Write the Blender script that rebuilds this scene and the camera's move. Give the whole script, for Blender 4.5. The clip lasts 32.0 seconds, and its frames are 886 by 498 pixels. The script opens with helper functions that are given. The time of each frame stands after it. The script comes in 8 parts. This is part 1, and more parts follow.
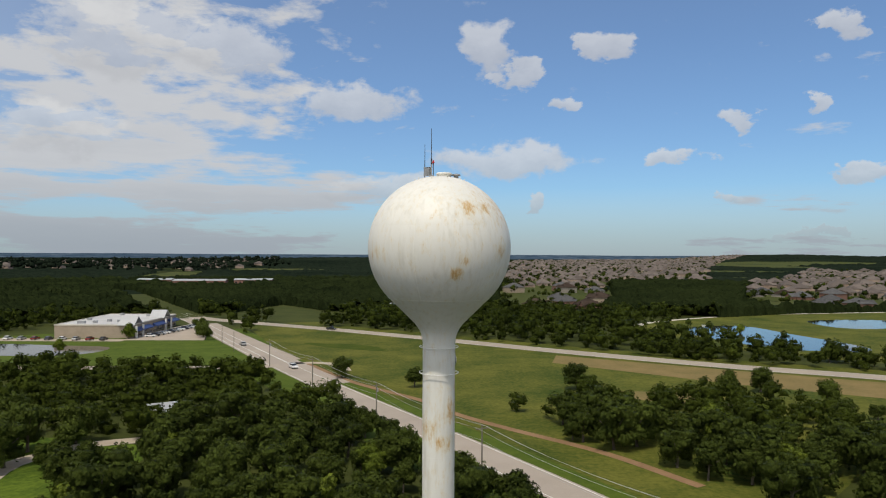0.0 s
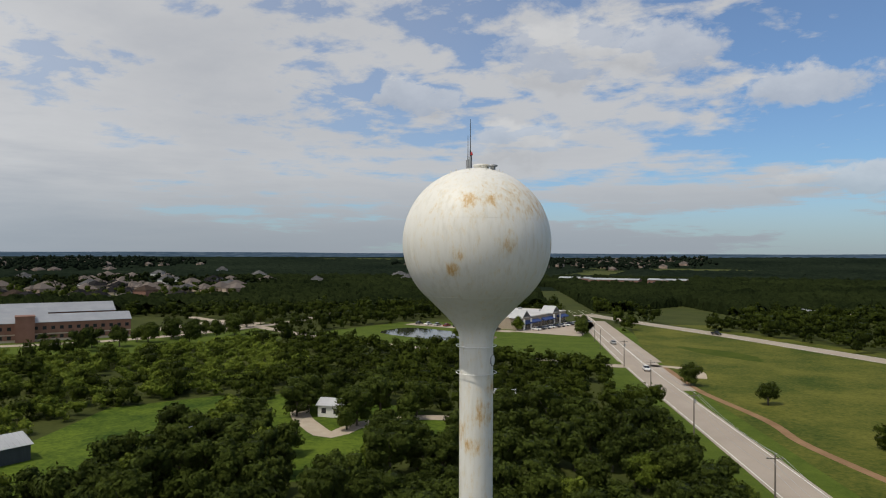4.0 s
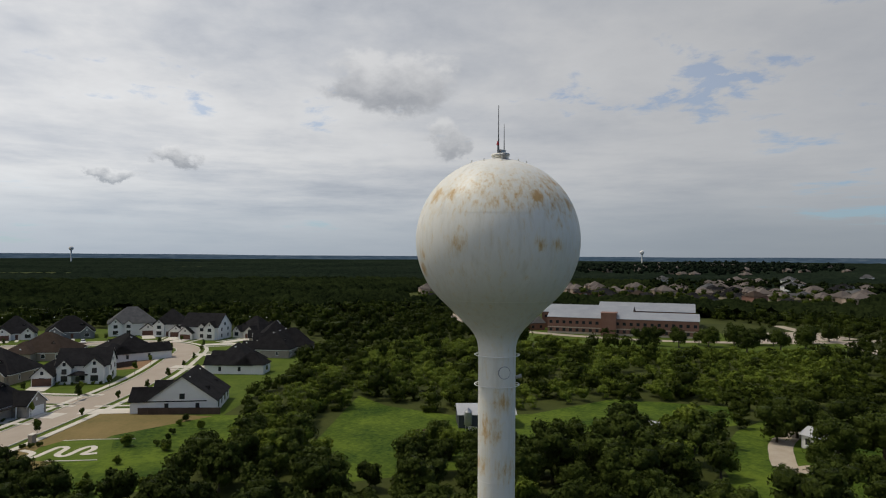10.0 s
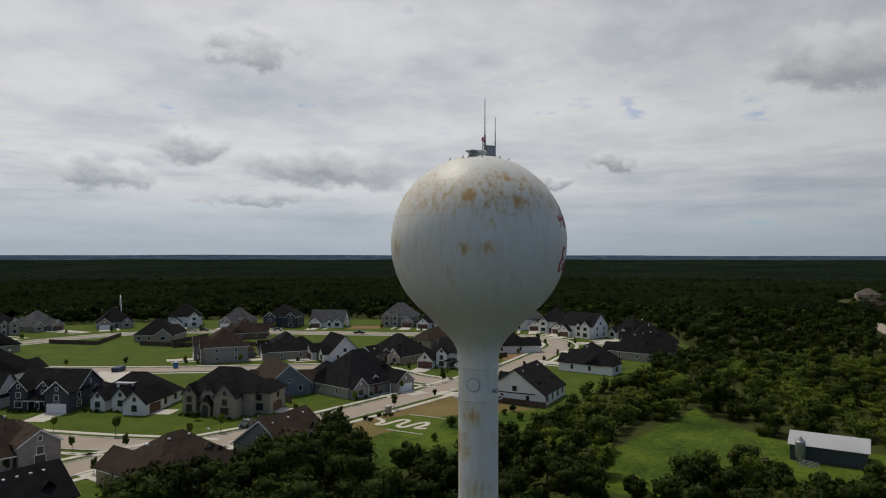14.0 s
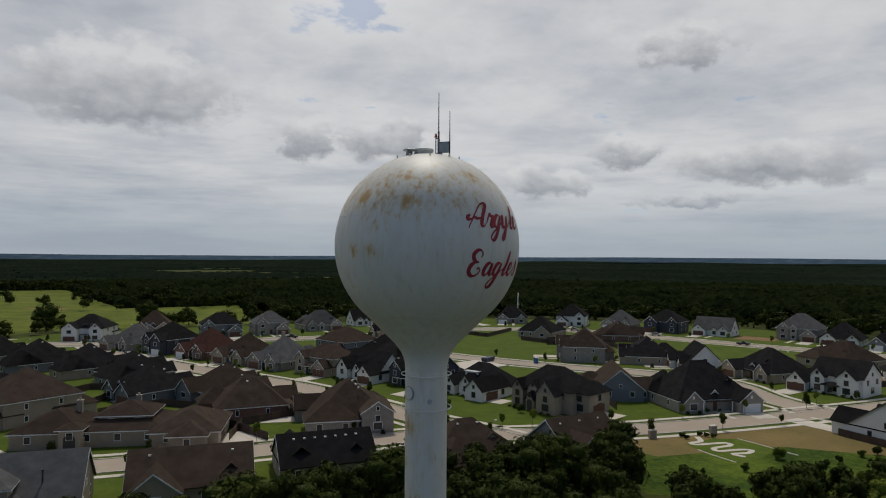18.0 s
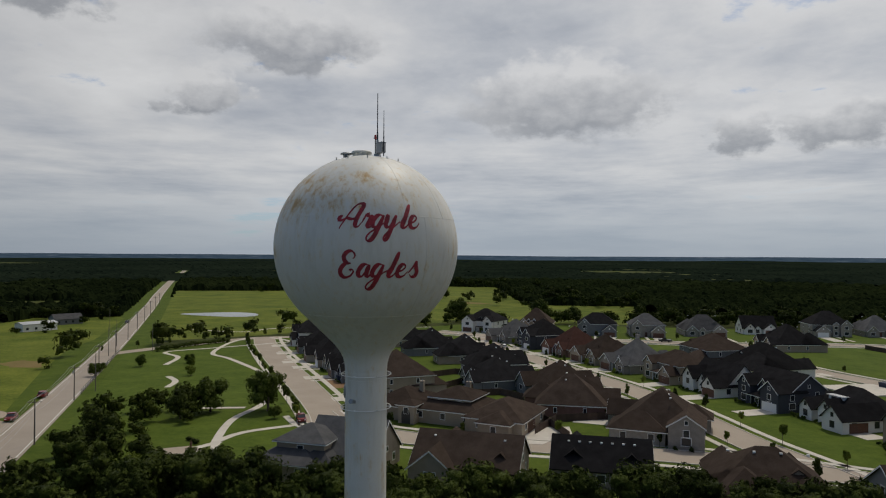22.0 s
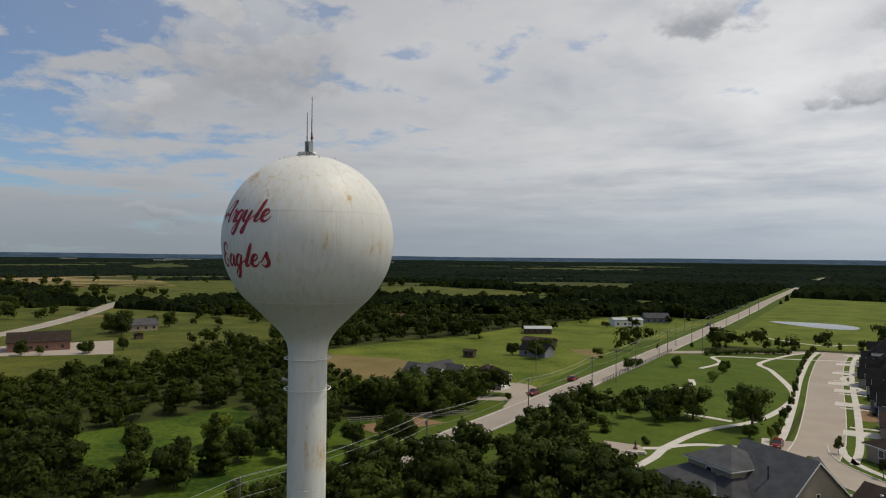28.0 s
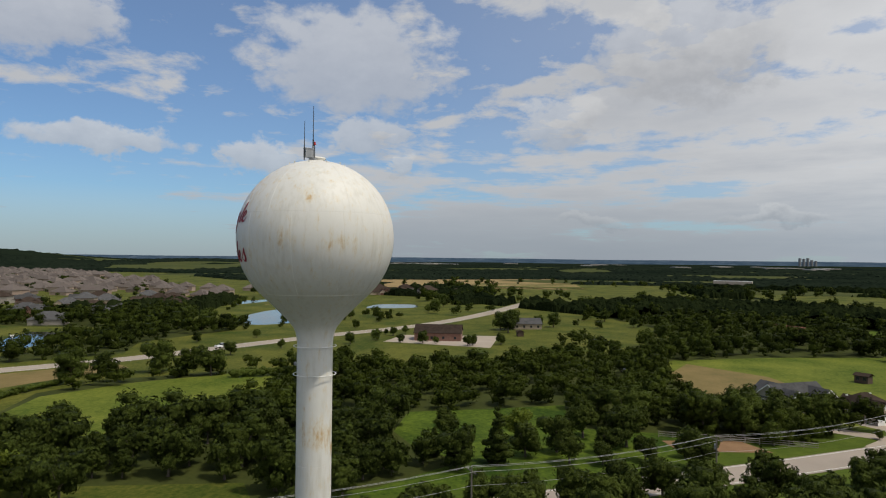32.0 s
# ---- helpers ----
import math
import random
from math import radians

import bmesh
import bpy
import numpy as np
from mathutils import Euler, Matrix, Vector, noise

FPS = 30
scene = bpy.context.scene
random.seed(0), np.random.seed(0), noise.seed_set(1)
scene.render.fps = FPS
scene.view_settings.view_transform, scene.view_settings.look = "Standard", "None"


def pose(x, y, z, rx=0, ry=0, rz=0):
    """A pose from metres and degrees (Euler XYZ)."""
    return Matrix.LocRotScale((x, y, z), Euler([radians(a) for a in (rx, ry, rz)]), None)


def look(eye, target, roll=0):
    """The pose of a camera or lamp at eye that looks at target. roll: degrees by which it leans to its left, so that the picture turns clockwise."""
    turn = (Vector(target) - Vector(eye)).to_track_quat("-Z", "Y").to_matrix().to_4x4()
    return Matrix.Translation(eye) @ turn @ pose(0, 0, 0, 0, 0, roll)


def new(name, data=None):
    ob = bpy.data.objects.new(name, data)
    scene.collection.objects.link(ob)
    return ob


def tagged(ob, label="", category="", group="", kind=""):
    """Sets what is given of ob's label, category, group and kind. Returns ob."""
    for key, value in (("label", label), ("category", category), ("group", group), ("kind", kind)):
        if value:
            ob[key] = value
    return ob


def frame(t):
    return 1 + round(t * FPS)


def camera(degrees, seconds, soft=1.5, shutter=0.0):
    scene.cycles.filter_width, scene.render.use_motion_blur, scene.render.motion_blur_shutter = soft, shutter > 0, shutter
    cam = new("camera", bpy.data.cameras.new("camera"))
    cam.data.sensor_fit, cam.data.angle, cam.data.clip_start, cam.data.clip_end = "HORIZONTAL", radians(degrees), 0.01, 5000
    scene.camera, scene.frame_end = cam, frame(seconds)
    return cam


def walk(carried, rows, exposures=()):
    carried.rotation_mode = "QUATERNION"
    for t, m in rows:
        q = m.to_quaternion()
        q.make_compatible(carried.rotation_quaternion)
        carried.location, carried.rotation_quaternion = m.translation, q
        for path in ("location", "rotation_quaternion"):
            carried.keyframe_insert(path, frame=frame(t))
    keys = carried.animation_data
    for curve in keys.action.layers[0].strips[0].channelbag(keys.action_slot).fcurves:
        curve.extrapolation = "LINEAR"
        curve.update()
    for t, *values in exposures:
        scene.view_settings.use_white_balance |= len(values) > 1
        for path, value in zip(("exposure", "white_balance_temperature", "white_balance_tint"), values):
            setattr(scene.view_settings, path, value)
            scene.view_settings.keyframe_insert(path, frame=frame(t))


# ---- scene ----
# ---- camera ----
cam = camera(65.4, 32.0, 1.1)
# seconds, eye, (yaw to the left of +y, pitch up, roll)
PATH = [
    (0.0, (1.000, -48.537, 37.995), (0.883, 0.475, 0.286)),
    (1.0, (7.687, -46.956, 37.835), (9.527, 0.427, 0.289)),
    (2.0, (14.085, -45.125, 37.759), (18.469, 0.406, 0.283)),
    (3.0, (20.120, -42.573, 37.765), (27.353, 0.381, 0.255)),
    (3.5, (22.923, -40.968, 37.769), (31.662, 0.354, 0.234)),
    (5.5, (32.404, -32.348, 37.753), (48.744, 0.368, 0.100)),
    (6.0, (34.343, -29.761, 37.681), (53.018, 0.391, 0.084)),
    (7.0, (37.569, -24.156, 37.536), (61.530, 0.475, 0.111)),
    (8.0, (39.924, -18.161, 37.435), (70.051, 0.531, 0.218)),
    (9.0, (41.374, -11.922, 37.451), (78.552, 0.562, 0.331)),
    (10.0, (41.989, -5.581, 37.542), (86.952, 0.574, 0.372)),
    (11.0, (41.847, 0.871, 37.623), (95.473, 0.527, 0.303)),
    (12.0, (40.620, 7.349, 37.653), (104.169, 0.493, 0.191)),
    (13.0, (38.167, 13.488, 37.720), (112.973, 0.515, 0.103)),
    (14.0, (34.656, 19.135, 37.818), (121.842, 0.519, 0.046)),
    (14.5, (32.574, 21.743, 37.837), (126.210, 0.531, 0.042)),
    (16.5, (22.805, 30.492, 37.877), (143.651, 0.603, 0.241)),
    (17.0, (20.024, 32.184, 37.885), (147.993, 0.614, 0.288)),
    (18.0, (14.122, 34.949, 37.915), (156.681, 0.626, 0.364)),
    (19.0, (7.880, 36.823, 37.982), (165.371, 0.609, 0.380)),
    (20.0, (1.438, 37.635, 37.985), (174.025, 0.572, 0.345)),
    (21.0, (-5.095, 37.533, 38.014), (182.636, 0.533, 0.314)),
    (22.0, (-11.591, 36.402, 38.057), (191.368, 0.532, 0.304)),
    (23.0, (-17.778, 34.261, 38.053), (199.943, 0.564, 0.311)),
    (24.0, (-23.486, 31.254, 37.980), (208.363, 0.571, 0.325)),
    (25.0, (-28.662, 27.499, 37.902), (216.723, 0.526, 0.388)),
    (25.5, (-31.020, 25.315, 37.859), (220.957, 0.510, 0.423)),
    (27.5, (-38.511, 15.051, 37.673), (237.876, 0.616, 0.550)),
    (28.0, (-39.949, 12.134, 37.608), (242.121, 0.623, 0.544)),
    (29.0, (-42.175, 6.077, 37.553), (250.851, 0.610, 0.516)),
    (30.0, (-43.397, -0.340, 37.502), (259.559, 0.655, 0.520)),
    (31.0, (-43.679, -6.826, 37.383), (268.223, 0.719, 0.550)),
    (32.0, (-43.399, -13.321, 37.278), (276.653, 0.761, 0.573)),
]


def facing(eye, yaw, pitch):
    a, b = radians(yaw), radians(pitch)
    return (eye[0] - math.sin(a) * math.cos(b) * 20, eye[1] + math.cos(a) * math.cos(b) * 20, eye[2] + math.sin(b) * 20)


# the exposure sinks while the lens faces the bright southern sky
EXPOSURES = [(0.0, -0.48), (3.0, -0.56), (6.0, -0.66), (9.0, -0.78), (13.0, -1.02), (17.0, -1.15), (21.0, -1.19), (25.0, -1.0), (28.0, -0.86), (32.0, -0.63)]
walk(cam, [(t, look(eye, facing(eye, a[0], a[1]), a[2])) for t, eye, a in PATH], EXPOSURES)

# ---- sky and sun ----
SUN_AZ, SUN_EL = radians(-110.0), radians(62.0)   # azimuth counted from +x towards +y
SUN_DIR = Vector((math.cos(SUN_AZ) * math.cos(SUN_EL), math.sin(SUN_AZ) * math.cos(SUN_EL), math.sin(SUN_EL)))
sun_data = bpy.data.lights.new("sun", "SUN")
sun_data.energy, sun_data.angle, sun_data.color = 3.9, radians(0.6), (1.0, 0.91, 0.77)
sun = new("sun", sun_data)
sun.matrix_world = look((0, 0, 300), Vector((0, 0, 300)) - SUN_DIR)


def node(tree, kind, inputs=None, **attrs):
    n = tree.nodes.new(kind)
    if "operation" in attrs:
        n.operation = attrs["operation"]
    if "use_clamp" in attrs:
        n.use_clamp = attrs["use_clamp"]
    if "interpolation_type" in attrs:
        n.interpolation_type = attrs["interpolation_type"]
    if "noise_dimensions" in attrs:
        n.noise_dimensions = attrs["noise_dimensions"]
    for k, v in (inputs or {}).items():
        if isinstance(v, bpy.types.NodeSocket):
            tree.links.new(v, n.inputs[k])
        else:
            n.inputs[k].default_value = v
    return n


def math_node(tree, op, a, b=0.0, c=0.0, clamp=False):
    n = node(tree, "ShaderNodeMath", {0: a, 1: b, 2: c}, operation=op, use_clamp=clamp)
    return n.outputs[0]


def ramp(tree, fac, stops, interp="LINEAR"):
    n = node(tree, "ShaderNodeValToRGB", {0: fac})
    n.color_ramp.interpolation = interp
    while len(n.color_ramp.elements) < len(stops):
        n.color_ramp.elements.new(0.5)
    for e, (p, c) in zip(n.color_ramp.elements, stops):
        e.position, e.color = p, (*c, 1) if len(c) == 3 else c
    return n.outputs[0]


def mix(tree, fac, a, b, blend="MIX"):
    n = tree.nodes.new("ShaderNodeMix")
    n.data_type, n.blend_type = "RGBA", blend
    for i, v in ((0, fac), (6, a), (7, b)):
        if isinstance(v, bpy.types.NodeSocket):
            tree.links.new(v, n.inputs[i])
        else:
            n.inputs[i].default_value = v if i == 0 else (*v[:3], 1)
    return n.outputs[2]


def grey(v):
    return (v, v, v)


# heaped clouds: degrees to the left of +y, elevation, half width, half height
CLOUDS_NORTH = [(25.6, 15.8, 6.4, 2.5), (17.6, 15.8, 4.0, 1.8), (9.0, 12.4, 4.6, 1.3), (-3.1, 16.9, 2.7, 2.0), (-5.2, 14.6, 1.5, 1.2), (-12.5, 16.6, 1.5, 1.2), (5.3, 5.6, 5.1, 1.2),
                (-4.5, 7.7, 6.1, 1.3), (-29.8, 16.4, 1.6, 0.9), (-22.4, 10.4, 1.5, 0.7), (-17.7, 7.9, 2.1, 0.6), (-31.2, 5.8, 1.5, 0.7), (-6.2, 4.5, 1.0, 0.6), (-21.2, 4.7, 1.3, 0.5),
                (-28.1, 1.6, 3.3, 0.4), (-8.4, 12.3, 1.0, 0.7), (-27.0, 11.2, 1.2, 0.6), (38.1, 12.7, 3.6, 1.5), (30.0, 9.0, 4.5, 1.6)]
CLOUDS_SOUTH = [(91.9, 14.2, 5.3, 2.2), (86.5, 9.6, 2.2, 1.4), (108.8, 7.6, 2.0, 0.7), (112.4, 5.9, 2.1, 0.4), (137.0, 16.2, 3.2, 1.4), (131.2, 7.3, 6.2, 1.8), (137.5, 4.4, 4.3, 0.6),
                (181.2, 12.7, 8.1, 3.1), (167.6, 9.8, 2.4, 1.8), (161.2, 9.9, 4.0, 1.7), (149.2, 6.4, 3.8, 1.3), (204.0, 17.2, 6.8, 2.2), (210.5, 12.4, 2.6, 1.7), (141.0, 8.6, 2.9, 1.3)]
CLOUDS_WEST = [(250.8, 3.1, 3.9, 0.5), (257.6, 16.5, 8.2, 3.8), (267.2, 11.2, 3.4, 2.0), (221.7, 18.7, 4.4, 1.8), (264.0, 2.7, 2.8, 0.5), (306.9, 17.0, 6.1, 2.3), (284.5, 15.7, 8.4, 4.1),
               (282.6, 10.0, 3.5, 1.4), (280.2, 7.5, 1.4, 0.7), (303.1, 8.6, 6.5, 1.0), (292.0, 8.1, 2.9, 1.4)]


def sky_world():
    w = bpy.data.worlds.new("sky")
    w.use_nodes = True
    t = w.node_tree
    t.nodes.clear()
    gen = node(t, "ShaderNodeTexCoord").outputs["Generated"]
    sep = node(t, "ShaderNodeSeparateXYZ", {0: gen})
    x, y, z = sep.outputs
    up = math_node(t, "MAXIMUM", z, 0.0)
    lift = math_node(t, "ADD", up, 0.16)
    px, py = math_node(t, "DIVIDE", x, lift), math_node(t, "DIVIDE", y, lift)
    flat = node(t, "ShaderNodeCombineXYZ", {0: px, 1: py, 2: 0.0}).outputs[0]
    az = math_node(t, "WRAP", math_node(t, "DEGREES", math_node(t, "ARCTAN2", math_node(t, "MULTIPLY", x, -1.0), y)), 316.0, -44.0)
    el = math_node(t, "DEGREES", math_node(t, "ARCSINE", z))
    sky = node(t, "ShaderNodeTexSky")
    sky.sky_type, sky.sun_disc = "NISHITA", False
    sky.sun_elevation, sky.sun_rotation = SUN_EL, math.pi / 2 - SUN_AZ
    sky.altitude, sky.air_density, sky.dust_density, sky.ozone_density = 200.0, 1.0, 0.4, 3.0
    # the high sheet: closed over the south, broken over the north, open in the east
    turn = math_node(t, "DIVIDE", math_node(t, "ADD", az, 44.0), 360.0)
    cover = ramp(t, turn, [(0.0, grey(0.40)), (0.10, grey(0.33)), (0.135, grey(0.42)), (0.18, grey(0.60)), (0.235, grey(0.60)), (0.30, grey(0.70)), (0.36, grey(0.76)), (0.45, grey(0.77)), (0.62, grey(0.78)), (0.76, grey(0.74)), (0.83, grey(0.64)), (0.90, grey(0.50)), (1.0, grey(0.44))])
    low = node(t, "ShaderNodeMapRange", {0: el, 1: 1.5, 2: 9.0, 3: 0.06, 4: 0.0}, interpolation_type="SMOOTHSTEP").outputs[0]
    cover = math_node(t, "MULTIPLY", math_node(t, "SUBTRACT", math_node(t, "ADD", cover, low), 0.5), 0.62)
    big = node(t, "ShaderNodeTexNoise", {"Vector": flat, "Scale": 1.1, "Detail": 9.0, "Roughness": 0.58, "Distortion": 0.3}).outputs[0]
    fine = node(t, "ShaderNodeTexNoise", {"Vector": flat, "Scale": 4.6, "Detail": 8.0, "Roughness": 0.60, "Distortion": 0.2}).outputs[0]
    body = math_node(t, "ADD", math_node(t, "MULTIPLY", big, 0.50), math_node(t, "MULTIPLY", fine, 0.50))
    bars = node(t, "ShaderNodeTexNoise", {"Vector": node(t, "ShaderNodeMapping", {0: gen, 3: (1.0, 1.0, 8.0)}).outputs[0], "Scale": 3.4, "Detail": 7.0, "Roughness": 0.60}).outputs[0]
    drawn = node(t, "ShaderNodeMapRange", {0: el, 1: 3.0, 2: 14.0, 3: 0.80, 4: 0.0}, interpolation_type="SMOOTHSTEP").outputs[0]
    body = math_node(t, "ADD", math_node(t, "MULTIPLY", body, math_node(t, "SUBTRACT", 1.0, drawn)), math_node(t, "MULTIPLY", bars, drawn))
    dens = math_node(t, "ADD", body, cover)
    mask = node(t, "ShaderNodeMapRange", {0: dens, 1: 0.470, 2: 0.600, 3: 0.0, 4: 0.94}, interpolation_type="SMOOTHSTEP").outputs[0]
    # thick parts are grey underneath, drawn out into long bars towards the horizon
    shade = node(t, "ShaderNodeTexNoise", {"Vector": flat, "Scale": 1.25, "Detail": 7.0, "Roughness": 0.52, "W": 3.0}, noise_dimensions="4D").outputs[0]
    shade = math_node(t, "ADD", math_node(t, "MULTIPLY", shade, math_node(t, "SUBTRACT", 1.0, drawn)), math_node(t, "MULTIPLY", bars, drawn))
    thick = math_node(t, "ADD", math_node(t, "MULTIPLY", math_node(t, "SUBTRACT", dens, 0.52), 0.55), math_node(t, "MULTIPLY", shade, 0.80))
    tone = ramp(t, thick, [(0.28, (0.86, 0.857, 0.85)), (0.44, (0.74, 0.74, 0.742)), (0.56, (0.59, 0.606, 0.636)), (0.70, (0.42, 0.448, 0.50))])
    # towards the sun the undersides stand dark, away from it they stay pale
    glow = math_node(t, "ADD", math_node(t, "MULTIPLY", x, SUN_DIR.x), math_node(t, "MULTIPLY", y, SUN_DIR.y))
    away = node(t, "ShaderNodeMapRange", {0: glow, 1: -0.30, 2: 0.30, 3: 0.0, 4: 1.0}, interpolation_type="SMOOTHSTEP").outputs[0]
    tone = mix(t, math_node(t, "MULTIPLY", math_node(t, "SUBTRACT", 1.0, away), 0.75), tone, (0.77, 0.78, 0.80))
    # heaped clouds before the sheet: lit tops, grey undersides
    wob = node(t, "ShaderNodeTexNoise", {"Vector": node(t, "ShaderNodeMapping", {0: gen, 3: (1.0, 1.0, 1.5)}).outputs[0], "Scale": 13.0, "Detail": 7.0, "Roughness": 0.60})
    at = node(t, "ShaderNodeCombineXYZ", {0: az, 1: el, 2: 0.0}).outputs[0]
    push = node(t, "ShaderNodeVectorMath", {0: wob.outputs[1], 1: (0.5, 0.5, 0.5)}, operation="SUBTRACT").outputs[0]
    push = node(t, "ShaderNodeVectorMath", {0: push, 1: (11.0, 4.2, 0.0)}, operation="MULTIPLY").outputs[0]
    at = node(t, "ShaderNodeVectorMath", {0: at, 1: push}, operation="ADD").outputs[0]
    heap, lean = 0.0, 0.0
    for a, e, wide, high in CLOUDS_NORTH + CLOUDS_SOUTH + CLOUDS_WEST:
        q = node(t, "ShaderNodeMapping", {0: at, 1: (a, e, 0.0), 3: (wide * 1.25, high * 1.35, 1.0)})
        q.vector_type = "TEXTURE"
        d = node(t, "ShaderNodeVectorMath", {0: q.outputs[0]}, operation="LENGTH").outputs["Value"]
        k = math_node(t, "SUBTRACT", 1.0, d, clamp=True)
        heap = math_node(t, "MAXIMUM", k, heap)
        lean = math_node(t, "MULTIPLY_ADD", k, node(t, "ShaderNodeSeparateXYZ", {0: q.outputs[0]}).outputs[1], lean)
    curl = node(t, "ShaderNodeTexNoise", {"Vector": node(t, "ShaderNodeMapping", {0: gen, 3: (1.0, 1.0, 1.6)}).outputs[0], "Scale": 26.0, "Detail": 6.0, "Roughness": 0.58}).outputs[0]
    full = math_node(t, "ADD", heap, math_node(t, "MULTIPLY", math_node(t, "SUBTRACT", curl, 0.5), 0.8))
    puff = node(t, "ShaderNodeMapRange", {0: full, 1: 0.04, 2: 0.46, 3: 0.0, 4: 0.93}, interpolation_type="SMOOTHSTEP").outputs[0]
    puff = math_node(t, "MULTIPLY", puff, math_node(t, "MULTIPLY_ADD", away, 0.22, 0.78))
    lean = math_node(t, "DIVIDE", lean, math_node(t, "ADD", heap, 0.06))
    lit = math_node(t, "ADD", math_node(t, "MULTIPLY", lean, 1.0), math_node(t, "ADD", 0.50, math_node(t, "MULTIPLY", math_node(t, "SUBTRACT", curl, 0.5), 1.1)), clamp=True)
    under = mix(t, away, (0.66, 0.665, 0.68), (0.36, 0.37, 0.39))
    tone = mix(t, puff, tone, mix(t, lit, under, mix(t, away, (0.94, 0.935, 0.92), (0.79, 0.785, 0.78))))
    mask = math_node(t, "MAXIMUM", mask, puff)
    # towards the horizon everything fades to a pale band
    hz = node(t, "ShaderNodeMapRange", {0: z, 1: 0.0, 2: 0.13, 3: 0.85, 4: 0.0}, interpolation_type="SMOOTHSTEP").outputs[0]
    tone = mix(t, hz, tone, (0.39, 0.445, 0.52))
    mask = math_node(t, "MAXIMUM", mask, math_node(t, "MULTIPLY", hz, 0.75))
    veil = ramp(t, turn, [(0.0, grey(0.10)), (0.16, grey(0.12)), (0.30, grey(0.55)), (0.76, grey(0.58)), (0.92, grey(0.16)), (1.0, grey(0.10))])
    mask = math_node(t, "MAXIMUM", mask, veil)
    blue = mix(t, 1.0, sky.outputs[0], (0.68, 0.97, 1.20), "MULTIPLY")
    a = node(t, "ShaderNodeBackground", {"Color": blue, "Strength": 0.14})
    # clouds on the sun's side shine through
    glow = node(t, "ShaderNodeMapRange", {0: glow, 1: -0.15, 2: 0.45, 3: 1.06, 4: 1.88}, interpolation_type="SMOOTHSTEP").outputs[0]
    b = node(t, "ShaderNodeBackground", {"Color": tone, "Strength": glow})
    m = node(t, "ShaderNodeMixShader", {0: mask, 1: a.outputs[0], 2: b.outputs[0]})
    node(t, "ShaderNodeOutputWorld", {0: m.outputs[0]})
    scene.world = w


sky_world()

# ---- materials ----
MATS = {}


def surface(name, dark, light, rough=0.8, scale=1.0, fine=12.0, bump=0.2, metal=0.0, detail=5.0, fine_amount=0.35, spread=0.25, per="object", stretch=(1, 1, 1),
            spec=0.5, world=True, vary=0.0, mottle=0.0):
    """Two-scale noise between two base colours, with a fine relief."""
    m = bpy.data.materials.new(name)
    m.use_nodes = True
    t = m.node_tree
    p = t.nodes["Principled BSDF"]
    p.inputs["Roughness"].default_value, p.inputs["Metallic"].default_value = rough, metal
    p.inputs["Specular IOR Level"].default_value = spec
    co = node(t, "ShaderNodeNewGeometry").outputs["Position"] if world else node(t, "ShaderNodeTexCoord").outputs["Object"]
    co = node(t, "ShaderNodeMapping", {0: co, 3: stretch}).outputs[0]
    n1 = node(t, "ShaderNodeTexNoise", {"Vector": co, "Scale": scale, "Detail": detail, "Roughness": 0.6}).outputs[0]
    n2 = node(t, "ShaderNodeTexNoise", {"Vector": co, "Scale": fine, "Detail": 3.0, "Roughness": 0.65}).outputs[0]
    f = math_node(t, "ADD", math_node(t, "MULTIPLY", n1, 1 - fine_amount), math_node(t, "MULTIPLY", n2, fine_amount))
    f = node(t, "ShaderNodeMapRange", {0: f, 1: 0.5 - spread, 2: 0.5 + spread, 3: 0.0, 4: 1.0}).outputs[0]
    if mottle:
        tuft = node(t, "ShaderNodeTexNoise", {"Vector": co, "Scale": 0.55, "Detail": 7.0, "Roughness": 0.75, "Distortion": 0.6}).outputs[0]
        f = math_node(t, "ADD", f, math_node(t, "MULTIPLY", math_node(t, "SUBTRACT", tuft, 0.5), mottle), clamp=True)
    c = mix(t, f, dark, light)
    if vary:
        rnd = node(t, "ShaderNodeObjectInfo").outputs["Random"] if per == "object" else node(t, "ShaderNodeNewGeometry").outputs["Random Per Island"]
        k = node(t, "ShaderNodeMapRange", {0: rnd, 1: 0.0, 2: 1.0, 3: 1 - vary, 4: 1 + vary}).outputs[0]
        c = mix(t, 1.0, c, node(t, "ShaderNodeCombineColor", {0: k, 1: k, 2: k}).outputs[0], "MULTIPLY")
    t.links.new(c, p.inputs["Base Color"])
    if bump:
        b = node(t, "ShaderNodeBump", {"Height": n2, "Strength": bump, "Distance": 0.05}).outputs[0]
        t.links.new(b, p.inputs["Normal"])
    MATS[name] = m
    return m


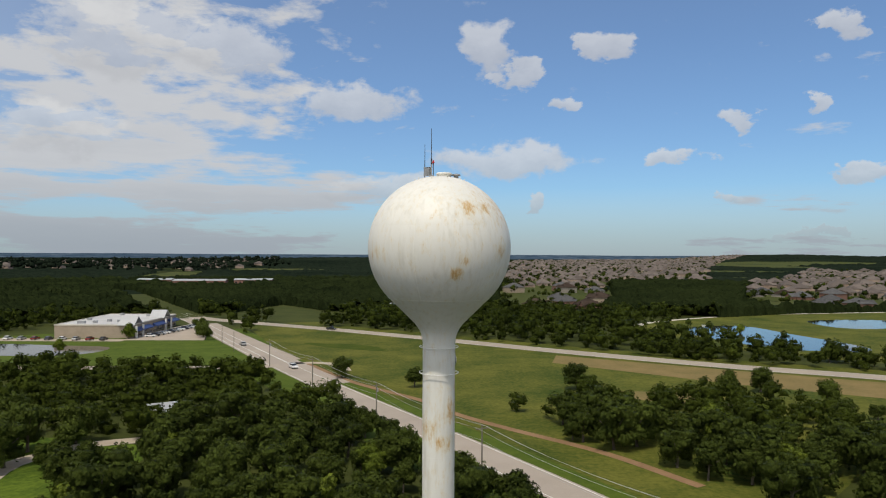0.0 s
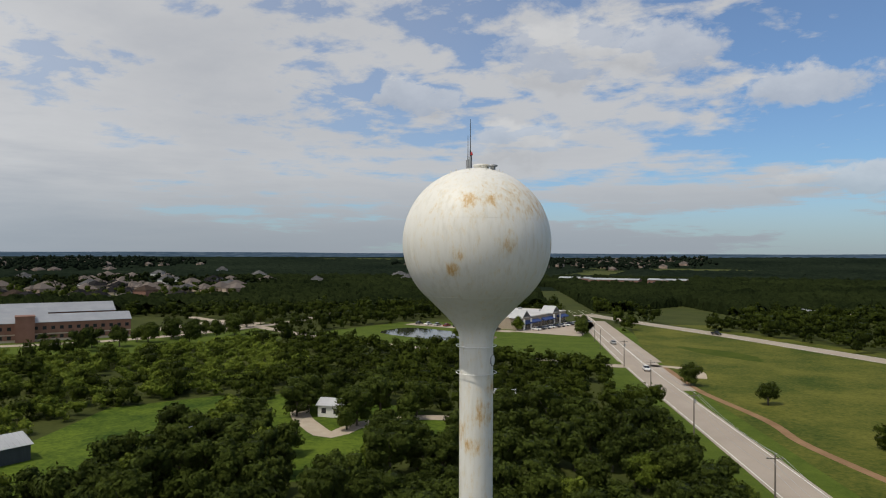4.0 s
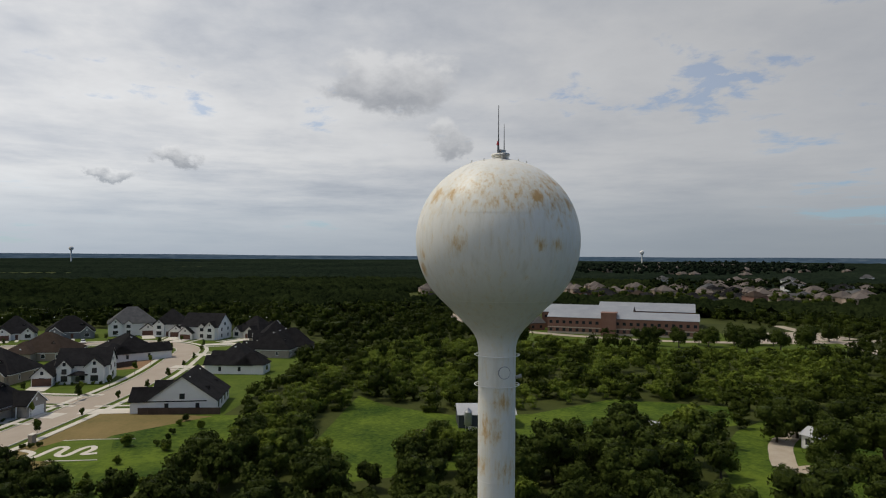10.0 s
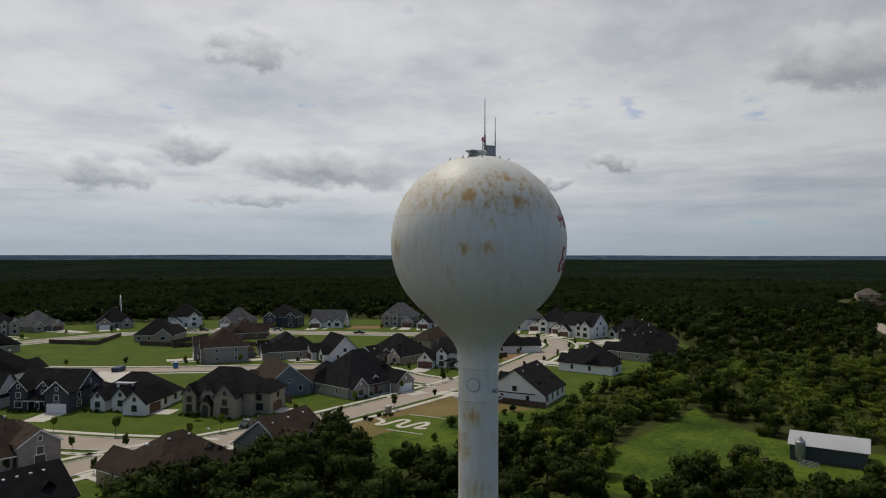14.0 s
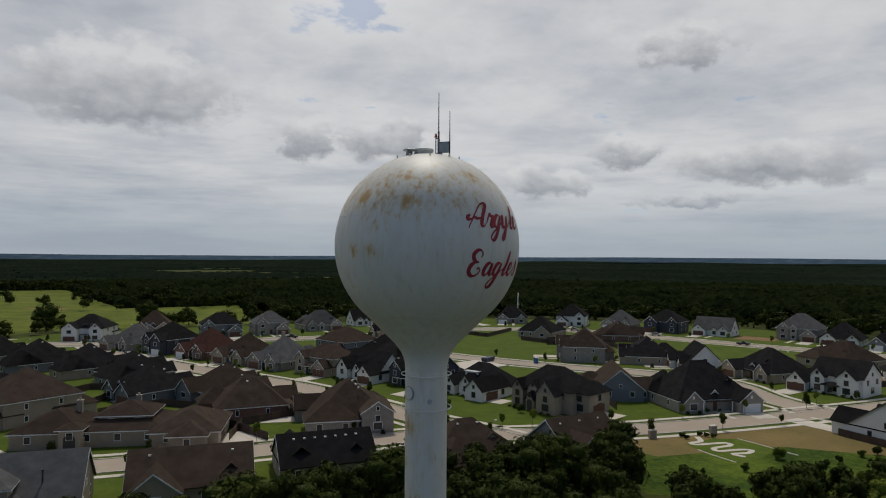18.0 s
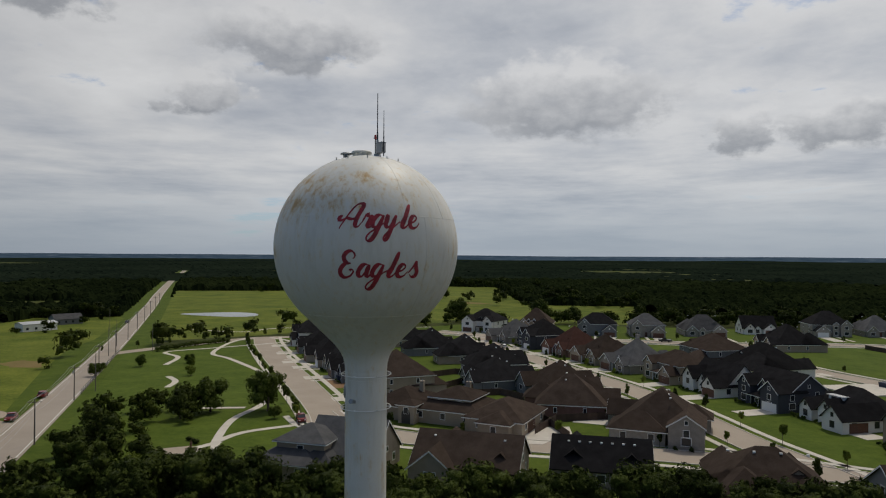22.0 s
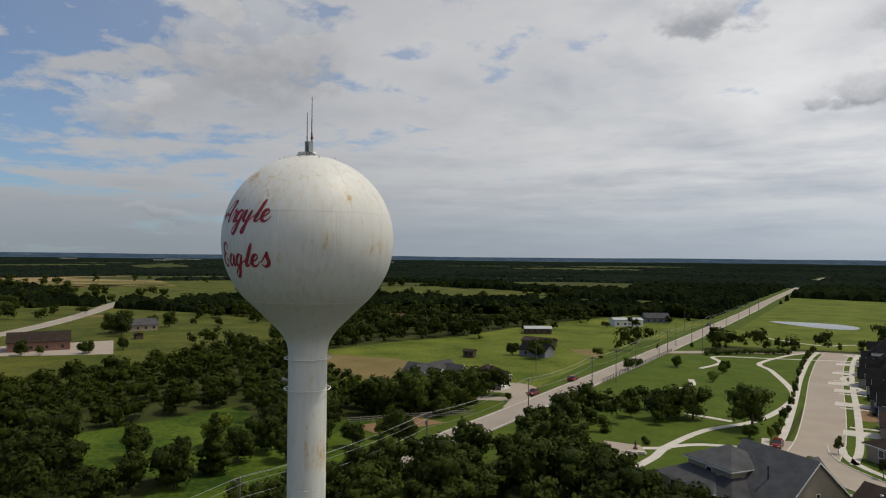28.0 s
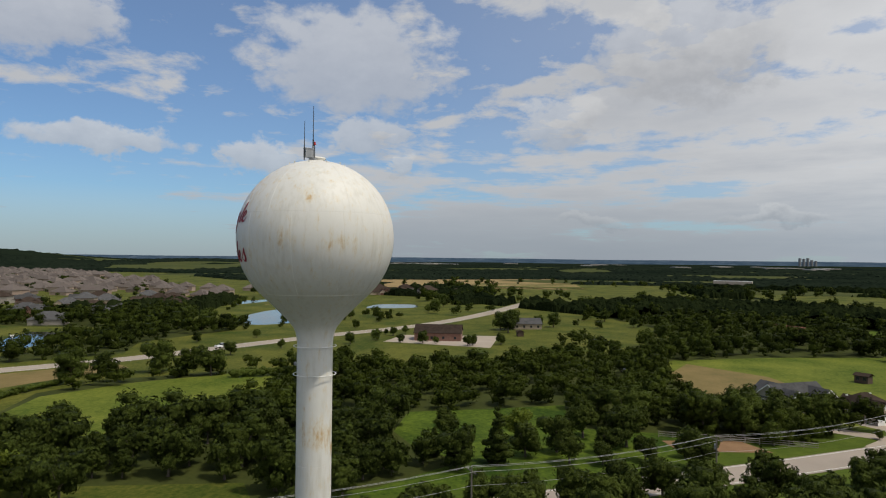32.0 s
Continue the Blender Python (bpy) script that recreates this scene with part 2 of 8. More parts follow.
def foliage(name, dark, light, hue=0.3, spec=0.06, gaps=0.0, grain=3.2, stand=0.055):
    """Leaves: a colour of their own for every clump, with light coming through a little."""
    m = bpy.data.materials.new(name)
    m.use_nodes = True
    t = m.node_tree
    p = t.nodes["Principled BSDF"]
    p.inputs["Roughness"].default_value = 0.65
    p.inputs["Specular IOR Level"].default_value = spec
    geo = node(t, "ShaderNodeNewGeometry")
    isl = geo.outputs["Random Per Island"]
    ob = node(t, "ShaderNodeObjectInfo").outputs["Random"]
    big = node(t, "ShaderNodeTexNoise", {"Vector": geo.outputs["Position"], "Scale": stand, "Detail": 4.0}).outputs[0]
    fine = node(t, "ShaderNodeTexNoise", {"Vector": geo.outputs["Position"], "Scale": grain, "Detail": 6.0, "Roughness": 0.78}).outputs[0]
    f = math_node(t, "ADD", math_node(t, "MULTIPLY", isl, 0.34), math_node(t, "MULTIPLY", math_node(t, "SUBTRACT", fine, 0.36), 1.5))
    f = math_node(t, "ADD", f, math_node(t, "MULTIPLY", math_node(t, "SUBTRACT", big, 0.38), 1.15))
    f = math_node(t, "ADD", f, math_node(t, "MULTIPLY", math_node(t, "SUBTRACT", ob, 0.5), hue))
    c = mix(t, math_node(t, "MULTIPLY", f, 1.0, clamp=True), dark, light)
    t.links.new(c, p.inputs["Base Color"])
    b = node(t, "ShaderNodeBump", {"Height": fine, "Strength": 0.9, "Distance": 0.5}).outputs[0]
    t.links.new(b, p.inputs["Normal"])
    if gaps:
        # between the leaves one looks through
        leaf = node(t, "ShaderNodeTexNoise", {"Vector": geo.outputs["Position"], "Scale": grain * 2.0, "Detail": 2.0, "Roughness": 0.6}).outputs[0]
        t.links.new(math_node(t, "GREATER_THAN", leaf, gaps), p.inputs["Alpha"])
    MATS[name] = m
    return m


def ground_mat():
    m = surface("ground_scrub", (0.022, 0.032, 0.008), (0.070, 0.080, 0.020), 0.95, 0.05, 0.9, 0.5, spec=0.08)
    return m


ground_mat()
# far ground darkened for cloud shade, with a little haze blue in the colour
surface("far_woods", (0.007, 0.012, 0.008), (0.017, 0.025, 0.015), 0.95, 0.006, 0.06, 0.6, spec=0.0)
surface("lawn", (0.042, 0.072, 0.009), (0.104, 0.140, 0.020), 0.95, 0.12, 3.0, 0.35, vary=0.12, spec=0.08, mottle=1.2)
surface("meadow", (0.030, 0.052, 0.007), (0.128, 0.126, 0.024), 0.95, 0.045, 1.1, 0.5, spread=0.15, spec=0.08, mottle=1.3)
surface("pasture", (0.048, 0.080, 0.009), (0.160, 0.178, 0.028), 0.95, 0.045, 1.1, 0.5, spread=0.15, spec=0.08, mottle=1.2)
surface("dark_grass", (0.030, 0.052, 0.006), (0.072, 0.090, 0.014), 0.95, 0.15, 1.4, 0.6, spread=0.2, spec=0.05)
surface("clearing_grass", (0.022, 0.048, 0.006), (0.100, 0.142, 0.016), 0.95, 0.06, 0.9, 0.5, spread=0.12, spec=0.08, mottle=1.5)
surface("dry_field", (0.19, 0.14, 0.06), (0.34, 0.25, 0.12), 0.95, 0.02, 0.4, 0.3, spec=0.08)
surface("dry_grass", (0.11, 0.10, 0.035), (0.24, 0.17, 0.075), 0.95, 0.08, 1.0, 0.4, spec=0.08)
surface("bare_soil", (0.16, 0.095, 0.05), (0.30, 0.19, 0.11), 0.95, 0.15, 2.0, 0.4, spec=0.08)
surface("gravel", (0.30, 0.25, 0.19), (0.46, 0.40, 0.32), 0.95, 0.3, 4.0, 0.4, spec=0.08)
surface("asphalt_old", (0.285, 0.245, 0.205), (0.395, 0.345, 0.29), 0.9, 0.07, 5.0, 0.15, spec=0.08)
surface("street_concrete", (0.31, 0.262, 0.212), (0.42, 0.362, 0.298), 0.9, 0.10, 4.0, 0.12, spec=0.08)
surface("pale_concrete", (0.46, 0.425, 0.365), (0.64, 0.60, 0.53), 0.85, 0.3, 5.0, 0.12, spec=0.08)
surface("road_paint", (0.62, 0.62, 0.58), (0.78, 0.78, 0.74), 0.7, 1.0, 6.0, 0.05)
surface("bark", (0.05, 0.04, 0.03), (0.13, 0.11, 0.09), 0.95, 2.0, 14.0, 0.8)
surface("dead_wood", (0.16, 0.14, 0.12), (0.30, 0.28, 0.25), 0.95, 2.0, 14.0, 0.6)
surface("shingle_black", (0.006, 0.006, 0.007), (0.026, 0.025, 0.026), 0.95, 0.5, 7.0, 0.5, vary=0.2, spec=0.04)
surface("shingle_brown", (0.026, 0.019, 0.015), (0.074, 0.055, 0.044), 0.95, 0.5, 7.0, 0.5, vary=0.2, spec=0.04)
surface("shingle_grey", (0.045, 0.046, 0.048), (0.120, 0.120, 0.122), 0.95, 0.5, 7.0, 0.5, vary=0.2, spec=0.04)
surface("shingle_red", (0.045, 0.020, 0.016), (0.085, 0.045, 0.036), 0.95, 0.6, 6.0, 0.5, vary=0.15, spec=0.04)
surface("wall_white", (0.66, 0.65, 0.62), (0.78, 0.77, 0.74), 0.8, 0.4, 6.0, 0.15)
surface("wall_tan", (0.26, 0.21, 0.155), (0.38, 0.32, 0.25), 0.9, 0.5, 7.0, 0.3, vary=0.12)
surface("wall_stone", (0.20, 0.18, 0.155), (0.36, 0.33, 0.29), 0.9, 0.9, 5.0, 0.5, vary=0.15)
surface("wall_brick", (0.15, 0.075, 0.055), (0.26, 0.145, 0.11), 0.9, 0.6, 8.0, 0.3, vary=0.15)
surface("wall_grey", (0.13, 0.14, 0.15), (0.20, 0.21, 0.22), 0.8, 0.4, 6.0, 0.15, vary=0.15)
surface("wall_navy", (0.030, 0.034, 0.045), (0.055, 0.060, 0.075), 0.8, 0.4, 6.0, 0.15)
surface("trim_white", (0.70, 0.70, 0.68), (0.80, 0.80, 0.78), 0.6, 1.0, 6.0, 0.05)
surface("trim_dark", (0.03, 0.028, 0.026), (0.06, 0.055, 0.05), 0.6, 1.0, 6.0, 0.05)
surface("garage_wood", (0.07, 0.028, 0.016), (0.13, 0.055, 0.03), 0.6, 1.0, 8.0, 0.1, stretch=(1, 1, 6))
surface("fence_wood", (0.045, 0.028, 0.020), (0.10, 0.066, 0.048), 0.9, 0.8, 8.0, 0.3, vary=0.2)
surface("school_roof", (0.20, 0.215, 0.24), (0.33, 0.345, 0.37), 0.5, 0.15, 4.0, 0.05, metal=0.3)
surface("metal_roof", (0.36, 0.37, 0.38), (0.52, 0.53, 0.54), 0.45, 0.15, 4.0, 0.05, metal=0.3)
surface("dark_steel", (0.035, 0.037, 0.04), (0.075, 0.078, 0.082), 0.55, 0.8, 8.0, 0.1, metal=0.3)
surface("grey_steel", (0.25, 0.26, 0.27), (0.42, 0.43, 0.44), 0.5, 0.8, 8.0, 0.1, metal=0.6)
surface("rusty_steel", (0.07, 0.04, 0.03), (0.17, 0.09, 0.06), 0.9, 0.8, 8.0, 0.3)
surface("pole_wood", (0.10, 0.085, 0.07), (0.20, 0.175, 0.15), 0.95, 1.0, 10.0, 0.3)
surface("wire", (0.30, 0.30, 0.30), (0.42, 0.42, 0.42), 0.6, 1.0, 6.0, 0.0)
surface("awning_blue", (0.02, 0.04, 0.14), (0.035, 0.07, 0.22), 0.6, 1.0, 6.0, 0.05)
surface("school_brick", (0.17, 0.085, 0.06), (0.25, 0.135, 0.10), 0.9, 0.3, 5.0, 0.2)
surface("school_stone", (0.36, 0.30, 0.23), (0.48, 0.42, 0.34), 0.9, 0.3, 5.0, 0.2)
surface("red_paint", (0.09, 0.012, 0.018), (0.50, 0.035, 0.055), 0.7, 3.0, 14.0, 0.05, spread=0.2, world=False)
surface("lamp_red", (0.40, 0.02, 0.02), (0.50, 0.04, 0.04), 0.25, 1.0, 6.0, 0.0)
surface("car_red", (0.16, 0.012, 0.012), (0.20, 0.016, 0.016), 0.25, 1.0, 6.0, 0.0)
surface("car_white", (0.70, 0.70, 0.70), (0.76, 0.76, 0.76), 0.25, 1.0, 6.0, 0.0)
surface("car_dark", (0.02, 0.022, 0.026), (0.04, 0.042, 0.046), 0.25, 1.0, 6.0, 0.0)
surface("car_silver", (0.35, 0.36, 0.37), (0.42, 0.43, 0.44), 0.3, 1.0, 6.0, 0.0, metal=0.5)
surface("rubber", (0.012, 0.012, 0.012), (0.03, 0.03, 0.03), 0.9, 1.0, 6.0, 0.1)
surface("plastic_blue", (0.02, 0.09, 0.30), (0.03, 0.13, 0.40), 0.5, 1.0, 6.0, 0.05)
surface("window_glass", (0.015, 0.018, 0.022), (0.035, 0.04, 0.048), 0.08, 0.5, 4.0, 0.0)
foliage("oak_leaves", (0.007, 0.013, 0.003), (0.090, 0.120, 0.021), 0.34, 0.05, 0.41)
foliage("young_leaves", (0.024, 0.046, 0.005), (0.190, 0.240, 0.032), gaps=0.42)
foliage("woods_leaves", (0.004, 0.008, 0.002), (0.058, 0.078, 0.011), 0.3, 0.03, gaps=0.42, grain=2.2)
# far leaves: colour darkened to stand in for cloud shade on the woods
foliage("shaded_far_leaves", (0.003, 0.006, 0.003), (0.025, 0.034, 0.011), 0.3, 0.0, grain=0.35, stand=0.012)
# farthest leaves: as dark, with the blue of hazy distance mixed into the colour
foliage("haze_tinted_leaves", (0.004, 0.008, 0.006), (0.022, 0.031, 0.019), 0.3, 0.0, grain=0.10, stand=0.004)
# distant ridge: blue-grey haze put into the base colour of the woods
surface("haze_tinted_ridge", (0.018, 0.028, 0.032), (0.040, 0.055, 0.060), 1.0, 0.004, 0.03, 0.0, spec=0.0)


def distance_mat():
    """Far land as a plain glowing backdrop, the blue of hazy air painted into its colour."""
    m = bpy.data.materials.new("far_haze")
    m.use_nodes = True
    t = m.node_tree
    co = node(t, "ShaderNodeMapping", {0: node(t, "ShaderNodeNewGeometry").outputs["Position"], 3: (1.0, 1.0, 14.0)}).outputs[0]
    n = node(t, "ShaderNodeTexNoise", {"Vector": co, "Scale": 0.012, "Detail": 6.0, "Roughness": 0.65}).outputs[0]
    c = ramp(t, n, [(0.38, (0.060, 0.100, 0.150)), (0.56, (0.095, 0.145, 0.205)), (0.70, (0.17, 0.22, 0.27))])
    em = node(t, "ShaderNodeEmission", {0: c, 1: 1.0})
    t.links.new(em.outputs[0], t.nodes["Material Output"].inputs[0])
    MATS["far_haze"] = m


distance_mat()
surface("far_meadow", (0.030, 0.046, 0.010), (0.085, 0.090, 0.028), 0.95, 0.012, 0.2, 0.2, spec=0.05)


def water_mat():
    m = bpy.data.materials.new("pond_water")
    m.use_nodes = True
    t = m.node_tree
    p = t.nodes["Principled BSDF"]
    p.inputs["Base Color"].default_value = (0.035, 0.040, 0.030, 1)
    p.inputs["Roughness"].default_value = 0.06
    co = node(t, "ShaderNodeNewGeometry").outputs["Position"]
    n = node(t, "ShaderNodeTexNoise", {"Vector": co, "Scale": 1.2, "Detail": 3.0}).outputs[0]
    t.links.new(node(t, "ShaderNodeBump", {"Height": n, "Strength": 0.12, "Distance": 0.05}).outputs[0], p.inputs["Normal"])
    MATS["pond_water"] = m


water_mat()


def tank_paint():
    """Old white paint: chalky film, dirt runs, rust blooms under the top seam and runs below them."""
    m = bpy.data.materials.new("tank_paint")
    m.use_nodes = True
    t = m.node_tree
    p = t.nodes["Principled BSDF"]
    co = node(t, "ShaderNodeTexCoord").outputs["Object"]
    sep = node(t, "ShaderNodeSeparateXYZ", {0: co})
    z = sep.outputs[2]
    streak_co = node(t, "ShaderNodeMapping", {0: co, 3: (1.0, 1.0, 0.16)}).outputs[0]
    blot = node(t, "ShaderNodeTexNoise", {"Vector": co, "Scale": 0.55, "Detail": 6.0, "Roughness": 0.6}).outputs[0]
    grain = node(t, "ShaderNodeTexNoise", {"Vector": co, "Scale": 3.5, "Detail": 8.0, "Roughness": 0.68}).outputs[0]
    runs = node(t, "ShaderNodeTexNoise", {"Vector": streak_co, "Scale": 2.6, "Detail": 5.0, "Roughness": 0.6}).outputs[0]
    base = mix(t, blot, (0.62, 0.62, 0.58), (0.77, 0.76, 0.71))
    dirt = node(t, "ShaderNodeMapRange", {0: math_node(t, "MULTIPLY", runs, math_node(t, "ADD", blot, 0.5)), 1: 0.50, 2: 0.75, 3: 0.0, 4: 0.36}).outputs[0]
    base = mix(t, dirt, base, (0.46, 0.44, 0.36))
    # rust blooms: a few places where the paint has failed
    spots = [((4.0, 1.7, 2.4), 0.75, 1.15), ((2.6, 3.75, 2.1), 0.85, 1.05), ((2.35, 2.75, 3.4), 0.9, 0.7), ((4.3, 0.5, 2.5), 0.6, 0.75), ((4.2, -1.8, 2.0), 0.4, 0.8), ((-1.0, 3.45, 3.45), 0.7, 0.95),
             ((2.0, -3.8, 2.6), 0.85, 0.80), ((3.0, -3.05, 2.6), 0.8, 0.72), ((1.2, -4.5, -1.7), 0.65, 1.05), ((1.65, -4.6, -0.85), 0.7, 0.62), ((4.1, -2.8, -0.2), 0.9, 0.55), ((4.6, 1.8, -0.3), 0.5, 0.85),
             ((4.1, 2.8, -0.3), 0.5, 0.9), ((3.9, 2.95, 0.9), 0.5, 0.6), ((-4.35, -0.85, 2.3), 0.55, 0.5), ((-4.3, -2.5, -0.5), 0.9, 0.30), ((-5.0, 0.4, -0.3), 0.9, 0.36), ((-3.8, -3.2, -0.4), 0.8, 0.30),
             ((1.1, 0.2, -9.6), 1.0, 0.7), ((0.9, -0.7, -11.5), 1.2, 0.7), ((0.4, -1.0, -13.5), 0.9, 0.8), ((1.0, 0.3, -13.8), 1.0, 0.6), ((-0.9, -0.6, -12.5), 1.4, 0.55)]
    total = None
    for at, r, k in spots:
        d = node(t, "ShaderNodeVectorMath", {0: co, 1: at}, operation="DISTANCE").outputs["Value"]
        g = node(t, "ShaderNodeMapRange", {0: d, 1: 0.0, 2: r * 1.25, 3: k, 4: 0.0}, interpolation_type="SMOOTHSTEP").outputs[0]
        total = g if total is None else math_node(t, "MAXIMUM", total, g)
    # the zone between the crown and the upper seam has weathered most, on one side above all
    turn = math_node(t, "ADD", math_node(t, "MULTIPLY", sep.outputs[0], 0.12), math_node(t, "MULTIPLY", sep.outputs[1], 0.09))
    band = node(t, "ShaderNodeMapRange", {0: math_node(t, "ABSOLUTE", math_node(t, "SUBTRACT", z, 2.6)), 1: 0.7, 2: 1.7, 3: 0.40, 4: 0.0}).outputs[0]
    band = math_node(t, "MULTIPLY", band, math_node(t, "ADD", turn, 0.55))
    total = math_node(t, "MAXIMUM", total, band)
    flake_co = node(t, "ShaderNodeMapping", {0: co, 3: (1.0, 1.0, 0.42)}).outputs[0]
    flake = node(t, "ShaderNodeTexNoise", {"Vector": flake_co, "Scale": 3.0, "Detail": 9.0, "Roughness": 0.74}).outputs[0]
    thin = node(t, "ShaderNodeTexNoise", {"Vector": node(t, "ShaderNodeMapping", {0: co, 3: (1.0, 1.0, 0.06)}).outputs[0], "Scale": 4.5, "Detail": 4.0, "Roughness": 0.6}).outputs[0]
    mottled = math_node(t, "ADD", math_node(t, "MULTIPLY", flake, 0.70), math_node(t, "MULTIPLY", thin, 0.30))
    rust = node(t, "ShaderNodeMapRange", {0: math_node(t, "ADD", mottled, math_node(t, "MULTIPLY", total, 0.235)), 1: 0.60, 2: 0.76, 3: 0.0, 4: 0.80}).outputs[0]
    halo = node(t, "ShaderNodeMapRange", {0: math_node(t, "ADD", mottled, math_node(t, "MULTIPLY", total, 0.26)), 1: 0.52, 2: 0.72, 3: 0.0, 4: 0.62}).outputs[0]
    c = mix(t, halo, base, (0.62, 0.49, 0.24))
    c = mix(t, rust, c, mix(t, grain, (0.34, 0.15, 0.030), (0.56, 0.33, 0.085)))
    t.links.new(c, p.inputs["Base Color"])
    p.inputs["Roughness"].default_value = 0.5
    p.inputs["Specular IOR Level"].default_value = 0.4
    b = node(t, "ShaderNodeBump", {"Height": blot, "Strength": 0.15, "Distance": 0.12}).outputs[0]
    t.links.new(b, p.inputs["Normal"])
    MATS["tank_paint"] = m


tank_paint()


# ---- building blocks ----
class Build:
    """Collects corners and faces of one mesh."""

    def __init__(self):
        self.v, self.f = [], []

    def face(self, *pts):
        n = len(self.v)
        self.v += [tuple(p) for p in pts]
        self.f.append(tuple(range(n, n + len(pts))))
        return self

    def box(self, x0, y0, z0, x1, y1, z1, m=None):
        n = len(self.v)
        c = [(x0, y0, z0), (x1, y0, z0), (x1, y1, z0), (x0, y1, z0), (x0, y0, z1), (x1, y0, z1), (x1, y1, z1), (x0, y1, z1)]
        self.v += [tuple(m @ Vector(p)) for p in c] if m else c
        self.f += [tuple(n + i for i in q) for q in ((0, 3, 2, 1), (4, 5, 6, 7), (0, 1, 5, 4), (1, 2, 6, 5), (2, 3, 7, 6), (3, 0, 4, 7))]
        return self

    def tube(self, a, b, r0, r1=None, n=10):
        a, b = Vector(a), Vector(b)
        r1 = r0 if r1 is None else r1
        d = (b - a).normalized()
        u = d.orthogonal().normalized()
        w = d.cross(u)
        k = len(self.v)
        for c, r in ((a, r0), (b, r1)):
            self.v += [tuple(c + (u * math.cos(2 * math.pi * i / n) + w * math.sin(2 * math.pi * i / n)) * r) for i in range(n)]
        self.f += [(k + i, k + (i + 1) % n, k + n + (i + 1) % n, k + n + i) for i in range(n)]
        self.f += [tuple(k + n - 1 - i for i in range(n)), tuple(k + n + i for i in range(n))]
        return self

    def pipe(self, pts, r, n=5):
        """A round bar along a bent line, in one piece."""
        k = len(self.v)
        pts = [Vector(p) for p in pts]
        for i, p in enumerate(pts):
            d = (pts[min(i + 1, len(pts) - 1)] - pts[max(i - 1, 0)]).normalized()
            u = d.cross(Vector((0, 0, 1))) if abs(d.z) < 0.95 else d.cross(Vector((1, 0, 0)))
            u.normalize()
            w = u.cross(d)
            self.v += [tuple(p + (u * math.cos(2 * math.pi * j / n) + w * math.sin(2 * math.pi * j / n)) * r) for j in range(n)]
        for i in range(len(pts) - 1):
            a = k + i * n
            self.f += [(a + j, a + (j + 1) % n, a + n + (j + 1) % n, a + n + j) for j in range(n)]
        self.f += [tuple(k + n - 1 - j for j in range(n)), tuple(k + (len(pts) - 1) * n + j for j in range(n))]
        return self

    def lathe(self, profile, n=96, closed=False):
        k = len(self.v)
        for r, z in profile:
            self.v += [(r * math.cos(2 * math.pi * i / n), r * math.sin(2 * math.pi * i / n), z) for i in range(n)]
        m = len(profile)
        for j in range(m if closed else m - 1):
            a, b = k + j * n, k + ((j + 1) % m) * n
            self.f += [(a + i, a + (i + 1) % n, b + (i + 1) % n, b + i) for i in range(n)]
        return self

    def ring(self, radius, z, r, n=64, k=8):
        return self.lathe([(radius + r * math.cos(2 * math.pi * i / k), z + r * math.sin(2 * math.pi * i / k)) for i in range(k)], n, True)

    def mesh(self, name, material, smooth=False):
        me = bpy.data.meshes.new(name)
        me.from_pydata(self.v, [], self.f)
        me.materials.append(MATS[material])
        if smooth:
            me.polygons.foreach_set("use_smooth", [True] * len(me.polygons))
        me.update()
        return me


def part(name, b, material, parent=None, label="", smooth=False):
    ob = new(name, b.mesh(name, material, smooth))
    ob.parent = parent
    return tagged(ob, label)


def thing(name, label, category, group="", kind="", at=(0, 0, 0), yaw=0.0):
    e = new(name)
    e.empty_display_size = 0.5
    e.matrix_world = pose(*at, 0, 0, yaw)
    return tagged(e, label, category, group, kind)


def smooth_line(pts, step=4.0):
    """Catmull-Rom through the points."""
    p = [Vector((*q, 0)) if len(q) == 2 else Vector(q) for q in pts]
    p = [p[0] * 2 - p[1]] + p + [p[-1] * 2 - p[-2]]
    out = []
    for a, b, c, d in zip(p, p[1:], p[2:], p[3:]):
        n = max(1, int((c - b).length / step))
        for i in range(n):
            s = i / n
            out.append(0.5 * (2 * b + (c - a) * s + (2 * a - 5 * b + 4 * c - d) * s * s + (3 * b - a - 3 * c + d) * s ** 3))
    return out + [p[-2]]


def side_of(line, off):
    """The line moved sideways, to the right of its run for positive off."""
    out = []
    for i, q in enumerate(line):
        d = (line[min(i + 1, len(line) - 1)] - line[max(i - 1, 0)]).normalized()
        out.append(q + Vector((d.y, -d.x, 0)) * off)
    return out


def strip(line, width, z, thick=0.0, b=None):
    """A ribbon along a line; with thick it is a solid slab."""
    b = b or Build()
    l, r = side_of(line, -width / 2), side_of(line, width / 2)
    for i in range(len(line) - 1):
        q = [(l[i].x, l[i].y), (r[i].x, r[i].y), (r[i + 1].x, r[i + 1].y), (l[i + 1].x, l[i + 1].y)]
        b.face(*[(x, y, z) for x, y in q])
        if thick:
            b.face(*[(x, y, z) for x, y in (q[0], q[3])], (*q[3], z - thick), (*q[0], z - thick))
            b.face(*[(x, y, z) for x, y in (q[2], q[1])], (*q[1], z - thick), (*q[2], z - thick))
    return b


def patch(pts, z):
    return Build().face(*[(x, y, z) for x, y in pts])


def inside(poly, x, y):
    """Which of the points lie in the polygon."""
    hit = np.zeros(len(x), bool)
    for (ax, ay), (bx, by) in zip(poly, poly[1:] + poly[:1]):
        if ay != by:
            hit ^= ((ay > y) != (by > y)) & (x < (bx - ax) * (y - ay) / (by - ay) + ax)
    return hit


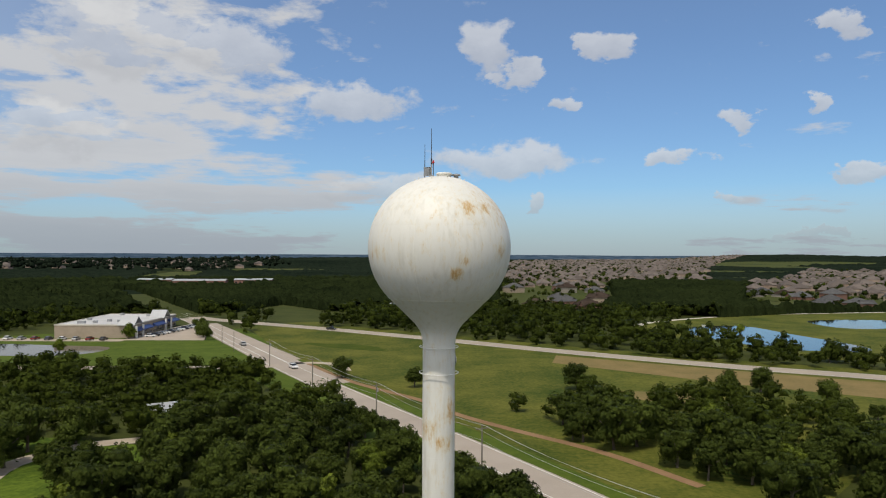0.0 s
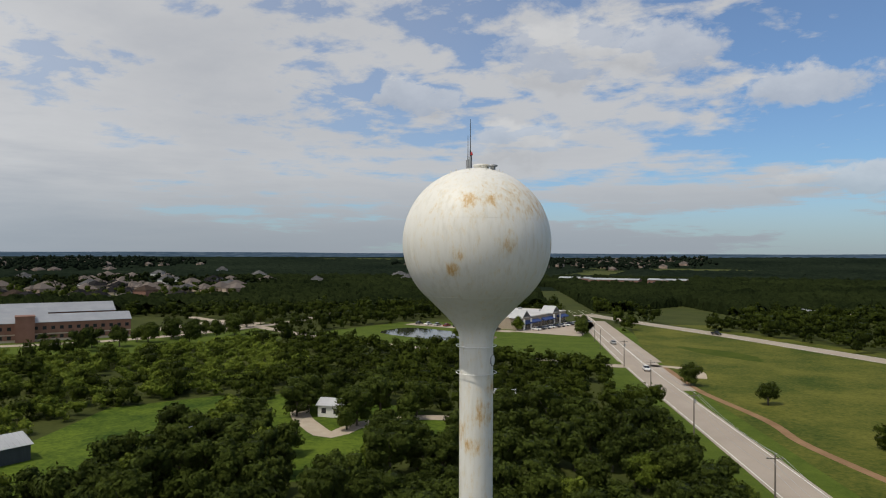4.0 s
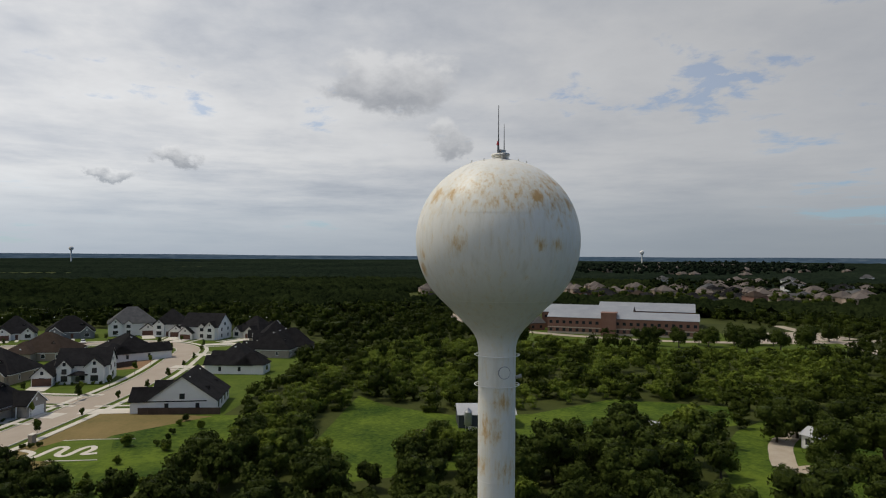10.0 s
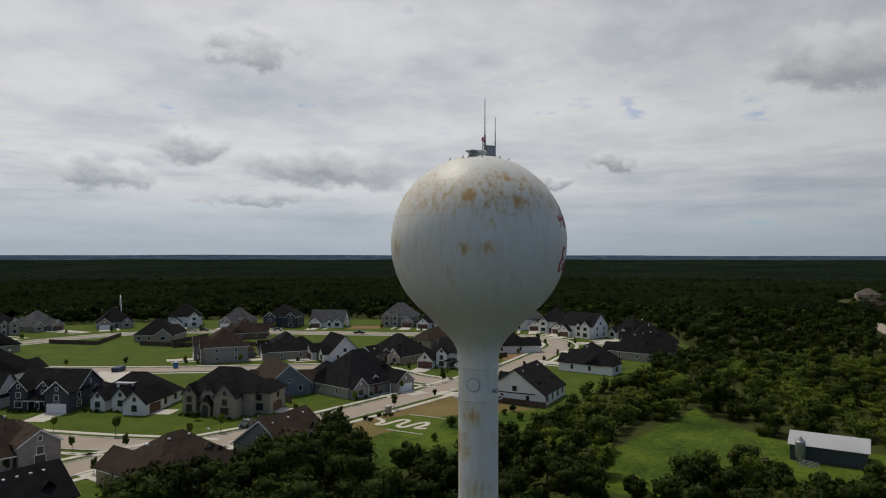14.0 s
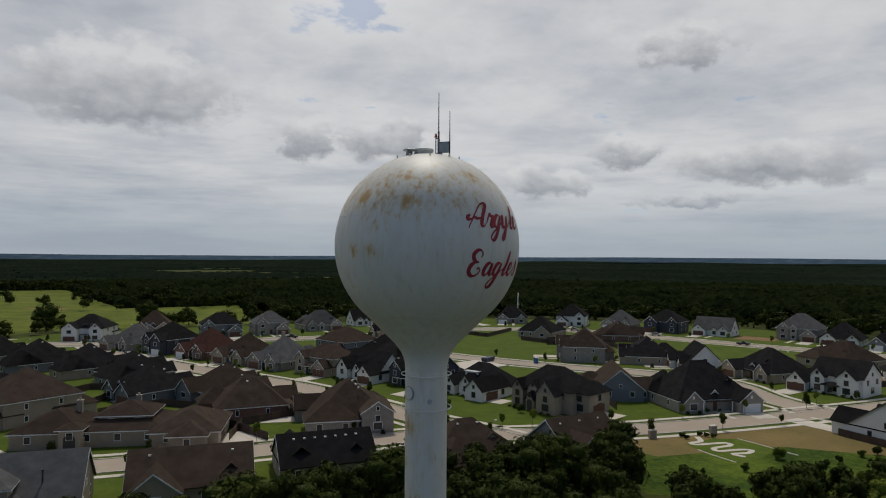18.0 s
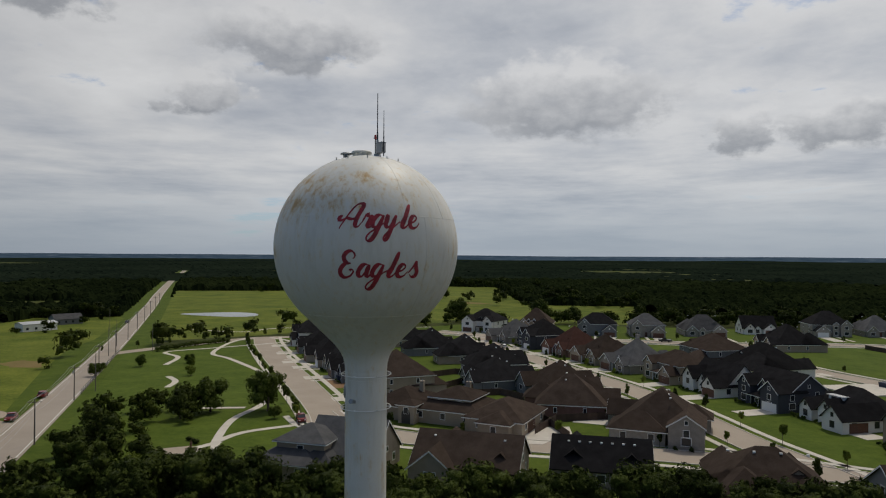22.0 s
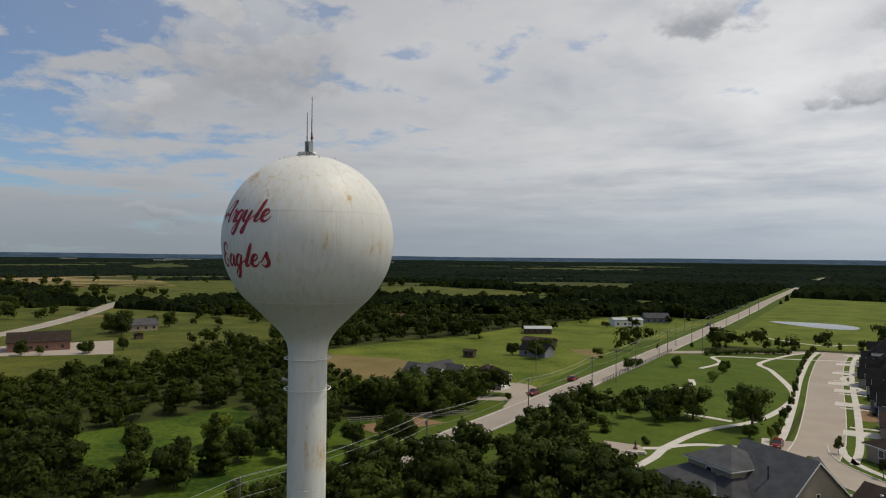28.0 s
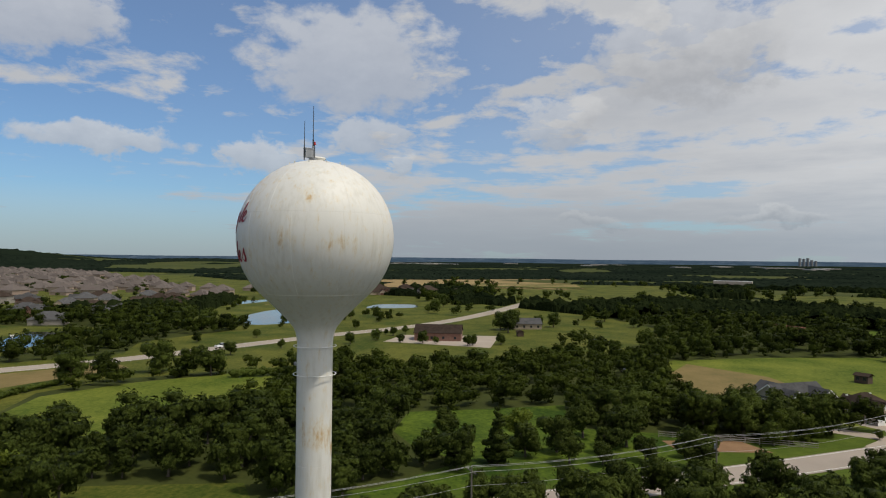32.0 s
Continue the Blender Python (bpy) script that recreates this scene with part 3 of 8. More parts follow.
def near_line(line, x, y, width):
    hit = np.zeros(len(x), bool)
    for a, b in zip(line, line[1:]):
        dx, dy = b[0] - a[0], b[1] - a[1]
        s = np.clip(((x - a[0]) * dx + (y - a[1]) * dy) / (dx * dx + dy * dy + 1e-9), 0, 1)
        hit |= (x - a[0] - s * dx) ** 2 + (y - a[1] - s * dy) ** 2 < width * width
    return hit

# ---- ground ----
HILLS = [(1800, 1560, 46, 300, 0.7), (2300, 1050, 20, 380, 0.4), (-350, 2300, 20, 700, 0.0), (1350, 2900, 32, 500, 0.0), (2100, 2400, 34, 600, 0.0), (-1900, 1400, 14, 900, 0.0)]


def rise(x, y):
    """The height of the land: flat near the tower, swelling slowly towards the horizon."""
    x, y = np.asarray(x, float), np.asarray(y, float)
    r = np.hypot(x, y)
    s = np.clip((r - 900) / 3900, 0, 1)
    z = 9 * s * s * (3 - 2 * s)
    far = np.clip((r - 1000) / 800, 0, 1)
    z = z + far * (3.0 * np.sin(x / 410 + 1.3) * np.cos(y / 530) + 2.0 * np.sin(x / 170 - y / 230))
    for hx, hy, h, w, _ in HILLS:
        z = z + h * np.exp(-((x - hx) ** 2 + (y - hy) ** 2) / (w * w))
    return z


def make_ground():
    radii = [0, 40, 80, 130, 200, 300, 450, 650, 850] + list(range(920, 3300, 70)) + [3400, 3600, 3900, 4200, 4500, 4850]
    n = 300
    b = Build()
    b.v.append((0, 0, 0))
    for r in radii[1:]:
        a = np.arange(n) * 2 * math.pi / n
        x, y = r * np.cos(a), r * np.sin(a)
        z = rise(x, y) if r > 300 else np.zeros(n)
        b.v += list(zip(x.tolist(), y.tolist(), z.tolist()))
    b.f += [(0, 1 + i, 1 + (i + 1) % n) for i in range(n)]
    for j in range(len(radii) - 2):
        p, q = 1 + j * n, 1 + (j + 1) * n
        b.f += [(p + i, q + i, q + (i + 1) % n, p + (i + 1) % n) for i in range(n)]
    ob = new("ground", b.mesh("ground", "ground_scrub", True))
    me = ob.data
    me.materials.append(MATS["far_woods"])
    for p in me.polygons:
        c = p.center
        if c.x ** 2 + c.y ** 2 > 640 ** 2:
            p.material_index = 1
    tagged(ob, "wide flat land of scrub and dark woods reaching the horizon", "ground", kind="structure")


make_ground()


def distant_hills(radius, height, material, label):
    """A line of land before the sky, its haze painted into the material's colour."""
    b = Build()
    n = 240
    for k in range(n):
        a = 2 * math.pi * k / n
        x, y = radius * math.cos(a), radius * math.sin(a)
        top = height + 1.6 * math.sin(5 * a + 1) + 1.2 * math.sin(13 * a) + 0.8 * math.sin(31 * a + 2)
        b.v += [(x, y, 0.0), (x, y, top)]
    b.f = [(2 * k, 2 * ((k + 1) % n), 2 * ((k + 1) % n) + 1, 2 * k + 1) for k in range(n)]
    tagged(new("backdrop", b.mesh("backdrop", material)), label, "backdrop", kind="structure")


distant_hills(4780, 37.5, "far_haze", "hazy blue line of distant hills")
distant_hills(3450, 9.0, "haze_tinted_ridge", "hazy dark line of distant woods")


def area(name, pts, z, material, label):
    ob = new(name, patch(pts, z).mesh(name, material))
    return tagged(ob, label, "ground", kind="structure")


# main two-lane road, straight past the tower
ROAD = [(-330, 640), (-230, 480), (-150, 350), (-136, 327), (-56, 189), (19, 68), (71, -23), (103, -82), (190, -232), (300, -416), (407, -590), (640, -980), (1000, -1600)]
HIGHWAY = [(-520, 640), (-306, 505), (-209, 425), (-154, 362), (-120, 336), (-60, 299), (0, 257), (45, 224), (98, 190), (140, 168), (186, 130), (221, 110), (268, 84), (340, 40), (430, 10), (560, -20)]
S1 = [(51, -120), (42, -110), (22, -103), (-7, -102.5), (-38, -100.5), (-60, -94), (-80, -89), (-104, -86), (-133, -84), (-171, -83), (-210, -87), (-238, -92), (-254, -106), (-258, -124)]
S2 = [(-55, -92), (-52, -100), (-46, -113), (-41, -127), (-36, -142), (-25, -168), (-8, -197), (5, -219), (22, -250), (34, -288)]
S3 = [(60, -300), (34, -290), (-10, -283), (-38, -282), (-66, -280), (-90, -284), (-122, -290), (-165, -284), (-195, -258), (-206, -236), (-217, -211), (-230, -184), (-246, -152), (-257, -124)]
S4 = [(-139, -86), (-141, -103), (-148, -124), (-138, -144), (-124, -161), (-104, -187), (-86, -218), (-76, -250), (-70, -278)]
BLVD = [(131, -258), (119, -235), (95.5, -196), (71, -158), (54, -131), (47, -119), (43, -111)]
GATE = [(166, -190), (152, -222), (137, -250), (128, -258), (100, -272), (60, -300)]
SIDE = [(-330, 200), (-250, 188), (-200, 178), (-148, 177), (-108, 178), (-70, 181), (-58, 186)]
SCHOOL_ST = [(-420, 20), (-350, 30), (-310, 48), (-285, 70), (-262, 110), (-255, 160), (-262, 215), (-290, 290)]
ROAD = [(x - 2.3, y - 1.3) for x, y in ROAD]
ROADS = [(ROAD, 8.6, "road", "asphalt_old", "pale worn two-lane road with white edge lines"), (HIGHWAY, 10.5, "road", "asphalt_old", "pale concrete highway crossing the meadows"),
         (S1, 8.6, "street", "street_concrete", "pale concrete street between new houses"), (S2, 8.6, "street", "street_concrete", "pale concrete street between new houses"),
         (S3, 8.6, "street", "street_concrete", "pale concrete street behind the green"), (S4, 8.6, "street", "street_concrete", "pale concrete street beside vacant lots"),
         (BLVD, 8.8, "street", "street_concrete", "wide pale concrete street beside the park"), (GATE, 7.0, "street", "street_concrete", "narrow entrance street by the park gate"),
         (SIDE, 6.5, "street", "street_concrete", "pale side street beside the lawn"), (SCHOOL_ST, 7.0, "street", "street_concrete", "pale street in front of the school")]

SUBDIVISION = [(52, -68), (20, -62), (-4, -68), (-26, -73), (-52, -66), (-74, -66), (-84, -69), (-104, -64), (-122, -48), (-140, -46), (-175, -44), (-240, -36), (-300, -62), (-312, -150), (-290, -230),
               (-250, -295), (-170, -352), (-60, -350), (40, -350), (96, -300), (126, -256), (52, -116)]
PARK = [(52, -68), (70, -60), (84, -74), (97, -92), (118, -128), (158, -196), (138, -252), (124, -250), (55, -118), (44, -96)]
EAST_FIELD = [(118, -97), (127, -82), (128, -60), (160, -60), (199, -60), (222, -68), (238, -112), (244, -150), (266, -190), (288, -250), (304, -315), (262, -335), (250, -322), (199, -232), (190, -206), (160, -158)]
FARM_LAWN = [(78, -8), (92, 8), (103, 14), (122, 14), (128, -4), (136, -24), (112, -24), (110, -44), (100, -58), (90, -44)]
SLOPE = [(82, 92), (101, 106), (124, 112), (146, 100), (172, 74), (160, 58), (128, 52), (97, 60)]
MEADOW = [(-112, 322), (-66, 218), (-48, 190), (-20, 142), (14, 88), (52, 24), (66, 32), (60, 60), (84, 86), (104, 108), (128, 116), (150, 108), (180, 96), (230, 76), (222, 106), (186, 125), (137, 163), (95, 186),
          (44, 218), (0, 251), (-60, 293)]
CLEARING = [(-72, -18), (-95, -24), (-144, -18), (-131, -10), (-121, 5), (-121, 24), (-138, 49), (-128, 76), (-110, 70), (-101, 52), (-92, 30), (-82, 12)]
YARD = [(-62, 88), (-80, 92), (-116, 96), (-118, 82), (-104, 66), (-84, 52), (-64, 48), (-54, 58), (-56, 78)]
STORE_LAWN = [(-215, 182), (-126, 182), (-72, 186), (-66, 192), (-104, 252), (-118, 300), (-130, 328), (-196, 326), (-214, 250)]
SCHOOL_YARD = [(-420, 40), (-345, 20), (-290, 28), (-232, 66), (-212, 112), (-210, 165), (-262, 200), (-300, 190), (-380, 170), (-430, 110)]
BIG_FIELD = [(172, -232), (240, -345), (310, -460), (402, -612), (300, -640), (240, -800), (90, -790), (30, -500), (-52, -505), (-40, -360), (60, -352), (105, -305), (134, -268)]
TAN_FIELD = [(720, 140), (800, 90), (815, -66), (1060, -90), (1250, -70), (1110, 235)]
EAST_FARM = [(240, 20), (262, 60), (340, 30), (420, -20), (400, -70), (330, -62), (290, -20), (252, -10)]
POND_BANK = [(88, 300), (93, 324), (136, 366), (226, 412), (300, 432), (310, 350), (300, 285), (285, 250), (287, 204), (270, 182), (236, 172), (180, 174), (152, 202), (118, 230), (108, 262)]
POND_MEADOW = [(288, 132), (330, 96), (395, 46), (500, 40), (605, 56), (660, 262), (560, 240), (460, 212), (342, 183), (300, 160)]
FAR_EAST = [(300, 285), (420, 262), (560, 230), (690, 20), (760, 150), (1020, 460), (1400, 760), (1350, 1200), (800, 800), (420, 470)]
FAR_NORTH = [(34, 430), (92, 405), (130, 510), (215, 900), (370, 950), (640, 1710), (980, 2500), (1500, 3300), (700, 3500), (210, 2500), (75, 913), (45, 632)]
NORTH_EAST = [(229, 494), (226, 440), (310, 436), (430, 500), (650, 990), (1000, 1500), (900, 1700), (557, 1098), (351, 783)]
SCHOOL_ESTATE = [(-500, 5), (-560, 100), (-505, 195), (-470, 245), (-425, 310), (-600, 445), (-715, 275), (-790, 125), (-700, 20), (-600, -20)]
PASTURE = [(300, -166), (292, -205), (337, -232), (356, -201)]
MOORS = [[(-144, 368), (-70, 312), (-55, 374), (-126, 464)], [(-465, 940), (-609, 1425), (-456, 1236), (-388, 952)]]
LOT_EDGE = [(-66, -68), (-60, -54), (-74, -45), (-104, -40), (-122, -44), (-122, -64), (-104, -66), (-84, -70)]
EAST_OPEN = [(150, 108), (172, 84), (178, 67), (187, 36), (184, 13), (205, -9), (217, -30), (218, -62), (240, -72), (300, -92), (364, -82), (420, -60), (520, 20), (500, 40), (395, 46), (330, 96), (288, 132), (236, 150), (186, 130)]
ROADSIDE = [(66, 0), (62, 14), (80, 0), (92, -30), (84, -50), (78, -30)]
SLOPE_ESTATE = [(-470, 1270), (-1000, 1150), (-1130, 1500), (-1250, 1900), (-520, 2000), (-400, 1650)]
WEST_ESTATE = [(-1150, 560), (-1350, 340), (-2000, 420), (-2250, 1000), (-1700, 1150), (-1300, 900)]
VILLAGE = [(-545, 335), (-640, 250), (-900, 330), (-900, 520), (-690, 560), (-560, 460)]
HUT_VIEW = [(-86, 68), (-74, 50), (-62, 38), (-52, 46), (-62, 60), (-76, 72)]
EAST_PLAIN = [(500, -40), (640, -190), (980, -210), (1000, 60), (815, 80), (690, 15), (600, 40)]
FARM_PLAIN = [(430, -330), (520, -430), (720, -400), (780, -270), (600, -210), (470, -250)]
GAS_LOT = [(-330, 700), (-240, 700), (-230, 790), (-350, 800)]
CLEAR = [LOT_EDGE, EAST_OPEN, ROADSIDE, SUBDIVISION, PARK, EAST_FIELD, FARM_LAWN, SLOPE, MEADOW, CLEARING, YARD, STORE_LAWN, SCHOOL_YARD, BIG_FIELD, TAN_FIELD, EAST_FARM, POND_BANK, POND_MEADOW, PASTURE, FAR_EAST, FAR_NORTH, NORTH_EAST, SCHOOL_ESTATE, SLOPE_ESTATE, WEST_ESTATE, VILLAGE, EAST_PLAIN, FARM_PLAIN, HUT_VIEW, GAS_LOT, *MOORS]
# groves that stand inside the open land
GROVES = [[(58, -60), (70, -58), (86, -76), (98, -98), (96, -118), (80, -122), (72, -104), (76, -88), (62, -74)],
          [(17, 120), (22, 94), (36, 70), (50, 52), (72, 70), (96, 104), (92, 124), (62, 132), (34, 134)],
          [(112, -44), (110, -60), (106, -72), (118, -78), (124, -62), (122, -48)]]

LAWNS = [("east_open", EAST_OPEN, 0.022, "meadow", "rough grass on both sides of the highway"), ("roadside", ROADSIDE, 0.026, "clearing_grass", "long grass beside the road"), ("lot_edge", LOT_EDGE, 0.035, "clearing_grass", "rough grass between woods and gardens"), ("subdivision_lawn", SUBDIVISION, 0.03, "lawn", "mown grass lots of a housing estate"), ("park_lawn", PARK, 0.04, "lawn", "mown park grass crossed by curving paths"),
         ("east_field", EAST_FIELD, 0.03, "pasture", "mown pasture with brown dry patches"), ("farm_lawn", FARM_LAWN, 0.03, "clearing_grass", "bright grass paddock among trees"),
         ("slope_field", SLOPE, 0.05, "pasture", "open green hillside meadow"), ("meadow", MEADOW, 0.03, "meadow", "green and brown meadow beside the highway"),
         ("clearing", CLEARING, 0.03, "clearing_grass", "bright green clearing round a farm shed"), ("yard", YARD, 0.03, "clearing_grass", "grass yard among oaks"), ("yard_edge", HUT_VIEW, 0.024, "clearing_grass", "rough grass before a cabin"),
         ("store_lawn", STORE_LAWN, 0.03, "lawn", "green lawn in front of the store"), ("school_yard", SCHOOL_YARD, 0.03, "lawn", "grass and paving round the school"),
         ("big_field", BIG_FIELD, 0.03, "pasture", "large green pasture"), ("east_farm", EAST_FARM, 0.03, "meadow", "small green pasture"),
         ("pond_bank", POND_BANK, 0.03, "meadow", "low grassy banks round the ponds"),
         ("pond_meadow", POND_MEADOW, 0.03, "meadow", "flat grass beside the far ponds"), ("pasture", PASTURE, 0.03, "clearing_grass", "small green pasture among woods"),
         ("highway_field", MOORS[0], 0.03, "meadow", "rough green field behind the highway")]
for nm, pts, z, m, lab in LAWNS:
    area(nm, pts, z, m, lab)
# fields out on the swelling land follow it
for nm, pts, m, lab in (("far_field", TAN_FIELD, "dry_field", "wide ripe tan crop field"), ("hill_clearing", MOORS[1], "far_meadow", "pale green clearing in the far woods"), ("estate_ground", FAR_EAST, "meadow", "grass of a distant housing estate"),
                        ("north_estate_ground", FAR_NORTH, "far_meadow", "grass of a distant housing estate"),
                        ("north_estate_ground", NORTH_EAST, "far_meadow", "grass between distant houses"), ("school_estate_ground", SCHOOL_ESTATE, "far_meadow", "grass between houses beyond the school"),
                        ("slope_estate_ground", SLOPE_ESTATE, "far_woods", "grass between far houses on a slope"), ("west_estate_ground", WEST_ESTATE, "far_woods", "grass between far houses on a slope"),
                        ("east_plain", EAST_PLAIN, "meadow", "open plain of mown and brown fields"), ("farm_plain", FARM_PLAIN, "meadow", "open pasture among woods"),
                        ("village_ground", VILLAGE, "far_woods", "grass between white houses in the woods")):
    b = Build()
    xs, ys = [p[0] for p in pts], [p[1] for p in pts]
    st = 45.0
    gx, gy = np.meshgrid(np.arange(min(xs), max(xs), st), np.arange(min(ys), max(ys), st))
    ok = inside(pts, gx.ravel() + st / 2, gy.ravel() + st / 2)
    for x, y in zip(gx.ravel()[ok], gy.ravel()[ok]):
        b.face(*[(px, py, float(rise(px, py)) + 0.3) for px, py in ((x, y), (x + st, y), (x + st, y + st), (x, y + st))])
    tagged(part(nm, b, m), lab, "ground", kind="structure")

# fields and clearings scattered through the far woods
g = np.random.default_rng(41)
for k in range(84):
    east = k < 66
    az = radians(g.uniform(-48, 78) if east else g.uniform(78, 312))
    r = g.uniform(520, 2900) if east else g.uniform(800, 2400)
    cx, cy = r * math.cos(az), r * math.sin(az)
    if bool(np.any([inside(p, np.array([cx]), np.array([cy]))[0] for p in CLEAR])):
        continue
    a, b = g.uniform(40, 120) * (0.6 + r / 1500), g.uniform(26, 62) * (0.5 + r / 900) if east else g.uniform(16, 40) * (0.5 + r / 900)
    ux, uy = -math.sin(az), math.cos(az)
    ring = []
    for i in range(16):
        s = 2 * math.pi * i / 16
        k1, k2 = a * math.cos(s) * g.uniform(0.8, 1.15), b * math.sin(s) * g.uniform(0.8, 1.15)
        ring.append((cx + ux * k1 + uy * k2, cy + uy * k1 - ux * k2))
    CLEAR.append(ring)
    f = Build()
    f.face(*[(px, py, float(rise(px, py)) + 0.6) for px, py in ring])
    tagged(part("far_field", f, "far_meadow"), "far field between woods", "ground", kind="structure")

LINES = []
for k, (line, width, nm, m, lab) in enumerate(ROADS):
    sl = smooth_line(line, 6.0)
    LINES.append((sl, width))
    ob = part(nm, strip(sl, width, 0.07 + 0.004 * k), m)
    tagged(ob, lab, "road", kind="structure")
    if nm == "street" and line in (S1, S2, S3, S4, BLVD):
        for off in (-1, 1):
            tagged(part("kerb", strip(side_of(sl, off * (width / 2 + 0.12)), 0.24, 0.20, 0.18), "pale_concrete"), "pale concrete kerb", "kerb", kind="structure")
            tagged(part("pavement", strip(side_of(sl, off * (width / 2 + 2.6)), 1.5, 0.13, 0.1), "pale_concrete"), "pale concrete pavement beside the street", "pavement", kind="structure")
for (line, width, nm, m, lab), z, mat in ((ROADS[0], 0.014, "lawn"), (ROADS[1], 0.018, "meadow")):
    tagged(part("verge", strip(smooth_line(line, 6.0), width + 22.0, z), mat), "mown grass verge on both sides of the road", "verge", kind="structure")
# painted lines of the main road and highway
for sl, width in LINES[:2]:
    for off in (-width / 2 + 0.7, width / 2 - 0.7):
        tagged(part("edge_line", strip(side_of(sl, off), 0.18, 0.10), "road_paint"), "worn white edge line", "road marking", kind="structure")
tagged(part("turn_lane", strip(smooth_line([(-34, 153), (-46, 172), (-60, 196)], 4), 11.0, 0.062), "asphalt_old"), "widened road with turning lanes", "road", kind="structure")
tagged(part("turn_lane", strip(smooth_line([(-60, 196), (-80, 230), (-108, 278), (-134, 322)], 8), 15.0, 0.066), "asphalt_old"), "widened road with turning lanes", "road", kind="structure")
for s in ([(-71, 208), (-92, 244), (-120, 292)], [(-51, 181), (-67, 209), (-80, 231)]):
    tagged(part("lane_line", strip(smooth_line(s, 8), 0.2, 0.105), "road_paint"), "worn white lane line", "road marking", kind="structure")

PATHS = [[(128, -258), (112, -246), (96, -224), (95, -204), (77, -186), (60, -173), (47, -155)], [(137, -252), (136, -235), (127, -206), (114, -195), (88, -169), (77, -152), (68, -128), (67, -110), (61, -92), (57, -85), (50, -68)],
         [(61, -91), (59, -100), (50, -109)], [(81, -119), (70, -122)], [(112, -246), (133, -221), (146, -205), (134, -194), (128, -177)], [(114, -157), (107, -150), (104, -141)],
         [(180, -279), (150, -276), (138, -298), (66, -321)], [(60, -92), (64, -84), (68, -81)]]
for k, p in enumerate(PATHS):
    tagged(part("park_path", strip(smooth_line(p, 3.0), 1.8, 0.10 + 0.004 * k), "pale_concrete"), "curving pale concrete park path", "path", kind="structure")
area("garden_lawn", [(-87.3, -74.8), (-95.5, -76.0), (-100.3, -73.8), (-101.3, -64.5), (-92.3, -61.2), (-86.9, -61.4), (-86.5, -70.4)], 0.068, "lawn", "small mown lawn with a winding path")
for p in ([(-86.5, -70.6), (-86.5, -66.4), (-86.9, -61.4)], [(-100.3, -73.8), (-101.0, -68.9), (-101.6, -60.2)]):
    tagged(part("edging", strip(smooth_line(p, 1.5), 0.3, 0.12, 0.08), "pale_concrete"), "pale stone lawn edging", "edging", kind="structure")
tagged(part("winding_path", strip(smooth_line([(-93.6, -78.3), (-91.6, -75.2), (-88.7, -74.9), (-89.0, -73.5), (-92.7, -72.9), (-95.5, -72.2), (-94.9, -70.5), (-90.4, -70.2), (-89.6, -68.3), (-94.4, -67.4), (-96.0, -66.2), (-94.0, -65.1), (-90.6, -65.6), (-91.3, -63.3)], 0.6), 1.15, 0.11), "pale_concrete"), "pale path winding in tight bends over the lawn", "path", kind="structure")
tagged(part("bank_path", strip(smooth_line([(96, 318), (110, 342), (136, 365), (180, 393), (226, 411), (300, 430)], 6.0), 4.0, 0.08), "pale_concrete"), "pale path along the pond bank", "path", kind="structure")
tagged(part("gravel_drive", strip(smooth_line([(-60, 92), (-72, 86), (-78, 74), (-77, 63), (-86, 66), (-96, 72), (-110, 86), (-118, 96)], 3.0), 4.5, 0.08), "gravel"), "pale gravel farm drive", "drive", kind="structure")
tagged(part("dirt_track", strip(smooth_line([(-62, 196), (-50, 190), (-30, 158), (-7, 131), (2, 116), (14, 102), (30, 85), (42, 66)], 3.0), 2.2, 0.06), "bare_soil"), "narrow brown dirt track in the meadow", "track", kind="structure")
tagged(part("farm_drive", strip(smooth_line([(104, -84), (112, -90), (120, -80), (128, -72)], 3.0), 5.0, 0.062), "street_concrete"), "pale concrete farm drive", "drive", kind="structure")
tagged(part("turning_circle", Build().face(*[(127 + 8 * math.cos(a), -98 + 8 * math.sin(a), 0.064) for a in np.arange(24) * math.pi / 12]), "street_concrete"), "round pale concrete turning place", "drive", kind="structure")
tagged(part("farm_drive", strip(smooth_line([(108, -92), (118, -95), (127, -98)], 3.0), 5.0, 0.060), "street_concrete"), "pale drive to the turning place", "drive", kind="structure")
for s in ([(-57, 190), (-46, 192), (-38, 187), (-34, 176)],):
    tagged(part("meadow_drive", strip(smooth_line(s, 3.0), 4.0, 0.062), "gravel"), "gravel lay-by beside the road", "drive", kind="structure")
area("vacant_lot", [(-70, -84), (-76, -70), (-104, -66), (-121, -50), (-126, -78), (-100, -80)], 0.045, "dry_grass", "dry brown vacant lot with bare patches")
area("building_plot", [(-212, -96), (-190, -90), (-186, -100), (-204, -118), (-222, -116)], 0.05, "bare_soil", "bare soil round a house under construction")
area("building_plot", [(44, -158), (58, -150), (68, -164), (54, -172)], 0.05, "bare_soil", "bare soil building plot")
area("building_plot", [(-250, -196), (-240, -210), (-254, -216), (-262, -200)], 0.05, "bare_soil", "bare soil building plot")
area("dry_patch", [(160, -62), (188, -60), (214, -72), (190, -92), (160, -96), (140, -84)], 0.05, "dry_grass", "dry brown grass patch in a pasture")
area("dry_verge", [(40, 214), (95, 182), (137, 159), (180, 126), (172, 116), (128, 132), (84, 158), (36, 196)], 0.05, "dry_grass", "dry brown verge beside the highway")
area("soil_yard", [(96, -44), (104, -42), (106, -58), (98, -62)], 0.05, "bare_soil", "bare soil below oaks")
area("plaza", [(60, -80), (66, -78), (70, -84), (64, -88), (59, -85)], 0.145, "street_concrete", "small paved park plaza")
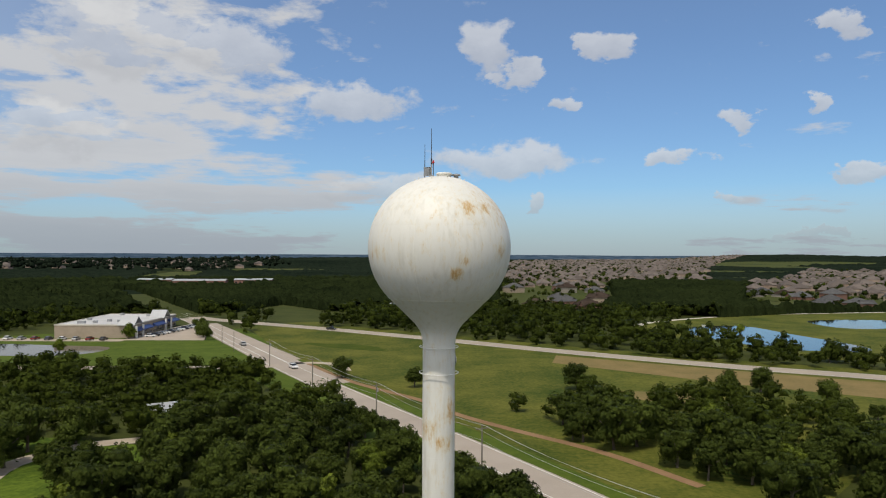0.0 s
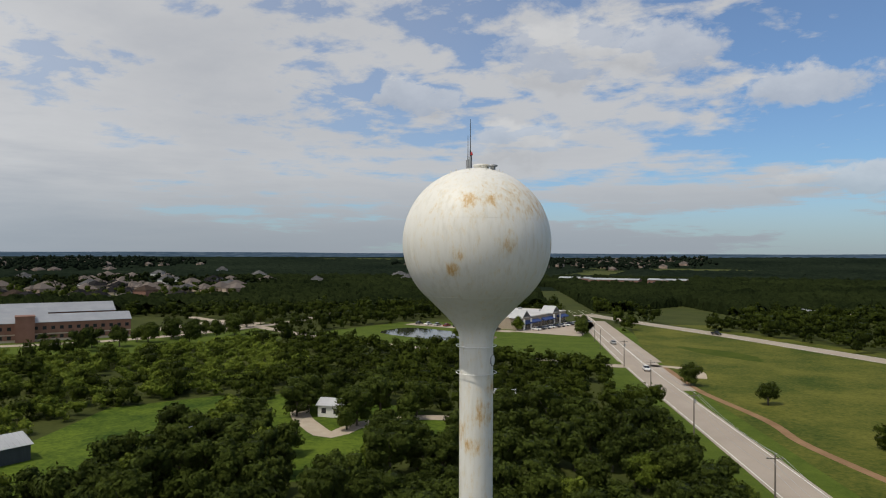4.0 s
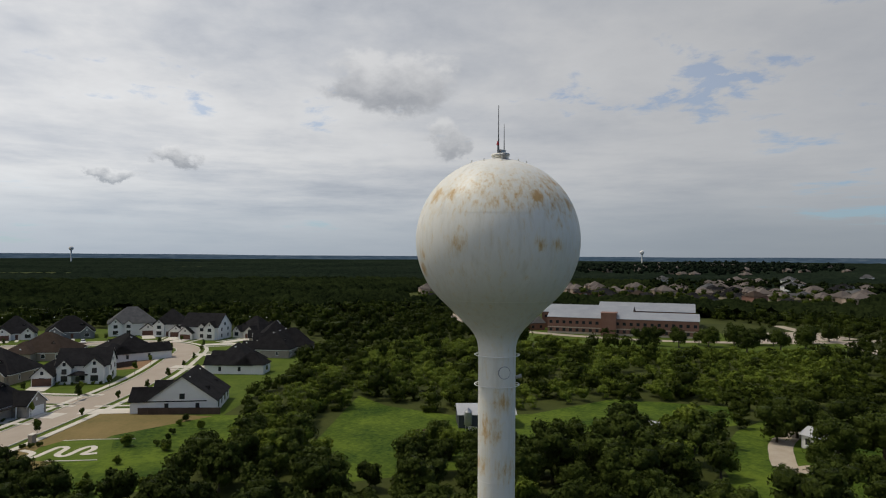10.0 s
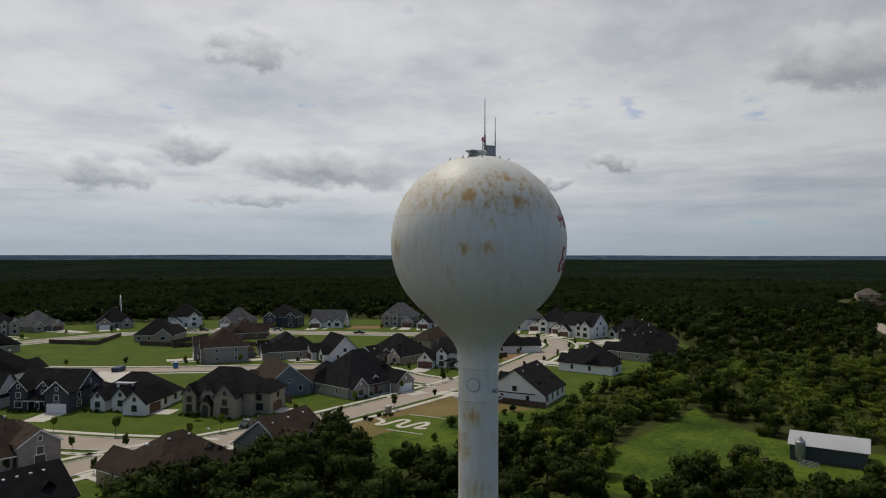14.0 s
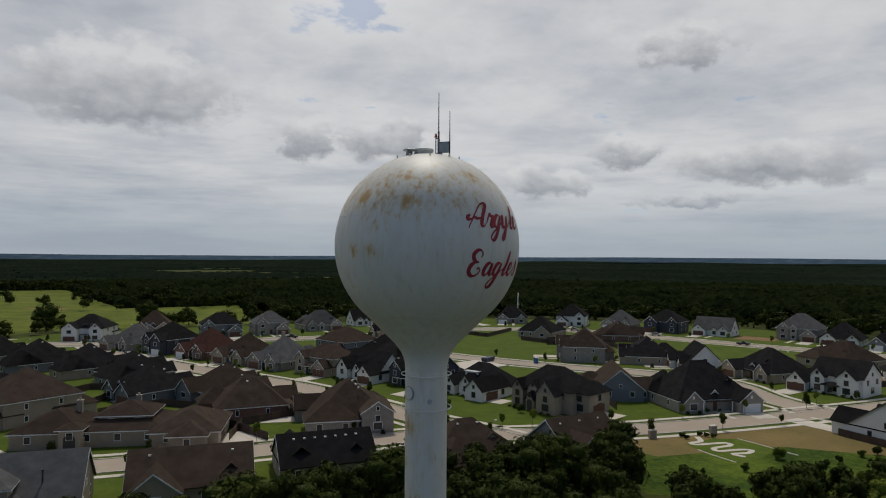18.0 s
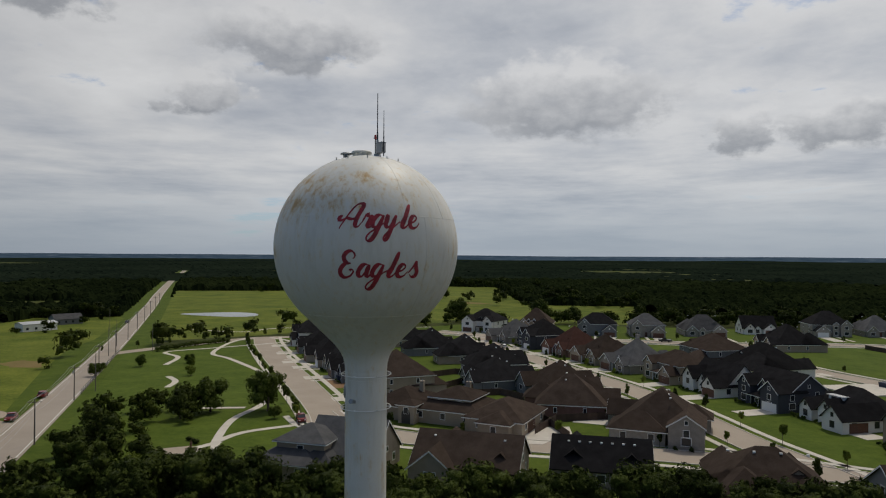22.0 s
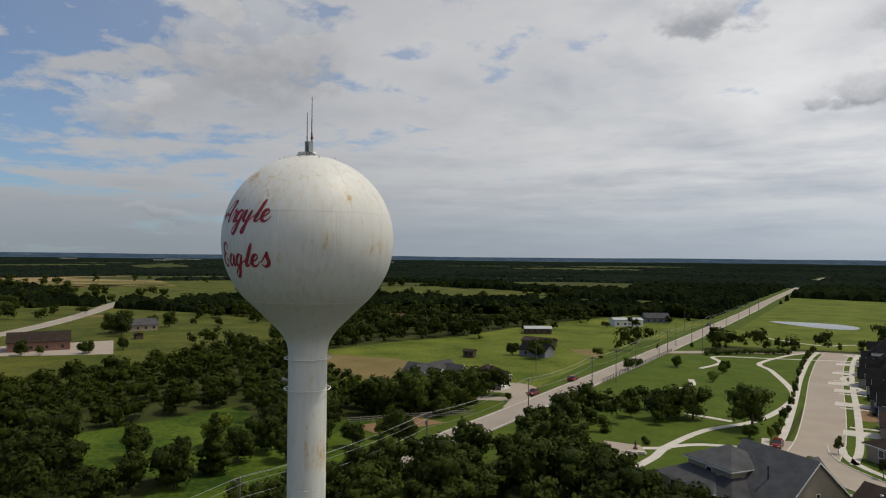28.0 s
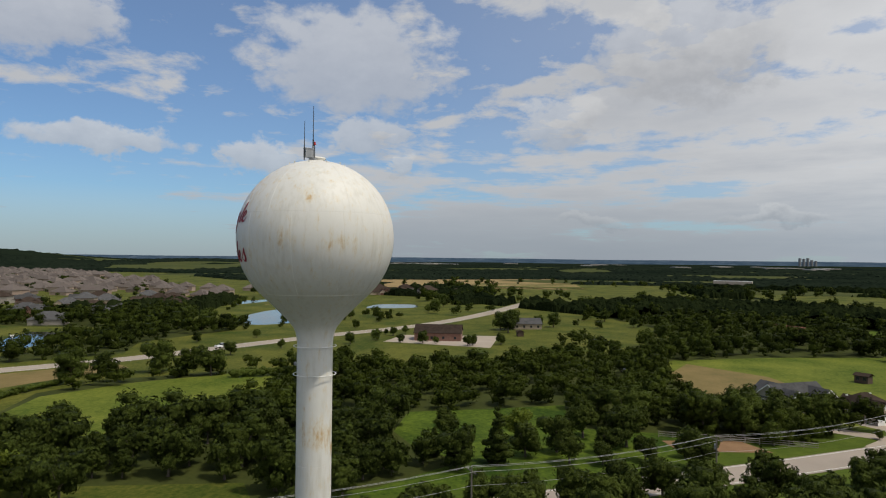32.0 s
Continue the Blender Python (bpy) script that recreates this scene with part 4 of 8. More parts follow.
area("car_park", [(-142, 250), (-108, 252), (-122, 300), (-134, 322), (-140, 322), (-146, 262)], 0.07, "street_concrete", "pale concrete car park of the store")
area("car_park", [(-205, 244), (-142, 246), (-142, 254), (-205, 254)], 0.072, "street_concrete", "pale concrete car park behind the store")
area("car_park", [(-262, 150), (-254, 160), (-268, 205), (-300, 200), (-290, 150)], 0.07, "street_concrete", "pale school car park")
area("car_park", [(245, 0), (258, 48), (286, 44), (290, -2)], 0.07, "street_concrete", "pale concrete car park of a brick hall")


def closed_curve(pts):
    """A rounded shore line through the points."""
    out, n = [], len(pts)
    for i in range(n):
        a, b, c, d = (Vector(pts[(i + j) % n]) for j in (-1, 0, 1, 2))
        for s in (0.0, 0.25, 0.5, 0.75):
            q = 0.5 * (2 * b + (c - a) * s + (2 * a - 5 * b + 4 * c - d) * s * s + (3 * b - a - 3 * c + d) * s ** 3)
            out.append((q.x, q.y))
    return out


# drier and greener patches in the grass
g = np.random.default_rng(88)
for k in range(34):
    poly = (MEADOW, EAST_FIELD, BIG_FIELD, EAST_OPEN, SLOPE, POND_MEADOW)[k % 6]
    xs, ys = [p[0] for p in poly], [p[1] for p in poly]
    cx, cy = g.uniform(min(xs), max(xs)), g.uniform(min(ys), max(ys))
    a, b, turn = g.uniform(9, 26), g.uniform(3, 8), g.uniform(-0.9, -0.3)
    if poly is BIG_FIELD:
        a, b = a * 2.2, b * 2.2
    ring = []
    for i in range(18):
        s = 2 * math.pi * i / 18
        u, v = a * math.cos(s) * g.uniform(0.75, 1.2), b * math.sin(s) * g.uniform(0.75, 1.2)
        ring.append((cx + u * math.cos(turn) - v * math.sin(turn), cy + u * math.sin(turn) + v * math.cos(turn)))
    px, py = np.array([p[0] for p in ring]), np.array([p[1] for p in ring])
    if not np.all(inside(poly, px, py)):
        continue
    dry = g.random() < 0.5
    area("grass_patch", ring, 0.052 + 0.0005 * k, "dry_grass" if dry else "dark_grass", "dry brown patch in the meadow" if dry else "taller dark green grass in the meadow")
for pts, lab in (([(-190, 208), (-150, 203), (-136, 212), (-138, 228), (-160, 232), (-192, 234)], "dark still pond beside the store"),
                 ([(116, 306), (135, 326), (159, 328), (166, 291), (174, 250), (169, 232), (155, 231), (135, 237), (120, 270)], "blue-grey estate pond with a fountain"),
                 ([(226, 207), (262, 219), (256, 200), (230, 186), (197, 184)], "blue-grey estate pond with a fountain"),
                 ([(318, 130), (348, 110), (402, 122), (428, 156), (380, 160), (340, 150)], "winding blue-grey pond"),
                 ([(455, 100), (468, 68), (500, 74), (496, 100)], "small pale pond in grass"),
                 ([(211, 363), (259, 367), (230, 321), (206, 325)], "shallow blue-grey pond"),
                 ([(440, 238), (470, 240), (530, 206), (500, 198), (450, 214)], "shallow brownish pond"),
                 ([(186, -358), (200, -350), (230, -356), (238, -364), (214, -380), (194, -376)], "pale pasture pond"),
                 ([(186, -48), (196, -46), (204, -54), (196, -62), (186, -58)], "small dark farm pond")):
    shore = closed_curve(pts)
    ob = part("pond", patch(shore, 0.06), "pond_water")
    tagged(ob, lab, "water", kind="structure")

# ---- water tower ----
ZC, RB = 38.5, 5.0


def water_tower():
    e = thing("water_tower", "white rust-stained steel water tower with a ball tank and red lettering", "water tower", at=(0, 0, ZC))
    cut = -3.55
    prof = [(RB * math.cos(a), RB * math.sin(a)) for a in np.linspace(math.pi / 2 - 0.004, math.asin(cut / RB), 48)]
    part("ball_tank", Build().lathe(prof, 160), "tank_paint", e, "white painted steel ball with rust blooms", True)
    r0 = prof[-1][0]
    cone = [(r0, cut), (r0 - 0.55, cut - 0.52), (r0 - 1.2, cut - 1.16), (1.72, cut - 1.76), (1.42, cut - 2.16), (1.25, cut - 2.5), (1.17, cut - 2.85), (1.14, cut - 3.2)]
    part("cone", Build().lathe(cone, 128), "tank_paint", e, "white cone below the ball", True)
    shaft = [(1.14, cut - 3.2), (1.13, -18), (1.13, -30), (1.25, -33), (1.9, -36), (2.6, -38.1), (2.6, -38.5)]
    part("shaft", Build().lathe(shaft, 96), "tank_paint", e, "white steel shaft with rust runs", True)
    # welds
    for z in (1.45, cut):
        r = math.sqrt(RB * RB - z * z)
        part("weld_seam", Build().ring(r, z, 0.008 if z != cut else 0.014, 128, 6), "tank_paint", e, "", True)
    for z in (-7.2, -14.5, -21.5):
        part("weld_seam", Build().ring(1.135, z, 0.012, 64, 6), "tank_paint", e, "", True)
    for k in range(12):
        a = 2 * math.pi * k / 12 + 0.2
        b = Build()
        pts = [(RB * math.cos(s) * math.cos(a), RB * math.cos(s) * math.sin(a), RB * math.sin(s)) for s in np.linspace(0.29, 1.3, 14)]
        for p, q in zip(pts, pts[1:]):
            b.tube(p, q, 0.011, n=6)
        part("weld_seam", b, "tank_paint", e)
    for k in range(10):
        a = 2 * math.pi * k / 10
        b = Build()
        pts = [(RB * math.cos(s) * math.cos(a), RB * math.cos(s) * math.sin(a), RB * math.sin(s)) for s in np.linspace(-0.78, 0.29, 14)]
        for p, q in zip(pts, pts[1:]):
            b.tube(p, q, 0.011, n=6)
        part("weld_seam", b, "tank_paint", e)
    # two rails round the shaft below the neck
    for z in (-6.95, -8.75):
        hoop = part("hoop_rail", Build().ring(1.36, z, 0.026, 72, 8), "trim_white", e, "thin white hoop rail", True)
        for k in range(6):
            a = 2 * math.pi * k / 6 + 0.3
            part("bracket", Build().tube((1.1 * math.cos(a), 1.1 * math.sin(a), z), (1.36 * math.cos(a), 1.36 * math.sin(a), z), 0.02, n=6), "trim_white", hoop)
    # manway on the shaft
    a = radians(15)
    d = Vector((math.cos(a), math.sin(a), 0))
    man = part("manway", Build().tube(d * 1.08 + Vector((0, 0, -7.9)), d * 1.19 + Vector((0, 0, -7.9)), 0.34, n=28), "tank_paint", e, "round manway plate")
    part("manway_rim", Build().tube(d * 1.08 + Vector((0, 0, -7.9)), d * 1.165 + Vector((0, 0, -7.9)), 0.385, n=28), "grey_steel", man)
    a = radians(75)
    d = Vector((math.cos(a), math.sin(a), 0))
    part("floodlight", Build().tube(d * 1.1 + Vector((0, 0, -8.3)), d * 1.5 + Vector((0, 0, -8.2)), 0.09, 0.13, 14), "grey_steel", e, "small grey floodlight")
    # roof fittings
    part("hatch", Build().lathe([(0.0, 0.30), (0.50, 0.28), (0.56, 0.22), (0.56, 0.14), (0.50, 0.12), (0.50, -0.12)], 40), "tank_paint", e, "low round roof hatch", True).location = (0.3, 0.1, RB - 0.02)
    vent = part("vent", Build().lathe([(0.0, 0.34), (0.30, 0.27), (0.34, 0.20), (0.30, 0.18), (0.17, 0.17), (0.17, -0.2)], 32), "grey_steel", e, "mushroom roof vent", True)
    vent.location = (1.15, 0.2, RB - 0.10)
    rail = Build()
    for k in range(10):
        a = 2 * math.pi * k / 10
        x, y = 1.75 * math.cos(a), 1.75 * math.sin(a)
        z = math.sqrt(RB * RB - 1.75 ** 2)
        lug = part("lug", Build().box(-0.03, -0.03, -0.05, 0.03, 0.03, 0.14), "tank_paint", e)
        lug.location = (x, y, z)
    ax, ay, bx, by = -0.6, 0.1, -1.08, 0.52
    base = part("mast_base", Build().box(-0.16, -0.16, -0.1, 0.16, 0.16, 0.10).box(-0.05, -0.05, 0.1, 0.05, 0.05, 0.9), "grey_steel", e, "steel antenna mount")
    base.location = (ax, ay, RB - 0.02)
    part("antenna", Build().tube((ax, ay, RB), (ax, ay, RB + 1.3), 0.045, n=10).tube((ax, ay, RB + 1.3), (ax, ay, RB + 3.42), 0.032, 0.018, 10), "dark_steel", e, "tall dark whip antenna")
    part("antenna", Build().tube((bx, by, RB - 0.1), (bx, by, RB + 1.0), 0.032, n=10).tube((bx, by, RB + 1.0), (bx, by, RB + 2.38), 0.026, 0.014, 10), "dark_steel", e, "short dark whip antenna")
    for z in (0.12, 0.62):
        part("mast_arm", Build().tube((ax, ay, RB + z), (bx, by, RB + z), 0.022, n=6), "grey_steel", e, "thin steel cross arm")
    cab = part("cabinet", Build().box(-0.27, -0.14, 0.0, 0.27, 0.14, 0.55).box(-0.29, -0.16, 0.55, 0.29, 0.16, 0.585), "grey_steel", e, "grey equipment box")
    cab.matrix_local = pose((ax + bx) / 2 - 0.02, (ay + by) / 2 + 0.02, RB + 0.10, 0, 0, 139)
    lx, ly = ax + 0.14, ay - 0.06
    st = part("lamp_stem", Build().tube((lx, ly, RB), (lx, ly, RB + 0.95), 0.03, n=8).tube((lx, ly, RB + 0.9), (ax, ay, RB + 0.9), 0.02, n=6), "dark_steel", e)
    part("beacon", Build().tube((lx, ly, RB + 0.95), (lx, ly, RB + 1.00), 0.09, n=14).tube((lx, ly, RB + 1.0), (lx, ly, RB + 1.16), 0.075, 0.05, 14), "lamp_red", e, "red warning beacon")
    # the two painted words: brush strokes bent onto the ball
    for word, z0, letters in (("Argyle", 0.885, (("A", 91.4), ("r", 104.8), ("g", 109.6), ("y", 117.2), ("l", 126.8), ("e", 132.0))),
                              ("Eagles", -1.52, (("E", 92.0), ("a", 101.6), ("g", 109.6), ("l", 119.0), ("e", 124.4), ("s", 132.2)))):
        k = 0
        for ch, a0 in letters:
            b = Build()
            for stroke in SCRIPT[ch]:
                k += 1
                brush_stroke(b, smooth_line([(px * 0.62, py * 0.62) for px, py in stroke], 0.05), a0, z0, RB + 0.010 + 0.0012 * k)
            part("letter", b, "red_paint", e, "faded red brush letter %s of the word %s" % (ch, word))


# brush letters: pen strokes in units of the small letters' height
SCRIPT = {
    "A": [[(0.1, -0.12), (0.15, 0.05), (0.35, 0.38), (0.75, 1.05), (1.15, 1.65), (1.45, 1.93), (1.78, 1.97), (1.86, 1.8), (1.7, 1.38), (1.46, 0.85), (1.32, 0.35), (1.36, 0.08), (1.55, 0.06), (1.82, 0.4)],
          [(0.3, 0.95), (0.08, 0.8), (0.06, 0.58), (0.3, 0.58), (0.65, 0.74), (1.0, 0.66), (1.5, 0.78)]],
    "r": [[(0.0, 0.38), (0.28, 0.92), (0.44, 1.14), (0.42, 0.97), (0.62, 0.92), (0.86, 1.0)], [(0.82, 1.0), (0.6, 0.55), (0.42, 0.14), (0.48, 0.02), (0.65, 0.06), (0.85, 0.33)]],
    "g": [[(0.98, 0.92), (0.72, 1.03), (0.42, 0.85), (0.16, 0.4), (0.2, 0.09), (0.42, 0.05), (0.7, 0.4), (0.98, 0.92)],
          [(1.04, 1.0), (0.74, 0.3), (0.38, -0.45), (0.05, -0.95), (-0.24, -1.04), (-0.34, -0.8), (-0.1, -0.45), (0.4, -0.1), (0.95, 0.3), (1.4, 0.55)]],
    "y": [[(0.05, 0.62), (0.3, 1.02), (0.3, 0.75), (0.14, 0.25), (0.26, 0.03), (0.52, 0.2), (0.88, 0.9)],
          [(1.02, 1.02), (0.76, 0.4), (0.45, -0.3), (0.18, -0.85), (-0.04, -1.0), (-0.06, -0.74), (0.25, -0.38), (0.7, 0.0), (1.3, 0.5)]],
    "l": [[(0.0, 0.35), (0.5, 1.05), (0.84, 1.72), (0.94, 2.0)], [(0.97, 2.0), (0.72, 1.4), (0.36, 0.6), (0.16, 0.2), (0.22, 0.02), (0.46, 0.08), (0.82, 0.45)]],
    "e": [[(0.1, 0.42), (0.45, 0.5), (0.76, 0.75), (0.73, 0.98), (0.5, 1.0), (0.26, 0.75), (0.12, 0.35), (0.2, 0.08), (0.45, 0.0), (0.75, 0.15), (1.0, 0.45)]],
    "E": [[(1.1, 1.45), (1.26, 1.6), (1.24, 1.85), (1.02, 2.05), (0.7, 1.98), (0.42, 1.65), (0.5, 1.25), (0.78, 1.08), (0.95, 1.12)], [(0.88, 1.1), (0.42, 1.0), (0.1, 0.6), (0.1, 0.2), (0.4, -0.05), (0.85, 0.1), (1.1, 0.45), (0.95, 0.62), (0.8, 0.5)]],
    "a": [[(0.98, 0.92), (0.72, 1.03), (0.42, 0.85), (0.16, 0.4), (0.2, 0.09), (0.42, 0.05), (0.74, 0.45), (0.98, 0.95)], [(1.04, 1.0), (0.82, 0.4), (0.78, 0.1), (0.92, 0.03), (1.25, 0.4)]],
    "s": [[(0.0, 0.3), (0.36, 0.78), (0.66, 1.28)], [(0.68, 1.3), (0.64, 0.9), (0.78, 0.4), (0.62, 0.06), (0.32, 0.0), (0.12, 0.2)]],
}


def brush_stroke(b, line, a0, z0, rr):
    """A flat ribbon on the ball, broad on the way down and thin on the way up."""
    pts, n = [], len(line)
    for i, q in enumerate(line):
        d = (line[min(i + 1, n - 1)] - line[max(i - 1, 0)]).normalized()
        broad = min(1.0, max(0.0, 0.42 - 0.75 * d.y))
        half = (0.042 + 0.066 * broad) * min(1.0, 0.55 + 3.0 * min(i, n - 1 - i) / n)
        pts.append((q.x + d.y * half, q.y - d.x * half, q.x - d.y * half, q.y + d.x * half))

    def on_ball(u, v):
        lat = (z0 + v) / RB
        az = radians(a0) + u / (RB * math.cos(lat))
        return (rr * math.cos(lat) * math.cos(az), rr * math.cos(lat) * math.sin(az), rr * math.sin(lat))
    for p, q in zip(pts, pts[1:]):
        b.face(on_ball(*p[:2]), on_ball(*q[:2]), on_ball(*q[2:]), on_ball(*p[2:]))


water_tower()

# ---- trees ----
rng = np.random.default_rng(7)


def cube_ball(n):
    """A ball of 6 n n quads: corners and faces."""
    v, f, idx = [], [], {}

    def corner(p):
        key = tuple(np.round(p, 6))
        if key not in idx:
            idx[key] = len(v)
            v.append(np.array(p) / np.linalg.norm(p))
        return idx[key]
    s = np.tan(np.linspace(-1, 1, n + 1) * math.pi / 4)
    for ax in range(3):
        for sg in (-1, 1):
            for i in range(n):
                for j in range(n):
                    q = []
                    for a, b in ((i, j), (i + 1, j), (i + 1, j + 1), (i, j + 1)):
                        p = [0, 0, 0]
                        p[ax], p[(ax + 1) % 3], p[(ax + 2) % 3] = sg, s[a] * sg, s[b]
                        q.append(corner(p))
                    f.append(q)
    return np.array(v), np.array(f)


BALL1, BALL2 = cube_ball(1), cube_ball(2)


def crown(r, height, lumps, cards, ball, card=0.55, g=rng, flat=0.75, rough=0.16, core=0.94):
    """A crown of overlapping lumps with leaf tufts all over them, round the height at which it sits: corners and quads."""
    vs, fs, n = [], [], 0
    centres = []
    for k in range(lumps):
        if k == 0:
            c, s = np.array([0, 0, height]), 0.62 * r
        else:
            a, d = g.uniform(0, 2 * math.pi), r * (0.35 + 0.37 * g.random())
            up = g.uniform(-0.80, 0.62)
            d *= math.sqrt(max(0.15, 1 - up * up))
            c = np.array([d * math.cos(a), d * math.sin(a), height + up * r * flat])
            s = r * g.uniform(0.26, 0.44)
        v = ball[0] * (1 + g.normal(0, rough, (len(ball[0]), 1))) * np.array([1, 1, flat]) * s * core + c
        vs.append(v)
        fs.append(ball[1] + n)
        n += len(v)
        centres.append((c, s))
    if not cards:
        return np.concatenate(vs), np.concatenate(fs)
    w = np.array([s * s for _, s in centres])
    pick = g.choice(len(centres), cards, p=w / w.sum())
    d = g.normal(size=(cards, 3))
    d[:, 2] = d[:, 2] * 0.9 + 0.25
    d /= np.linalg.norm(d, axis=1, keepdims=True)
    c = np.array([centres[k][0] for k in pick]) + d * np.array([[centres[k][1]] for k in pick]) * np.array([1, 1, flat]) * g.uniform(core - 0.08, 1.14, (cards, 1))
    nrm = d + g.normal(0, 0.38, (cards, 3))
    nrm /= np.linalg.norm(nrm, axis=1, keepdims=True)
    u = np.cross(nrm, g.normal(size=(cards, 3)))
    u /= np.linalg.norm(u, axis=1, keepdims=True)
    t = np.cross(nrm, u)
    s = card * g.uniform(0.6, 1.25, (cards, 1))
    quad = np.stack([c - u * s, c - t * s * 0.6 + nrm * s * 0.25, c + u * s, c + t * s * 0.6 + nrm * s * 0.25], 1).reshape(-1, 3)
    vs.append(quad)
    fs.append(np.arange(cards * 4).reshape(-1, 4) + n)
    return np.concatenate(vs), np.concatenate(fs)


def quad_mesh(name, v, f, material):
    me = bpy.data.meshes.new(name)
    me.vertices.add(len(v))
    me.vertices.foreach_set("co", np.asarray(v, np.float32).ravel())
    me.loops.add(f.size)
    me.loops.foreach_set("vertex_index", f.astype(np.int32).ravel())
    me.polygons.add(len(f))
    me.polygons.foreach_set("loop_start", np.arange(len(f), dtype=np.int32) * 4)
    me.polygons.foreach_set("use_smooth", np.ones(len(f), bool))
    me.materials.append(MATS[material])
    me.update(calc_edges=True)
    return me


def trunk(h, r, spread, g, limbs=5):
    b = Build()
    lean = Vector((g.normal(0, 0.25), g.normal(0, 0.25), 0))
    fork = Vector((0, 0, h * 0.42)) + lean
    b.tube((0, 0, -0.15), (0, 0, 0.35), r * 1.5, r * 1.05, 9).tube((0, 0, 0.3), fork, r * 1.05, r * 0.8, 9)
    for k in range(limbs):
        a = 2 * math.pi * k / limbs + g.uniform(-0.4, 0.4)
        end = fork + Vector((math.cos(a) * spread * 0.55, math.sin(a) * spread * 0.55, h * g.uniform(0.25, 0.42)))
        mid = fork.lerp(end, 0.5) + Vector((0, 0, -0.2))
        b.tube(fork, mid, r * 0.55, r * 0.36, 7).tube(mid, end, r * 0.36, r * 0.12, 6)
    return b


TREE_KINDS, WOOD_KINDS = [], []
for k, (r, ch, th, m) in enumerate([(4.3, 4.9, 7.6, "oak_leaves"), (3.7, 4.6, 7.0, "oak_leaves"), (4.9, 5.0, 7.8, "oak_leaves"), (3.3, 3.7, 5.8, "oak_leaves"), (4.0, 4.3, 6.8, "young_leaves"), (2.9, 3.2, 5.0, "young_leaves")]):
    g = np.random.default_rng(100 + k)
    v, f = crown(r, ch, 16, 1120, BALL1, 0.36, g, rough=0.16, flat=0.85, core=0.88)
    wv, wf = crown(r, ch, 13, 640, BALL1, 0.45, g, rough=0.16, flat=0.85, core=0.88)
    WOOD_KINDS.append((r, None, quad_mesh("crown", wv, wf, m)))
    TREE_KINDS.append((r, trunk(th, 0.045 * r + 0.05, r, g).mesh("trunk", "bark"), quad_mesh("crown", v, f, m)))
LABELS = ["dark spreading oak with a dense lumpy crown", "dark green round-headed oak in the woods", "broad old oak with a wide crown", "small dense dark green oak", "bright green young tree among oaks", "small bright green leafy tree"]


SAPLINGS = []
for k in range(3):
    g = np.random.default_rng(200 + k)
    v, f = crown(1.0, 2.3 + 0.2 * k, 7, 130, BALL2, 0.22, g, rough=0.24, flat=1.15)
    SAPLINGS.append((1.0, Build().tube((0, 0, -0.1), (0, 0, 2.6), 0.06, 0.03, 7).mesh("trunk", "bark"), quad_mesh("crown", v, f, "oak_leaves" if k < 2 else "young_leaves")))


def tree(kind, x, y, s, yaw, group="oaks round the tower", squash=1.0, name="oak_tree", label="", models=None):
    e = thing(name, label or LABELS[kind], "tree", group, at=(x, y, 0), yaw=yaw)
    e.scale = (s, s, s * squash)
    model = (models or TREE_KINDS)[kind]
    for nm, me in (("trunk", model[1]), ("crown", model[2])):
        o = new(nm, me)
        o.parent = e
    return e


def open_land(x, y, margin=0.0):
    """Where no trees grow."""
    hit = np.zeros(len(x), bool)
    for poly in CLEAR:
        hit |= inside(poly, x, y)
    for poly in GROVES:
        hit &= ~inside(poly, x, y)
    for line, width in LINES:
        hit |= near_line([(p.x, p.y) for p in line[::2]] + [(line[-1].x, line[-1].y)], x, y, width / 2 + (8.0 if line is LINES[0][0] else 3.0))
    hit |= near_line([(-62, 196), (-30, 158), (14, 102), (42, 66)], x, y, 3.0)
    hit |= near_line([(-60, 196), (-134, 322)], x, y, 9.0)
    hit |= x * x + y * y < 9.0
    return hit


def scatter(r0, r1, step, jitter, g):
    n = int(r1 / step) + 1
    gx, gy = np.meshgrid(np.arange(-n, n + 1) * step, np.arange(-n, n + 1) * step)
    gx = gx + (np.arange(2 * n + 1) % 2)[:, None] * step / 2
    x = gx.ravel() + g.uniform(-jitter, jitter, gx.size) * step
    y = gy.ravel() + g.uniform(-jitter, jitter, gx.size) * step
    d = np.hypot(x, y)
    ok = (d >= r0) & (d < r1)
    x, y = x[ok], y[ok]
    ok = ~open_land(x, y)
    return x[ok], y[ok]


g = np.random.default_rng(21)
x, y = scatter(24, 112, 6.7, 0.40, g)
TREES = []
# a paler young stand grows west of the tower
for a, b in zip(x, y):
    young = (a < -92 and g.random() < 0.6) or g.random() < 0.06
    kind = int(g.integers(4, 6)) if young else int(g.choice([0, 1, 2, 3], p=[0.3, 0.3, 0.2, 0.2]))
    TREES.append((kind, float(a), float(b), float(0.66 + 0.50 * g.random() ** 1.3), float(g.uniform(0, 360))))
# those that the camera passes nearest are trees of their own
NEAR = [q for q in TREES if 36 < math.hypot(q[1], q[2]) < 74]
OWN = NEAR[::max(1, -(-len(NEAR) // 110))]
for q in OWN:
    tree(*q)
LEFT = [q for q in TREES if q not in OWN]


